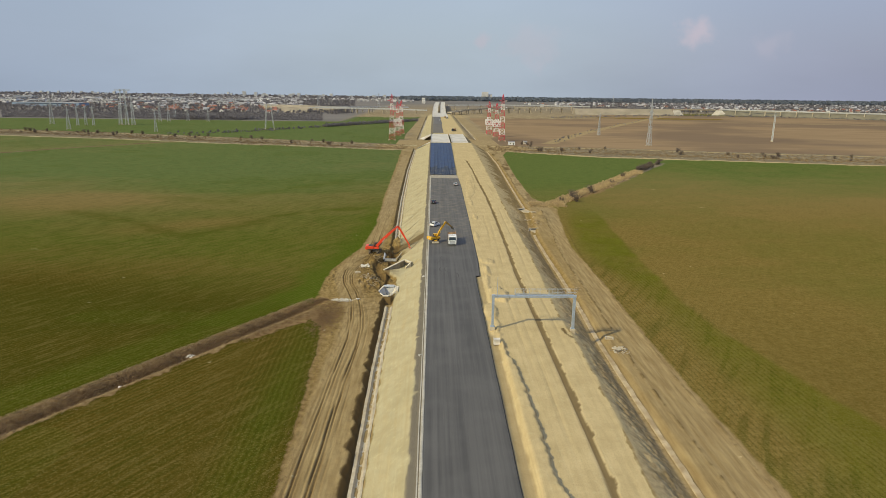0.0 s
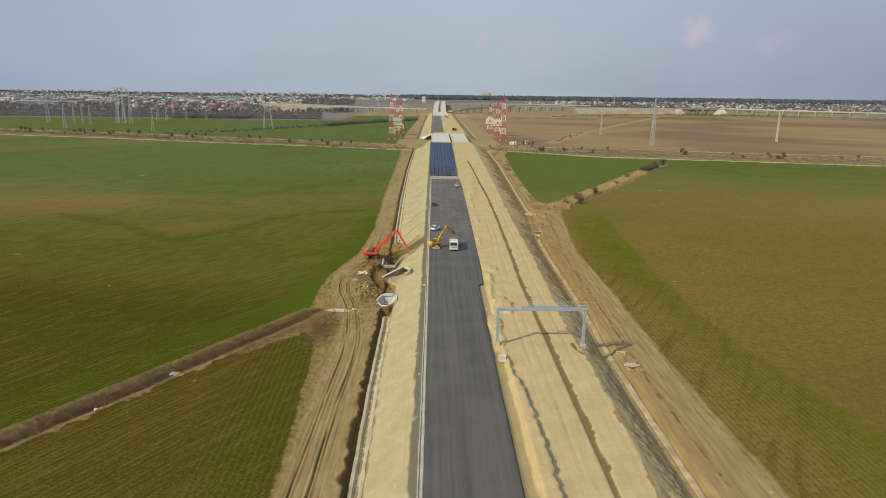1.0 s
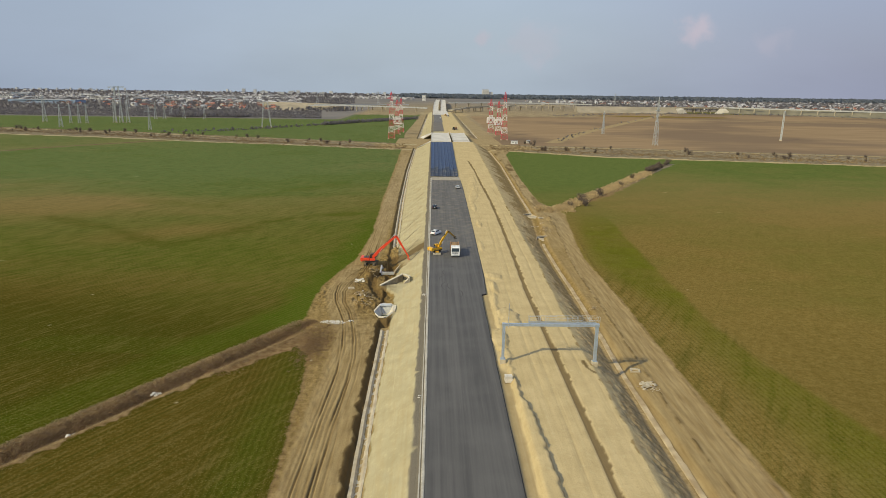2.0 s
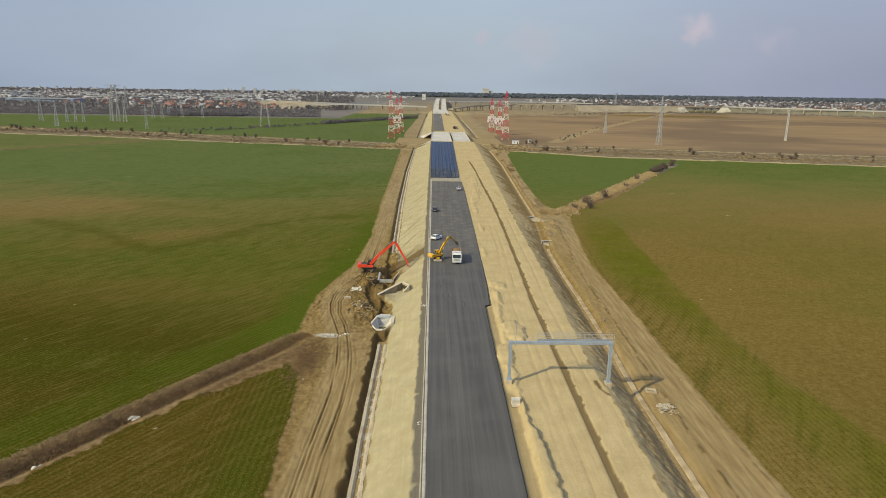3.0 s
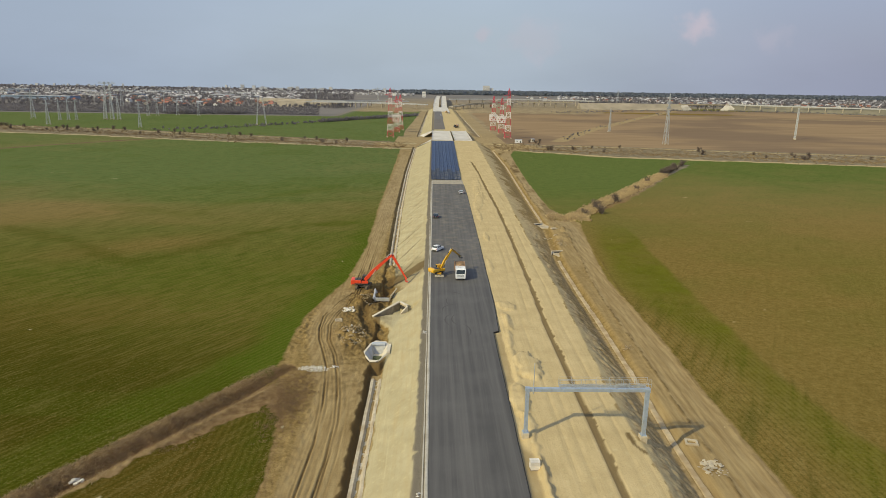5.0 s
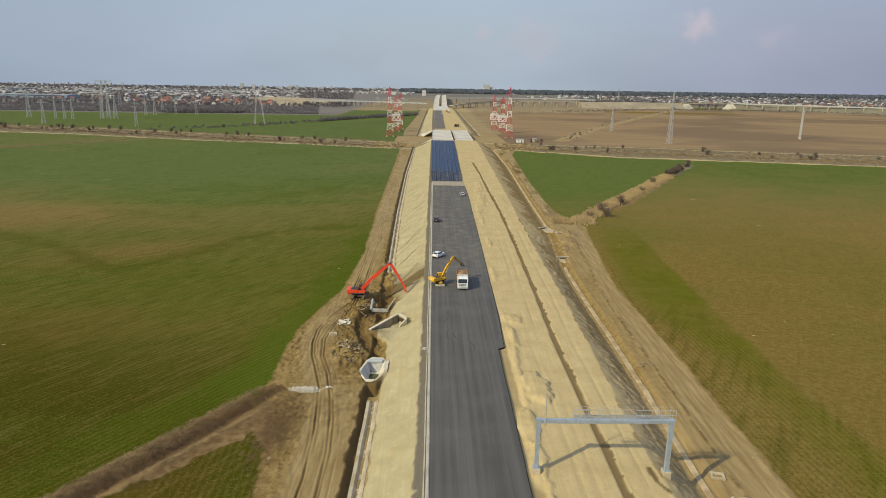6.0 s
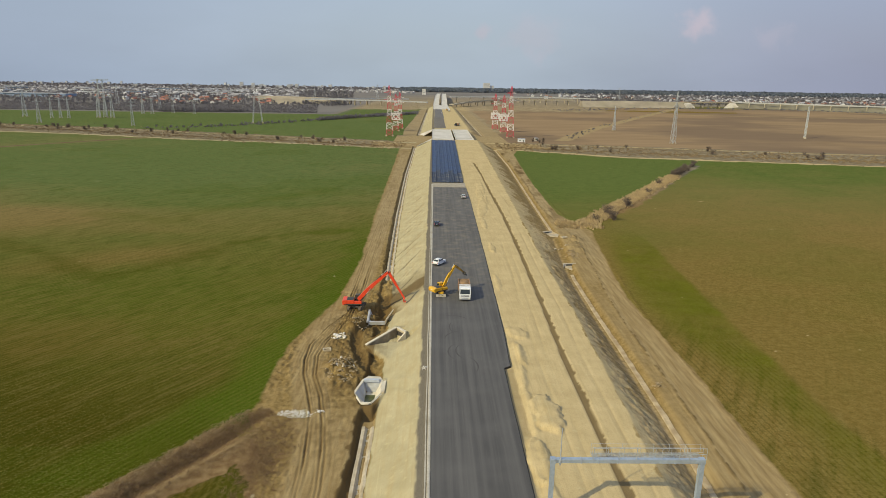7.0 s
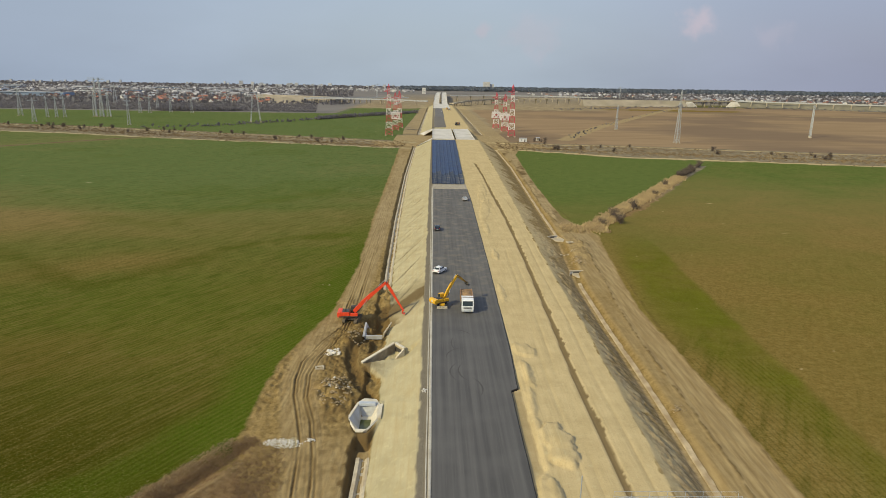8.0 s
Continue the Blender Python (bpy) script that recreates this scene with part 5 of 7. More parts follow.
def arm_plate(bm, p, q, w, h0, h1, bend=0.0):
    """A boom plate from p to q in the y-z plane, deeper in its middle."""
    (y0, z0), (y1, z1) = p, q
    d = Vector((y1 - y0, z1 - z0))
    nrm = Vector((-d.y, d.x)).normalized()
    pts = []
    for t, h in ((0, h0), (0.3, h0 + bend), (0.6, (h0 + h1) / 2 + bend), (1, h1)):
        c = Vector((y0, z0)) + d * t + nrm * bend * math.sin(math.pi * t) * 1.2
        pts.append((c + nrm * h / 2, c - nrm * h / 2))
    outline = [tuple(a) for a, b in pts] + [tuple(b) for a, b in reversed(pts)]
    return prism(bm, outline, -w / 2, w / 2, "x")


def ram(parent, p, q, name="hydraulic_ram"):
    mid = Vector(p).lerp(Vector(q), 0.58)
    ob = part(name, tube(B(), p, mid, 0.1, 10), dark_steel, parent)
    part("piston_rod", tube(B(), mid, q, 0.055, 8), thin_steel, ob)
    return ob


def excavator(m, paint, label, foot, elbow, tip, under_turn, wheeled=False, width=2.75):
    """Upper body looks along +y; foot, elbow and tip are (y, z) of the arm."""
    e = thing("excavator", m, label, "excavator")
    if wheeled:
        bm = box(B(), 0, 0, 0.95, 1.3, 3.6, 0.5, bevel=0.05)
        base = part("undercarriage", bm, paint, e)
        for s in (-1, 1):
            for y in (-1.5, 1.5):
                wheel(base, s * 0.98, y, 0.53, 0.5)
        part("dozer_blade", prism(B(), [(-2.45, 0.1), (-2.3, 0.15), (-2.25, 0.75), (-2.4, 0.8)], -1.3, 1.3, "x"), mat("pale worn steel", (0.42, 0.38, 0.30), 0.6), base, "pale worn blade")
        part("blade_arm", box(box(B(), -0.4, -2.1, 0.6, 0.15, 0.7, 0.2), 0.4, -2.1, 0.6, 0.15, 0.7, 0.2), dark_steel, base)
        part("stabiliser", box(box(B(), -1.1, 2.3, 0.5, 0.5, 0.3, 0.5), 1.1, 2.3, 0.5, 0.5, 0.3, 0.5), dark_steel, base)
    else:
        base = part("undercarriage", box(B(), 0, 0, 0.75, 1.9, 2.2, 0.5, bevel=0.05), dark_steel, e)
        for s in (-1, 1):
            crawler(base, s * 1.3, 4.7)
    base.rotation_euler = (0, 0, radians(under_turn))
    part("slew_ring", tube(B(), (0, 0, 1.0), (0, 0, 1.3), 0.7, 20), dark_steel, e)
    w = width / 2
    up = B()
    box(up, 0, -0.75, 1.42, width, 4.0, 0.3, bevel=0.04)
    part("deck", up, dark_steel, e)
    cw = prism(B(), [(-2.95, 1.3), (-3.1, 1.6), (-3.1, 2.15), (-2.9, 2.4), (-2.15, 2.45), (-2.15, 1.3)], -w, w, "x")
    bmesh.ops.bevel(cw, geom=[x for x in cw.edges if x.calc_face_angle(0) > 0.5], offset=0.09, segments=2, affect="EDGES")
    c = part("counterweight", cw, paint, e)
    part("maker_badge", box(B(), 0, -3.11, 1.9, 0.7, 0.02, 0.36), plate_grey if wheeled else dark_steel, c, "plain maker's badge")
    hood = part("engine_hood", box(B(), 0.25, -1.3, 1.98, width - 0.5, 1.7, 0.85, bevel=0.08), paint, e)
    part("hood_top", box(B(), 0.25, -1.3, 2.44, width - 0.7, 1.5, 0.06, bevel=0.02), dark_steel, hood)
    for k in range(4):
        part("vent_slot", box(B(), 0.25, -0.75 - 0.3 * k, 2.42, width - 1.0, 0.12, 0.03), dark_steel, hood)
    part("exhaust", tube(B(), (0.85, -1.4, 2.3), (0.85, -1.4, 2.95), 0.08, 10), dark_steel, hood)
    part("side_panel", box(B(), w - 0.3, 0.45, 1.85, 0.6, 1.6, 0.6, bevel=0.04), paint, e)
    cab = prism(B(), [(-0.35, 1.5), (1.25, 1.5), (1.4, 2.0), (1.15, 3.05), (-0.25, 3.1), (-0.4, 2.2)], -w, -w + 0.98, "x")
    bmesh.ops.bevel(cab, geom=[x for x in cab.edges if x.calc_face_angle(0) > 0.5], offset=0.06, segments=2, affect="EDGES")
    cb = part("operator_cab", cab, dark_steel if not wheeled else paint, e)
    part("front_window", slab(B(), [(-w + 0.08, 1.395, 2.02), (-w + 0.9, 1.395, 2.02), (-w + 0.9, 1.17, 2.98), (-w + 0.08, 1.17, 2.98)], (0, 0.02, 0.005)), pane, cb)
    part("side_window", slab(B(), [(-w - 0.005, -0.2, 2.1), (-w - 0.005, 1.2, 2.1), (-w - 0.005, 1.05, 2.95), (-w - 0.005, -0.15, 2.95)], (-0.012, 0, 0)), pane, cb)
    part("rear_window", slab(B(), [(-w + 0.1, -0.39, 2.3), (-w + 0.88, -0.39, 2.3), (-w + 0.88, -0.27, 2.98), (-w + 0.1, -0.27, 2.98)], (0, -0.02, 0)), pane, cb)
    rail = B()
    for a, b in (((w - 0.1, 0.3, 2.2), (w - 0.1, 0.3, 2.9)), ((w - 0.1, -0.9, 2.4), (w - 0.1, -0.9, 2.9)), ((w - 0.1, 0.3, 2.9), (w - 0.1, -0.9, 2.9))):
        tube(rail, a, b, 0.03, 6)
    part("handrail", rail, dark_steel, e)
    boom = part("boom", arm_plate(B(), foot, elbow, 0.42 if wheeled else 0.5, 0.6 if wheeled else 0.75, 0.45, 0.18), paint, e)
    part("stick", arm_plate(B(), elbow, tip, 0.38, 0.62, 0.34), yellow_dull if wheeled else paint, e)
    part("elbow_pin", tube(B(), (-0.32, *elbow), (0.32, *elbow), 0.13, 12), dark_steel, e)
    f, el, tp = Vector((0, *foot)), Vector((0, *elbow)), Vector((0, *tip))
    for s in (-1, 1):
        ram(boom, (s * 0.34, foot[0] + 0.55, foot[1] - 0.5), tuple(f.lerp(el, 0.42) + Vector((s * 0.34, 0, 0.1))))
    back = (el - tp).normalized()
    ram(boom, tuple(f.lerp(el, 0.5) + Vector((0, -0.1, 0.62))), tuple(el + back * 0.55 + Vector((0, 0, 0.12))))
    bucket_dir = (tp - el).normalized()
    side = Vector((0, bucket_dir.z, -bucket_dir.y))
    o = []
    for a, b in ((0, 0.25), (0.15, -0.25), (0.55, -0.55), (0.95, -0.45), (1.1, -0.05), (1.0, 0.0), (0.85, -0.3), (0.5, -0.35), (0.25, 0.2)):
        q = tp + bucket_dir * a - side * b
        o.append((q.y, q.z))
    bw = 1.2 if wheeled else 0.9
    bk = part("bucket", prism(B(), o, -bw / 2, bw / 2, "x"), dark_steel if wheeled else orange_red, e, "digging bucket")
    for k in range(5):
        x = -bw / 2 + 0.08 + k * (bw - 0.16) / 4
        q = tp + bucket_dir * 1.05 + side * 0.05
        part("tooth", box(B(), x, q.y, q.z, 0.08, 0.16, 0.1), thin_steel, bk)
    return e


# wheeled excavator loading the tipper, long-reach excavator in the trench
excavator(pose(2.0, 197.9, 0.0, 0, 0, -54) @ Matrix.Scale(0.86, 4), yellow, "yellow wheeled excavator with raised arm loading earth on asphalt", (0.7, 2.0), (4.6, 7.2), (7.6, 4.9), 54, True, 2.6)
red = excavator(pose(-17.4, 198.2, ground_z(-17.4, 198.2) - 0.05, 0, 0, -88), orange_red, "orange-red crawler excavator with long-reach arm beside the trench", (0.4, 2.1), (7.4, 8.7), (10.9, 2.6), 78, False, 2.9)


# ---------------- culverts and concrete works ----------------
pale_cast = mat("fresh pale cast concrete", (0.60, 0.55, 0.44), 0.85, grain=2.0, vary=0.12, dirt=(0.42, 0.34, 0.22), dirt_scale=0.5, dirt_at=(0.5, 0.75), bump=0.02)


def culvert_pool():
    c = thing("culvert_inlet", pose(-10.55, 157.7, G) @ Matrix.Scale(0.92, 4), "pale concrete culvert inlet basin with sloping wing walls", "culvert")
    z, f = 0.25, -1.75
    part("wing_wall", slab(B(), [(-2.4, -1.1, z), (-1.3, 4.1, z), (-0.75, 3.0, f), (-0.75, -1.2, f)], (-0.3, -0.02, -0.1)), concrete_grey, c, "grey sloping wing wall")
    part("wing_wall", slab(B(), [(2.3, -1.0, z), (2.0, 3.5, z), (0.95, 3.0, f), (0.95, -1.2, f)], (0.3, -0.02, -0.1)), pale_cast, c)
    part("front_wall", slab(B(), [(-2.4, -1.1, z), (-1.0, -4.4, z), (-0.2, -3.6, f), (-0.75, -1.2, f)], (-0.25, -0.15, -0.15)), pale_cast, c)
    part("front_wall", slab(B(), [(2.3, -1.0, z), (0.75, -4.6, z), (0.2, -3.6, f), (0.95, -1.2, f)], (0.25, -0.15, -0.15)), pale_cast, c)
    head = part("headwall", slab(B(), [(-1.3, 4.1, z), (2.0, 3.6, z), (0.95, 3.0, f), (-0.75, 3.0, f)], (0, 0.35, 0)), concrete_grey, c)
    part("lintel", box(B(), 0.2, 3.75, 0.32, 2.9, 0.75, 0.5, bevel=0.04), mat("blue grey precast concrete", (0.43, 0.47, 0.53), 0.7, grain=1.5, vary=0.1), head, "blue-grey precast lintel")
    part("coping", slab(B(), [(-2.75, -1.1, z + 0.05), (-1.6, 4.3, z + 0.05), (-1.2, 4.2, z + 0.05), (-2.35, -1.1, z + 0.05)], (0, 0, -0.3)), pale_cast, c)
    part("coping", slab(B(), [(2.3, -1.0, z + 0.05), (2.0, 3.5, z + 0.05), (2.9, 3.9, z + 0.05), (2.9, -0.9, z + 0.05)], (0, 0, -0.3)), pale_cast, c)
    part("apron", slab(B(), [(-1.6, 4.3, z), (2.4, 3.8, z), (1.6, 5.9, z - 0.2), (-0.6, 6.2, z - 0.2)], (0, 0, -0.3)), pale_cast, c)
    part("sill", slab(B(), [(-1.2, -4.3, z), (0.9, -4.5, z), (0.4, -5.1, z - 0.1), (-0.7, -5.1, z - 0.1)], (0, 0, -0.4)), pale_cast, c)
    part("floor_slab", slab(B(), [(-0.9, -3.8, f), (1.1, -3.8, f), (1.1, 3.2, f), (-0.9, 3.2, f)], (0, 0, -0.2)), pale_cast, c)
    tagged(new("pool_water", finish(slab(B(), [(-11.35, 154.6, G - 1.5), (-9.6, 154.6, G - 1.5), (-9.6, 159.3, G - 1.5), (-11.35, 159.3, G - 1.5)], (0, 0, -0.08)), "pool_water", green_water)), "stagnant green water in the culvert basin", "water")
    return c


stained_cast = mat("stained grey-brown cast concrete", (0.33, 0.285, 0.205), 0.9, grain=1.2, vary=0.2, dirt=(0.19, 0.15, 0.09), dirt_scale=0.7, dirt_at=(0.4, 0.65), bump=0.02)


def culvert_slope():
    c = thing("culvert_headwall", pose(0, 0, 0), "pale concrete culvert mouth set into the sand slope", "culvert")
    low, left, right = Vector((-12.8, 175.9, -3.1)), Vector((-7.2, 181.3, -1.55)), Vector((-5.4, 178.9, -1.55))
    back, out = Vector((-0.20, 0.21, 0)), Vector((0.24, 0.18, 0))
    down = lambda v, z: (v.x, v.y, z)
    part("wing_wall", slab(B(), [low, left, down(left, -4.6), down(low, -4.6)], back), stained_cast, c, "stained wing wall")
    part("coping", slab(B(), [low + Vector((0.05, -0.05, 0.06)), left + Vector((0.05, -0.05, 0.06)), left + back * 1.7 + Vector((0, 0, 0.06)), low + back * 1.7 + Vector((0, 0, 0.06))], (0, 0, -0.2)), pale_cast, c)
    foot = right + Vector((-1.45, -1.1, -1.3))
    part("jamb", slab(B(), [right, foot, down(foot, -4.6), down(right, -4.6)], Vector((0.2, -0.27, 0))), pale_cast, c, "short pale jamb wall")
    part("headwall", slab(B(), [left, right, down(right, -2.1), down(left, -2.1)], out), concrete, c)
    part("coping", slab(B(), [left - out * 0.2 + Vector((0, 0, 0.08)), right - out * 0.2 + Vector((0, 0, 0.08)), right + out * 1.6 + Vector((0, 0, 0.08)), left + out * 1.6 + Vector((0, 0, 0.08))], (0, 0, -0.22)), pale_cast, c)
    # near-black plate paints the shade inside the opening
    part("barrel", slab(B(), [Vector(down(left, -4.6)) + out * 0.3, Vector(down(right, -4.6)) + out * 0.3, Vector(down(right, -2.0)) + out * 0.3, Vector(down(left, -2.0)) + out * 0.3], out * 0.4), mat("culvert mouth shade", (0.05, 0.045, 0.04), 0.9), c, "dark plate standing for the shaded culvert barrel")
    return c


def culvert_trench():
    c = thing("culvert_outlet", pose(-12, 190, G), "unfinished pale concrete culvert outlet in the trench", "culvert")
    part("wing_wall", slab(B(), [(-2.0, 5.8, 0.5), (-1.8, -1.2, 0.4), (-0.9, -0.3, -1.5), (-0.9, 5.2, -1.5)], (-0.3, 0, 0)), concrete_grey, c)
    part("coping", slab(B(), [(-2.35, 5.9, 0.55), (-2.15, -1.3, 0.45), (-1.75, -1.2, 0.45), (-1.95, 5.8, 0.55)], (0, 0, -0.25)), concrete_grey, c)
    part("cross_wall", box(B(), 0.0, -0.7, -0.1, 3.6, 0.55, 0.75, bevel=0.03), concrete_grey, c, "blue-grey cross wall")
    part("wing_wall", slab(B(), [(3.1, 6.0, 0.6), (1.9, 0.6, 0.3), (1.4, 0.8, -1.5), (2.2, 5.6, -1.5)], (0.3, 0, 0)), concrete, c)
    return c


def culvert_small(x, y, turn):
    c = thing("culvert_headwall", pose(x, y, ground_z(x, y) + 0.35, 0, 0, turn), "small pale concrete culvert headwall with splayed apron", "culvert", "culverts beside the site track")
    part("apron", slab(B(), [(-1.6, 0.2, 0), (1.7, 0.4, 0), (2.9, -2.4, -0.15), (1.2, -4.2, -0.25), (-0.7, -3.0, -0.2)], (0, 0, -0.35)), concrete, c)
    part("headwall", box(B(), 0.0, 0.55, 0.1, 3.6, 0.4, 1.0, bevel=0.03), concrete_grey, c)
    part("coping", box(B(), 0.0, 0.5, 0.64, 3.9, 0.6, 0.14, bevel=0.02), concrete, c)
    # flat dark plate in place of the unlit opening
    part("barrel", box(B(), -0.1, 0.33, 0.12, 1.7, 0.06, 0.6), mat("shaded culvert mouth", (0.09, 0.085, 0.08), 0.9), c, "dark plate standing for the shaded culvert mouth")
    for s in (-1, 1):
        part("wing_wall", slab(B(), [(s * 1.7, 0.4, 0.55), (s * 2.5, -1.7, 0.1), (s * 2.5, -1.7, -0.4), (s * 1.7, 0.4, -0.4)], (s * 0.2, 0, 0)), concrete, c)
    return c


culvert_pool()
culvert_slope()
culvert_trench()
culvert_small(39.8, 236.0, 8)
culvert_small(40.2, 274.6, 24)


def frame_slab(x, y, sx, sy, turn):
    ob = thing("concrete_frame", pose(x, y, ground_z(x, y) + 0.12, 0, 0, turn), "small hollow pale concrete frame lying on bare earth", "concrete frame", "concrete frames left on the site")
    for s in (-1, 1):
        part("side", box(B(), s * sx / 2, 0, 0, 0.3, sy + 0.3, 0.3, bevel=0.02), concrete, ob)
        part("end", box(B(), 0, s * sy / 2, 0.004, sx - 0.3, 0.3, 0.3, bevel=0.02), concrete, ob)


frame_slab(-20.3, 174.3, 1.3, 1.0, 10)
frame_slab(38.9, 125.9, 1.5, 1.2, -12)
frame_slab(44.0, 265.5, 1.8, 1.4, 20)


def stone_mesh(seed, flat=0.6):
    rnd = random.Random(seed)
    bm = B()
    bmesh.ops.create_icosphere(bm, subdivisions=1, radius=0.5)
    for v in bm.verts:
        v.co *= rnd.uniform(0.65, 1.15)
        v.co.z *= flat
    return bm


STONES_W = [finish(stone_mesh(i), "stone", stone_white) for i in range(5)]
STONES_F = [finish(stone_mesh(i + 40, 0.14), "stone", concrete) for i in range(5)]
STONES_B = [finish(stone_mesh(i + 20), "stone", stone_brown) for i in range(5)]


def heap(name, label, pool, cx, cy, rx, ry, count, smin, smax, turn=0.0, seed=1, pile=0.3):
    rnd = random.Random(seed)
    top = thing(name, pose(cx, cy, ground_z(cx, cy)), label, "rubble")
    for _ in range(count):
        a, r = rnd.uniform(0, 2 * math.pi), math.sqrt(rnd.random())
        u, v = rx * r * math.cos(a), ry * r * math.sin(a)
        x, y = u * math.cos(turn) - v * math.sin(turn), u * math.sin(turn) + v * math.cos(turn)
        s = rnd.uniform(smin, smax) * (1.15 - 0.5 * r)
        ob = part("stone", pool[rnd.randrange(len(pool))], None, top)
        ob.location = (x, y, ground_z(cx + x, cy + y) - ground_z(cx, cy) + 0.15 * s + pile * (1 - r) * rnd.random())
        ob.scale = (s * rnd.uniform(0.8, 1.5), s, s)
        ob.rotation_euler = (rnd.uniform(-0.3, 0.3), rnd.uniform(-0.3, 0.3), rnd.uniform(0, 6.3))
    return top


heap("stone_heap", "spread heap of broken white stone on bare earth", STONES_W, -21.3, 149.8, 2.9, 1.3, 300, 0.1, 0.36, -0.1, 3, 0.15)
heap("stone_heap", "small scatter of pale stone beside the ruts", STONES_W, -17.6, 150.6, 0.9, 0.6, 18, 0.2, 0.6, 0, 4)
heap("rubble_heap", "heap of mixed earth and broken concrete near the basin", STONES_B, -16.2, 165.5, 3.0, 6.0, 150, 0.2, 0.8, 0, 5, 0.3)
heap("rubble_heap", "few broken concrete lumps on the spoil", STONES_W, -16.4, 167, 2.4, 3, 16, 0.3, 0.8, 0, 6)
heap("rubble_heap", "pale concrete lumps beside the wash channel", STONES_W, -19.0, 181.0, 1.6, 1.6, 26, 0.3, 1.2, 0, 7)
heap("rubble_heap", "loose clods and stones on the trench bank", STONES_B, -15.2, 188.0, 1.8, 4.5, 60, 0.2, 0.8, 0, 8)
heap("rubble_heap", "broken concrete spread beside the drainage channel", STONES_F, 39.4, 119.6, 1.7, 2.2, 60, 0.35, 1.05, 0.3, 9, 0.03)
heap("rubble_heap", "scattered clods beside the site track", STONES_B, 39.8, 160.6, 1.4, 1.2, 24, 0.2, 0.6, 0, 10)
heap("rubble_heap", "broken pale stone by the bend of the site track", STONES_F, 41.0, 255.5, 2.8, 1.0, 30, 0.3, 0.9, 0.3, 11)
heap("rubble_heap", "earth clods beside the culvert headwall", STONES_B, 42.5, 246, 2.2, 4.0, 50, 0.3, 1.0, 0, 12)
heap("stone_heap", "few white stones in the weedy drain", STONES_W, -46.5, 116.5, 0.8, 0.6, 7, 0.5, 1.3, 0, 13)
heap("stone_heap", "few white stones in the weedy drain", STONES_W, -53.5, 103.0, 0.6, 0.5, 6, 0.5, 1.1, 0, 14)
heap("stone_heap", "small pale rubble on the dark shoulder", STONES_W, -1.3, 108.5, 0.35, 0.6, 10, 0.2, 0.5, 0, 15, 0.1)
heap("stone_heap", "small pale rubble on the dark shoulder", STONES_W, -1.2, 159.5, 0.4, 0.7, 12, 0.2, 0.55, 0, 16, 0.1)


# ---------------- blue sheeting, bridge and the road beyond ----------------
blue_sheet = mat("dark blue plastic sheeting", (0.012, 0.032, 0.092), 0.55, grain=0.5, vary=0.55, dirt=(0.06, 0.09, 0.15), dirt_scale=0.25, dirt_at=(0.5, 0.8), bump=0.05, each=0.2)
grey_sheet = mat("dark grey geotextile", (0.024, 0.036, 0.066), 0.75, grain=0.6, vary=0.4, dirt=(0.20, 0.18, 0.14), dirt_scale=0.3, bump=0.05, each=0.2)


def sheet_mesh(name, x0, x1, y0, y1, seed, material, left, right):
    nx, ny = 19, int((y1 - y0) / 2.5) + 2
    X, Y = np.meshgrid(np.linspace(0, 1, nx), np.linspace(y0, y1, ny))
    L, R = left(Y), right(Y)
    W = L + (R - L) * (x0 + (x1 - x0) * X) + 0.12 * fbm(X * 2, Y, 9, 2, seed)
    Z = road_z(Y) + 0.04 + 0.34 * np.exp(-(X / 0.13) ** 2) + 0.34 * np.exp(-((X - 1) / 0.13) ** 2) + 0.5 * np.abs(fbm(W * 3.2, Y * 0.10, 2.2, 2, seed + 3))
    Z[:, 0] -= 0.12
    Z[:, -1] -= 0.12
    i = (np.arange(ny - 1)[:, None] * nx + np.arange(nx - 1)[None, :]).ravel()
    return raw_mesh(name, np.column_stack((W.ravel(), Y.ravel(), Z.ravel())), np.column_stack((i, i + 1, i + nx + 1, i + nx)), material, True)


def sheeting():
    left = lambda y: line(y, (358, -0.8), (570, -1.3))
    right = lambda y: line(y, (358, 14.2), (446, 15.2), (570, 16.7))
    s = thing("plastic_sheeting", pose(0, 0, 0), "long dark blue plastic sheets laid over the roadbed", "sheeting")
    k = 7
    for i in range(k):
        part("sheet", sheet_mesh("sheet", i / k, (i + 1.02) / k, 392 + 6 * math.sin(i * 2.1), 570, 200 + i, blue_sheet, left, right), None, s)
        part("sheet", sheet_mesh("sheet", i / k, (i + 1.03) / k, 359, 394 + 6 * math.sin(i * 2.1), 300 + i, grey_sheet, left, right), None, s, "dark grey sheet end")
    return s


sheeting()
deck_pale = mat("pale new deck concrete", (0.55, 0.52, 0.46), 0.85, grain=0.25, vary=0.12, dirt=(0.36, 0.31, 0.23), dirt_scale=0.08)
tagged(new("roadbed", finish(box(B(), 7.2, 352.6, float(road_z(352)) - 0.02, 15.2, 12.6, 0.12), "roadbed", mat("pale crushed base", (0.33, 0.29, 0.22), 0.95, grain=1.0, vary=0.2))), "pale crushed stone base at the asphalt end", "roadbed", kind="structure")


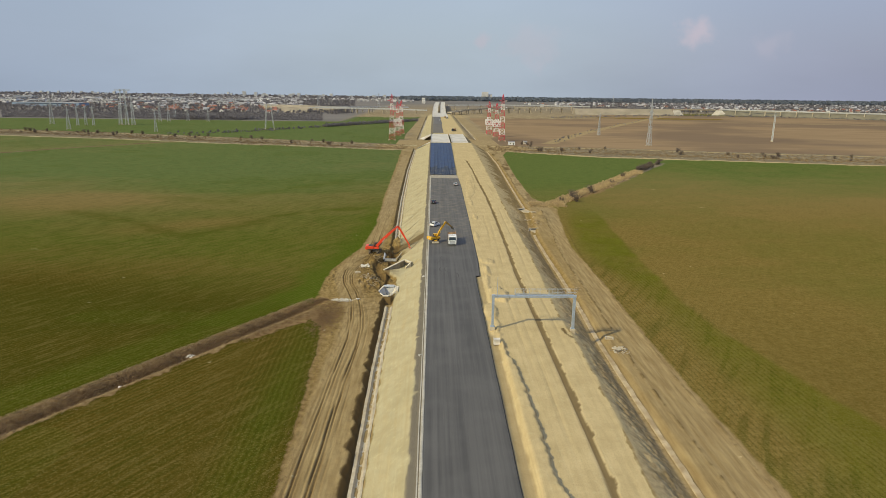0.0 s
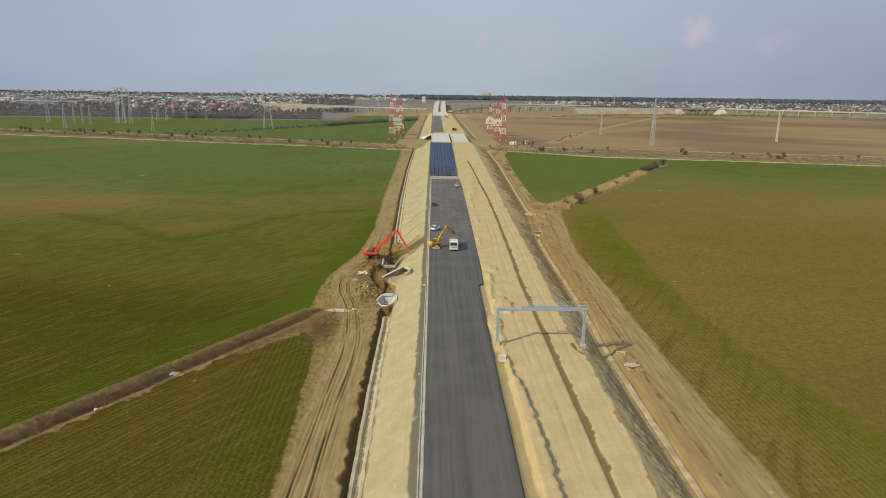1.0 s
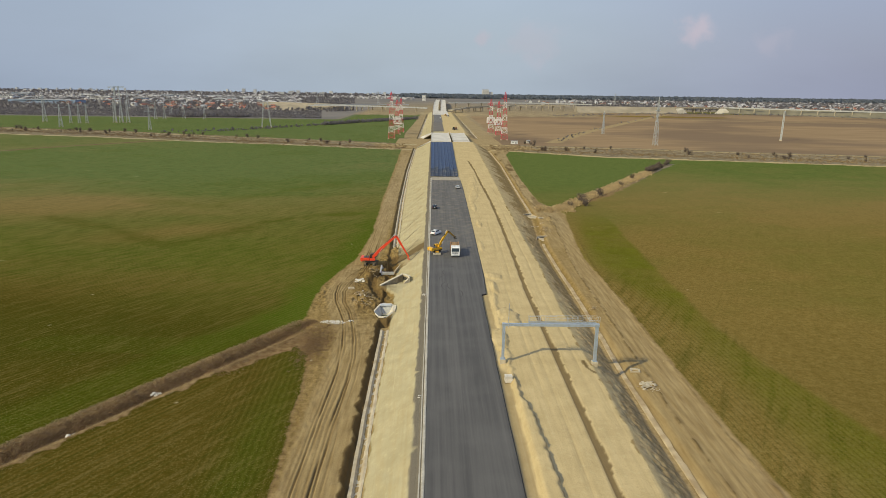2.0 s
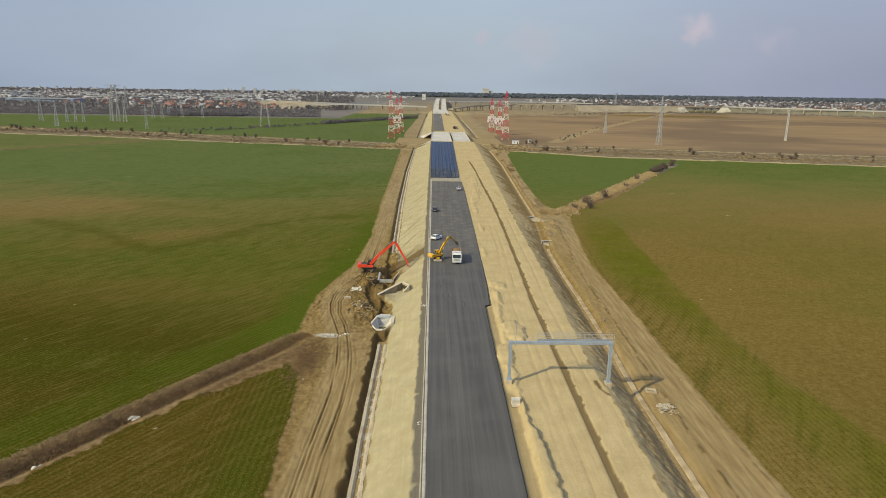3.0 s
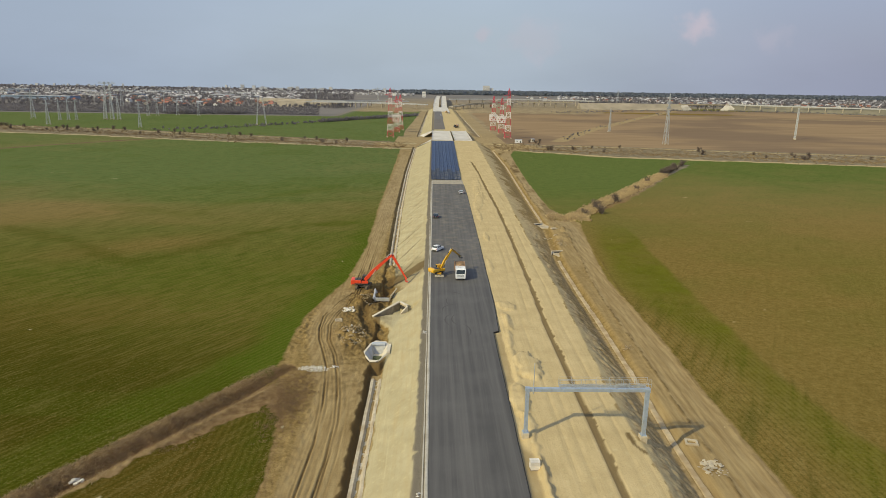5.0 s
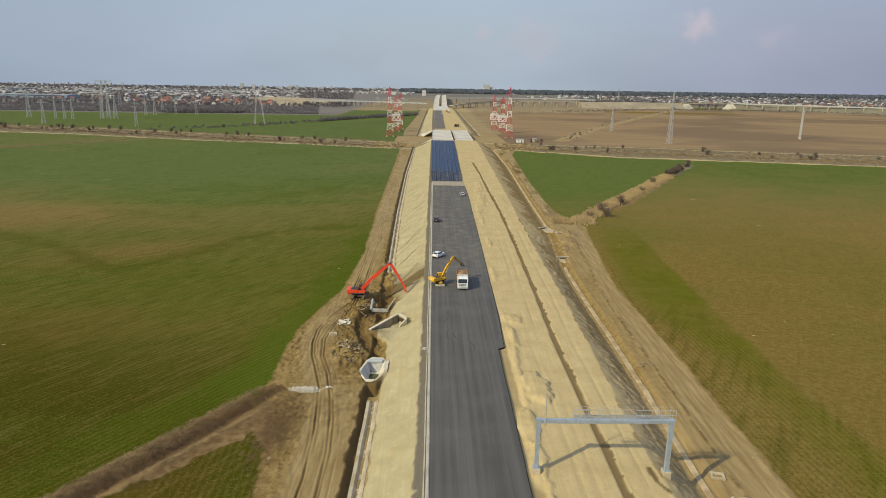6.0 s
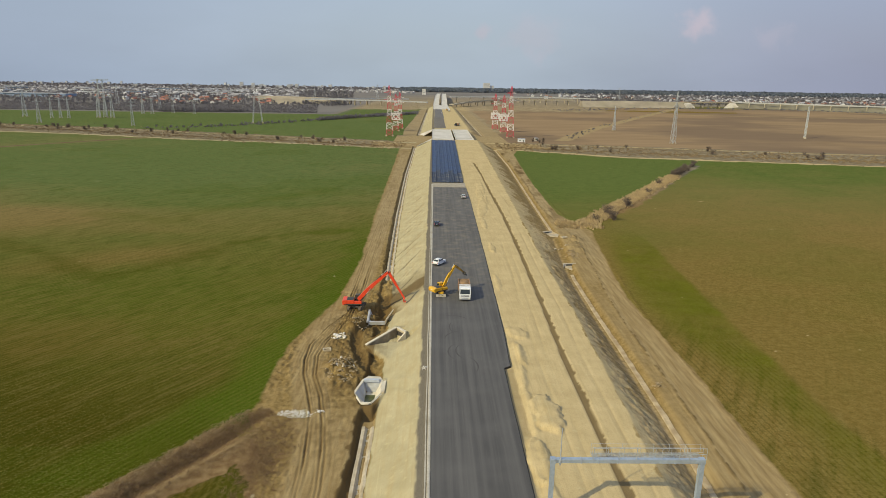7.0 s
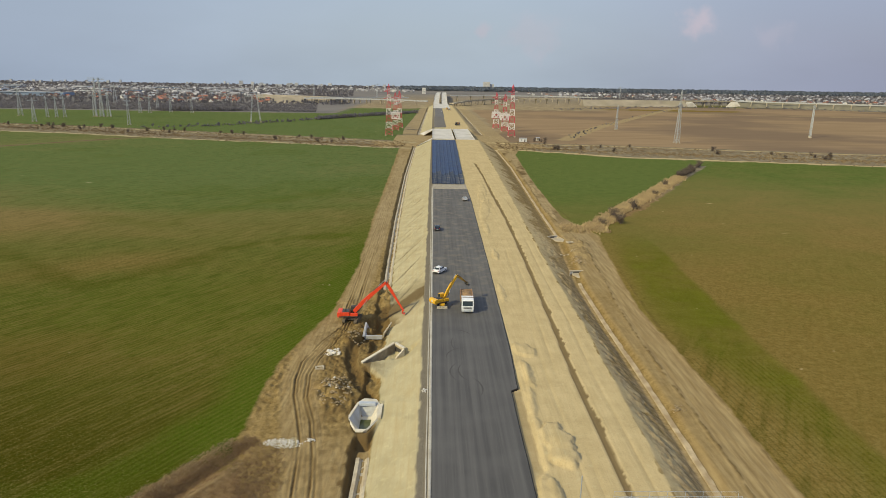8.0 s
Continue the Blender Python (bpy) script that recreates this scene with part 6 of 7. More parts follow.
def bridge():
    b = thing("bridge", pose(0, 0, 0), "pale new concrete twin-deck bridge over the drain", "bridge")
    for x0, x1, y0, y1 in ((-1.4, 16.4, 577, 689), (18.0, 32.6, 578, 690)):
        d = part("deck", box(B(), (x0 + x1) / 2, (y0 + y1) / 2, 1.75, x1 - x0, y1 - y0, 0.7), deck_pale, b)
        for x in (x0 + 0.2, x1 - 0.2):
            part("parapet", box(B(), x, (y0 + y1) / 2, 2.35, 0.35, y1 - y0, 0.5), deck_pale, d)
        for x in np.arange(x0 + 1.5, x1, 2.6):
            part("girder", box(B(), x, (y0 + y1) / 2, 1.0, 0.7, y1 - y0 - 3, 0.8), concrete_grey, d)
        for y in (606, 634, 662):
            for x in (x0 + 3, (x0 + x1) / 2, x1 - 3):
                part("pier", tube(B(), (x, y, G - 3), (x, y, 0.7), 0.7, 14), concrete_grey, b)
        for y in (y0 + 1, y1 - 1):
            part("abutment", box(B(), (x0 + x1) / 2, y, -1.0, x1 - x0, 1.6, 4.8), concrete_grey, b)
    part("slope_paving", slab(B(), [(-1.6, 576, 2.05), (-1.6, 592, 1.6), (-9.5, 590, G + 0.4), (-13.5, 574, G + 0.6)], (-0.1, 0.1, -0.4)), deck_pale, b, "pale concrete slope paving")
    part("slope_paving", slab(B(), [(-1.6, 690, 2.05), (-1.6, 676, 1.6), (-9.5, 678, G + 0.4), (-13.5, 694, G + 0.6)], (-0.1, 0.1, -0.4)), deck_pale, b)
    part("slope_paving", slab(B(), [(32.8, 577, 2.0), (32.8, 592, 1.6), (40, 590, G + 0.4), (44, 575, G + 0.6)], (0.1, 0.1, -0.4)), concrete, b)
    return b


bridge()
far_asphalt = asphalt_material("older grey asphalt", (0.085, 0.082, 0.082), (0.12, 0.115, 0.11), (0.16, 0.15, 0.14))
raw_base = mat("dark milled road base", (0.13, 0.115, 0.095), 0.95, grain=0.2, vary=0.25)
for nm, y0, y1, x0, x1, material, lab in (("road", 712, 905, 0.4, 12.3, raw_base, "dark unpaved road base beyond the bridge"), ("road", 905, 1160, 0.9, 13.2, far_asphalt, "grey asphalt beyond the bridge"), ("road", 1160, 1366, -1.0, 27.5, deck_pale, "pale concrete approach to the interchange")):
    tagged(new(nm, finish(box(B(), (x0 + x1) / 2, (y0 + y1) / 2, 2.0, x1 - x0, y1 - y0, 0.16), nm, material)), lab, "road", kind="structure")


def ribbon(points, width, thick):
    """A deck that follows points (x, y, z)."""
    bm = B()
    rows_ = []
    for i, p in enumerate(points):
        a, c = Vector(points[max(0, i - 1)]), Vector(points[min(len(points) - 1, i + 1)])
        d = (c - a)
        s = Vector((d.y, -d.x, 0)).normalized() * width / 2
        p = Vector(p)
        t = Vector((0, 0, thick))
        rows_.append([bm.verts.new(v) for v in (p - s, p + s, p + s - t, p - s - t)])
    for r, q in zip(rows_, rows_[1:]):
        for i in range(4):
            bm.faces.new((r[i], r[(i + 1) % 4], q[(i + 1) % 4], q[i]))
    bm.faces.new(rows_[0])
    bm.faces.new(rows_[-1][::-1])
    return bm


def viaduct(label, points, width, spacing, deck_mat):
    v = thing("viaduct", pose(0, 0, 0), label, "viaduct", "viaducts of the interchange")
    d = part("deck", ribbon(points, width, 1.6), deck_mat, v)
    for sgn in (-1, 1):
        off = []
        for i, p in enumerate(points):
            a, c = Vector(points[max(0, i - 1)]), Vector(points[min(len(points) - 1, i + 1)])
            dd = c - a
            s = Vector((dd.y, -dd.x, 0)).normalized() * (width / 2 - 0.2) * sgn
            off.append(tuple(Vector(p) + s + Vector((0, 0, 0.9))))
        part("parapet", ribbon(off, 0.35, 0.95), deck_mat, d)
    for a, c in zip(points, points[1:]):
        a, c = Vector(a), Vector(c)
        n_ = max(1, int((c - a).length / spacing))
        side = Vector(((c - a).y, -(c - a).x, 0)).normalized() * width * 0.26
        for k in range(n_):
            p = a.lerp(c, (k + 0.5) / n_)
            if p.z - G < 3.5:
                continue
            for sgn in (-1, 1):
                part("pier", tube(B(), (p.x + side.x * sgn, p.y + side.y * sgn, G - 1), (p.x + side.x * sgn, p.y + side.y * sgn, p.z - 1.6), 0.9, 10), concrete, v)
            part("pier_cap", beam(B(), p - side * 1.6 - Vector((0, 0, 2.1)), p + side * 1.6 - Vector((0, 0, 2.1)), 1.8, 1.1), concrete, v)
    return v


viaduct("pale main carriageway viaduct rising through the interchange", [(4.5, 1366, 2.0), (5.5, 1480, 6.5), (8, 1700, 11.0), (12, 1950, 11.5), (16, 2250, 9)], 12, 36, deck_pale)
viaduct("pale second carriageway viaduct rising through the interchange", [(21, 1366, 2.0), (22, 1480, 6.5), (25, 1700, 11.0), (29, 1950, 11.5), (33, 2250, 9)], 12, 36, deck_pale)
viaduct("grey ramp viaduct on piers beside a bare ramp", [(-14, 1432, 5.2), (-60, 1440, 6.4), (-130, 1450, 7.2), (-210, 1462, 7.4), (-280, 1470, 6.8)], 10, 24, concrete_grey)
viaduct("grey ramp viaduct curving behind the main road", [(-60, 1560, 8.5), (-130, 1535, 9), (-200, 1500, 8.5), (-270, 1490, 8)], 9, 26, concrete_grey)
viaduct("grey ramp viaduct on piers towards the long embankment", [(36, 1400, 2.5), (70, 1470, 5.5), (120, 1540, 7.5), (200, 1600, 8.6), (340, 1640, 9.2)], 11, 28, concrete)
viaduct("second grey ramp viaduct behind the first", [(42, 1760, 10), (150, 1790, 11), (300, 1800, 11), (430, 1770, 10)], 10, 30, concrete_grey)
bank_soil = mat("tan embankment earth", (0.29, 0.25, 0.185), 0.95, grain=0.05, vary=0.2, dirt=(0.24, 0.21, 0.13), dirt_scale=0.03)
bank_dull = mat("dull grassed embankment", (0.17, 0.155, 0.11), 0.95, grain=0.05, vary=0.25)


def bank(points, top_w, material, label, height):
    """A long earth bank with sloping sides."""
    bm = B()
    rows_ = []
    for i, p in enumerate(points):
        a, c = Vector(points[max(0, i - 1)]), Vector(points[min(len(points) - 1, i + 1)])
        d = c - a
        s = Vector((d.y, -d.x, 0)).normalized()
        h = p[2] - G
        p = Vector(p)
        rows_.append([bm.verts.new(v) for v in (p - s * (top_w / 2 + 1.8 * h) - Vector((0, 0, h + 1)), p - s * top_w / 2, p + s * top_w / 2, p + s * (top_w / 2 + 1.8 * h) - Vector((0, 0, h + 1)))])
    for r, q in zip(rows_, rows_[1:]):
        for i in range(3):
            bm.faces.new((r[i], r[i + 1], q[i + 1], q[i]))
    bm.faces.new(rows_[0])
    bm.faces.new(rows_[-1][::-1])
    return tagged(new("embankment", finish(bm, "embankment", material)), label, "embankment", kind="structure")


bank([(340, 1560, 9.5), (450, 1556, 10.5), (575, 1560, 10.0)], 14, bank_soil, "long bare tan earth embankment of the other road", 10)
bank([(712, 1606, 8.5), (800, 1560, 8.5), (945, 1420, 8.0), (1300, 1150, 7.5), (2000, 700, 7.0)], 12, bank_dull, "dull grassed embankment of the other road", 9)
bank([(-340, 1470, 8.2), (-290, 1472, 7.6), (-278, 1472, 6.5)], 14, bank_soil, "bare tan ramp embankment", 8)
bank([(-420, 1640, 9), (-300, 1560, 9.5), (-215, 1520, 8.5)], 14, bank_soil, "bare tan ramp embankment behind", 8)
ov = viaduct("pale overpass with white abutments and grey piers", [(575, 1560, 9.6), (640, 1578, 9.8), (712, 1606, 9.0)], 14, 22, concrete)
for x, y, s in ((590, 1556, 1), (700, 1594, -1)):
    part("abutment", slab(B(), [(x - 12 * s, y - 9, 8.2), (x + 2 * s, y - 9, 8.2), (x + 14 * s, y - 9, G), (x - 22 * s, y - 16, G)], (0, 1.5, 0)), deck_pale, ov, "white sloping abutment")
wall = thing("noise_barrier", pose(0, 0, 0), "long grey noise barrier with pale posts on the embankment", "barrier")
for k in range(16):
    a = Vector((712, 1600, 8.4)).lerp(Vector((945, 1412, 8.0)), k / 9) if k <= 9 else Vector((945, 1412, 8.0)).lerp(Vector((1300, 1142, 7.5)), (k - 9) / 9)
    part("barrier_post", box(B(), a.x, a.y - 10, a.z - 4.4, 1.6, 1.6, 9.6), concrete, wall)
for p, q in (((712, 1598, 10), (945, 1410, 9.6)), ((945, 1410, 9.6), (1300, 1140, 9.0))):
    part("barrier_panel", beam(B(), p, q, 0.6, 2.6), concrete_grey, wall)


# site machines beyond the bridge
def roller(m, paint, label):
    r = thing("road_roller", m, label, "roller", "machines beyond the bridge")
    d = B()
    tube(d, (-1.0, -1.7, 0.75), (1.0, -1.7, 0.75), 0.75, 20)
    part("drum", d, dark_steel, r)
    part("drum_frame", box(B(), 0, -1.2, 0.9, 2.3, 1.2, 0.35, bevel=0.05), paint, r)
    part("engine_hood", box(B(), 0, 1.4, 1.35, 1.7, 2.2, 1.1, bevel=0.12), paint, r)
    c = part("operator_cab", box(B(), 0, 0.0, 2.0, 1.5, 1.4, 1.9, bevel=0.06), pane, r)
    part("cab_roof", box(B(), 0, 0.0, 3.0, 1.8, 1.8, 0.14, bevel=0.04), paint, c)
    for s in (-1, 1):
        wheel(r, s * 0.85, 1.5, 0.75, 0.5)
    return r


roller(pose(23.5, 742, road_z(742) + 0.05, 0, 0, 20), dark_paint, "dark road roller standing on the sand beside the bridge")
roller(pose(21.0, 1120, 2.0, 0, 0, 160), yellow, "yellow road roller on the sand roadbed")
tipper(pose(24.5, 1085, 1.95, 0, 0, 12), "white tipper truck parked on the far roadbed", False)
tipper(pose(26.5, 752, 1.98, 0, 0, 170), "dusty tipper truck parked beyond the bridge", True)
car(pose(11.0, 1010, 2.1, 0, 0, 180), white_paint, "white car parked on the grey far asphalt")


# ---------------- towers and pylons ----------------
def lattice_part(bm, z0, z1, w0, w1, panels, leg, brace, cx=0.0, cy=0.0):
    for k in range(panels):
        a, c = z0 + (z1 - z0) * k / panels, z0 + (z1 - z0) * (k + 1) / panels
        wa, wc = w0 + (w1 - w0) * k / panels, w0 + (w1 - w0) * (k + 1) / panels
        lo = [Vector((cx + i * wa / 2, cy + j * wa / 2, a)) for i, j in ((-1, -1), (1, -1), (1, 1), (-1, 1))]
        hi = [Vector((cx + i * wc / 2, cy + j * wc / 2, c)) for i, j in ((-1, -1), (1, -1), (1, 1), (-1, 1))]
        for i in range(4):
            j = (i + 1) % 4
            beam(bm, lo[i], hi[i], leg)
            beam(bm, lo[i], hi[j], brace)
            beam(bm, lo[j], hi[i], brace)
            beam(bm, hi[i], hi[j], brace)
    return bm


def ring_frame(w, z, t):
    """A closed square frame, welded in one piece."""
    bm = B()
    rows_ = []
    for dz in (-t / 2, t / 2):
        for r in (w / 2 + t / 2, w / 2 - t / 2):
            rows_.append([bm.verts.new((a * r, b * r, z + dz)) for a, b in ((-1, -1), (1, -1), (1, 1), (-1, 1))])
    ob_, ib, ot, it = rows_
    for i in range(4):
        j = (i + 1) % 4
        for p, q in ((ob_, ot), (ot, it), (it, ib), (ib, ob_)):
            bm.faces.new((p[i], p[j], q[j], q[i]))
    return bm


def red_tower(m, label, height=46.0, cage=False):
    t = thing("lattice_tower", m, label, "lattice tower", "red and white towers beside the motorway")
    n = 7
    corners = ((-1, -1), (1, -1), (1, 1), (-1, 1))
    for k in range(n):
        z0, z1 = height * 0.93 * k / n, height * 0.93 * (k + 1) / n
        w = lambda z: 6.4 - 4.6 * z / (height * 0.93)
        paint = tower_red if k % 2 == 0 else tower_white
        sec = part("tower_section", ring_frame(w(z1), z1 - 0.1, 0.2), paint, t, "red painted lattice section" if k % 2 == 0 else "white painted lattice section")
        for i, j in corners:
            part("leg", beam(B(), (i * w(z0) / 2, j * w(z0) / 2, z0), (i * w(z1) / 2, j * w(z1) / 2, z1), 0.32), paint, sec)
        for half in range(2):
            a, c = z0 + (z1 - z0) * half / 2, z0 + (z1 - z0) * (half + 1) / 2
            for i in range(4):
                (ax, ay), (bx, by) = corners[i], corners[(i + 1) % 4]
                part("brace", beam(B(), (ax * w(a) / 2, ay * w(a) / 2, a), (bx * w(c) / 2, by * w(c) / 2, c), 0.17), paint, sec)
                part("brace", beam(B(), (bx * w(a) / 2, by * w(a) / 2, a), (ax * w(c) / 2, ay * w(c) / 2, c), 0.17), paint, sec)
    part("tower_peak", lattice_part(B(), height * 0.93, height, 1.8, 0.2, 2, 0.35, 0.2), tower_red, t)
    for s in (-1, 1):
        for z in (height * 0.86, height * 0.72):
            arm = beam(B(), (0, 0, z + 1.4), (s * 4.6, 0, z), 0.3)
            beam(arm, (0, 0, z - 0.4), (s * 4.6, 0, z), 0.3)
            part("cross_arm", arm, tower_red if s < 0 else tower_white, t)
    if cage:
        c = B()
        for y in (-3.6, 3.6):
            for x0, z0, x1, z1 in ((-4.4, 12, 4.4, 12), (4.4, 12, 4.0, 18), (4.0, 18, -4.0, 18), (-4.0, 18, -4.4, 12), (-4.4, 12, 0, 18), (0, 18, 4.4, 12), (-4.0, 18, 0, 12), (0, 12, 4.0, 18)):
                beam(c, (x0, y, z0), (x1, y, z1), 0.65)
        for x in (-4.4, 4.4):
            beam(c, (x, -3.6, 12), (x, 3.6, 12), 0.5)
            beam(c, (x * 0.91, -3.6, 18), (x * 0.91, 3.6, 18), 0.5)
        part("platform_cage", c, tower_white, t, "white boxed platform cage")
    for i in (-1, 1):
        for j in (-1, 1):
            part("footing", box(B(), i * 3.2, j * 3.2, 0.2, 1.4, 1.4, 1.2), concrete, t)
    return t


for x, y, hh, cg, lab in ((73.2, 674, 48, False, "tall red and white lattice tower"), (73.4, 738, 38, True, "red and white lattice tower with white boxed cage"), (68.6, 782, 39, True, "red and white lattice tower with white boxed cage"),
                          (-42.3, 674, 47, False, "tall red and white lattice tower"), (-40.0, 738, 38, True, "red and white lattice tower with white boxed cage"), (-37.6, 775, 39, False, "tall red and white lattice tower")):
    red_tower(pose(x, y, ground_z(x, y), 0, 0, random.uniform(-4, 4)), lab, hh, cg)


def pylon(m, label, height, base, arms=(), spread=0.0):
    p = thing("power_pylon", m, label, "pylon", "grey power line pylons across the fields")
    waist = height * 0.9
    part("mast", lattice_part(B(), 0, waist, base, base * 0.22, 8, 0.25, 0.11), pylon_steel, p)["kind"] = "stuff"
    part("peak", lattice_part(B(), waist, height, base * 0.22, 0.15, 2, 0.26, 0.16), pylon_steel, p)["kind"] = "stuff"
    for z, w in arms:
        a = B()
        for s in (-1, 1):
            beam(a, (0, -0.4, z + 0.9), (s * w, 0, z), 0.26)
            beam(a, (0, 0.4, z - 0.5), (s * w, 0, z), 0.26)
            for k in range(1, 4):
                beam(a, (s * w * k / 4, 0, z + 0.9 * (1 - k / 4)), (s * w * k / 4, 0, z - 0.5 * (1 - k / 4)), 0.18)
        part("cross_arm", a, pylon_steel, p)
    for i in (-1, 1):
        for j in (-1, 1):
            part("footing", box(B(), i * base / 2, j * base / 2, 0.3, 0.9, 0.9, 1.0), concrete, p)
    return p


def portal(m, label, height, gap, top_gap, arm):
    p = thing("portal_pylon", m, label, "pylon", "grey power line pylons across the fields")
    for s in (-1, 1):
        leg = B()
        for k in range(12):
            a, c = k / 12, (k + 1) / 12
            xa, xc = s * (gap + (top_gap - gap) * a) / 2, s * (gap + (top_gap - gap) * c) / 2
            for i in (-0.6, 0.6):
                beam(leg, (xa + i, -0.6, height * a), (xc + i, -0.6, height * c), 0.3)
                beam(leg, (xa + i, 0.6, height * a), (xc + i, 0.6, height * c), 0.3)
                beam(leg, (xa + i, -0.6, height * a), (xc - i, 0.6, height * c), 0.2)
        part("leg", leg, pylon_steel, p)
        part("footing", box(B(), s * gap / 2, 0, 0.4, 2.2, 2.2, 1.8), concrete, p)
    a = B()
    for z in (height - 0.3, height - 2.2):
        beam(a, (-arm, 0, z), (arm, 0, z), 0.35)
    for k in range(12):
        x = -arm + 2 * arm * k / 12
        beam(a, (x, 0, height - 2.2 if k % 2 else height - 0.3), (x + 2 * arm / 12, 0, height - 0.3 if k % 2 else height - 2.2), 0.22)
    part("cross_beam", a, pylon_steel, p)
    return p


slim = "slender grey lattice power pylon standing in a field"
for x, y, hgt, base, arms in ((215, 632, 46, 3.6, ((38, 2.5), (33, 3))), (205, 789, 27, 2.6, ((24, 2),)), (-324, 758, 28, 3.0, ((25, 4), (21, 5))), (-443, 790, 27, 4.0, ((23, 5),)),
                              (-476, 871, 26, 3, ((23, 4),)), (-466, 873, 26, 3, ((23, 4),)), (-457, 875, 26, 3, ((23, 4),)), (-420, 1000, 26, 4, ((23, 6),)), (-408, 1003, 24, 4, ((21, 6),)), (-387, 1026, 25, 4, ((22, 6),)),
                              (-525, 897, 36, 5, ((31, 7), (26, 8))), (-431, 1086, 30, 4, ((27, 6),)), (-350, 1010, 22, 4, ((19, 5),)), (-600, 1300, 38, 6, ((33, 8),)), (-300, 1700, 40, 6, ((35, 9),)), (640, 2300, 42, 6, ((37, 9),)), (-160, 1900, 42, 6, ((37, 9),))):
    pylon(pose(x, y, ground_z(x, y) - 0.1, 0, 0, 18), slim, hgt, base, arms)
portal(pose(381, 713, ground_z(381, 713), 0, 0, 66), "grey portal pylon with two leaning legs in tilled soil", 32, 7, 2.4, 3.2)
portal(pose(-209.5, 830, ground_z(-209, 830), 0, 0, 12), "grey portal pylon with two leaning lattice legs", 32, 11, 5, 10)
for x in (-431, -422.5, -413.5):
    pylon(pose(x, 897, ground_z(x, 897), 0, 0, 12), "grey lattice pylon of a close group", 30, 4.4, ((26, 3),))
portal(pose(-427, 901, ground_z(-427, 901), 0, 0, 12), "tall grey portal pylon with wide cross beam", 48, 9, 5, 10)


# ---------------- town, village and woods ----------------
wall_mats = [mat("white render", (0.60, 0.59, 0.57), 0.9, grain=0.3, vary=0.1, each=0.12), mat("cream render", (0.50, 0.46, 0.39), 0.9, grain=0.3, vary=0.1, each=0.15), mat("grey render", (0.40, 0.39, 0.38), 0.9, grain=0.3, vary=0.1, each=0.2)]
# red tiles kept less saturated, for the haze before the town
roof_mats = [mat("red roof tiles", (0.27, 0.115, 0.085), 0.85, grain=0.5, vary=0.2, each=0.3), mat("brown roof tiles", (0.20, 0.11, 0.08), 0.85, grain=0.5, vary=0.2, each=0.3), mat("grey roof sheet", (0.33, 0.34, 0.36), 0.7, grain=0.5, vary=0.15, each=0.3)]


def house(w, d, h, rise, wm, rm, label, at):
    """A gabled house, its ridge along x."""
    o = thing("house", at, label, "house", "houses of the far town")
    body = prism(B(), [(-d / 2, -1), (d / 2, -1), (d / 2, h), (0, h + rise), (-d / 2, h)], -w / 2, w / 2, "x")
    wl_ = part("wall", body, wm, o)
    rf = B()
    for s in (-1, 1):
        slab(rf, [(-w / 2 - 0.5, s * (d / 2 + 0.6), h - 0.25), (w / 2 + 0.5, s * (d / 2 + 0.6), h - 0.25), (w / 2 + 0.5, 0, h + rise + 0.2), (-w / 2 - 0.5, 0, h + rise + 0.2)], (0, 0, 0.25))
    r = part("roof", rf, rm, o)
    part("chimney", box(B(), w * 0.2, d * 0.12, h + rise + 0.5, 0.7, 0.7, 1.8), rm, r)
    for k in range(3):
        x = -w / 2 + w * (k + 0.5) / 3
        for z in ([1.7, 4.6] if h > 5 else [1.7]):
            part("window", box(B(), x, -d / 2 - 0.03, z, 1.3, 0.1, 1.4), pane, wl_)
    part("door", box(B(), w * 0.33, -d / 2 - 0.04, 1.05, 1.1, 0.1, 2.1), dark_steel, wl_)
    return o


rnd = random.Random(12)
variants = []
for (w, d, h, rise, wi, ri, lab), (vx, vy) in zip(((9, 7.5, 3.0, 2.6, 0, 0, "white rendered house with red tiled roof"), (10, 8, 5.2, 2.6, 1, 0, "cream two-storey house with red tiled roof"), (10, 8, 3.2, 3.0, 0, 1, "white rendered house with brown tiled roof"),
                                                    (12, 9, 5.4, 2.4, 0, 2, "white two-storey house with grey roof"), (9, 8, 3.0, 2.8, 2, 1, "small grey house with brown roof")), ((-520, 1500), (-480, 1560), (-560, 1440), (900, 1960), (-400, 1640))):
    variants.append(house(w, d, h, rise, wall_mats[wi], roof_mats[ri], lab, pose(vx, vy, G, 0, 0, rnd.uniform(0, 40))))


def scatter(count, x0, x1, y0, y1, lean, weights):
    for _ in range(count):
        y = rnd.uniform(y0, y1)
        x = rnd.uniform(x0, x1) + lean * (y - y0)
        copy_thing(rnd.choices(variants, weights)[0], pose(x, y, G, 0, 0, rnd.choice((0, 90)) + rnd.uniform(-25, 25)))


scatter(70, -640, -300, 1400, 1750, -0.25, (5, 3, 3, 1, 2))
scatter(55, -900, -420, 1500, 2100, -0.3, (4, 3, 2, 2, 2))
scatter(60, 660, 1250, 1800, 2300, 0.45, (2, 2, 4, 4, 3))
scatter(30, 1150, 1700, 1800, 2300, 0.5, (2, 3, 3, 4, 3))
scatter(30, 280, 900, 2300, 2900, 0.2, (1, 2, 4, 4, 3))


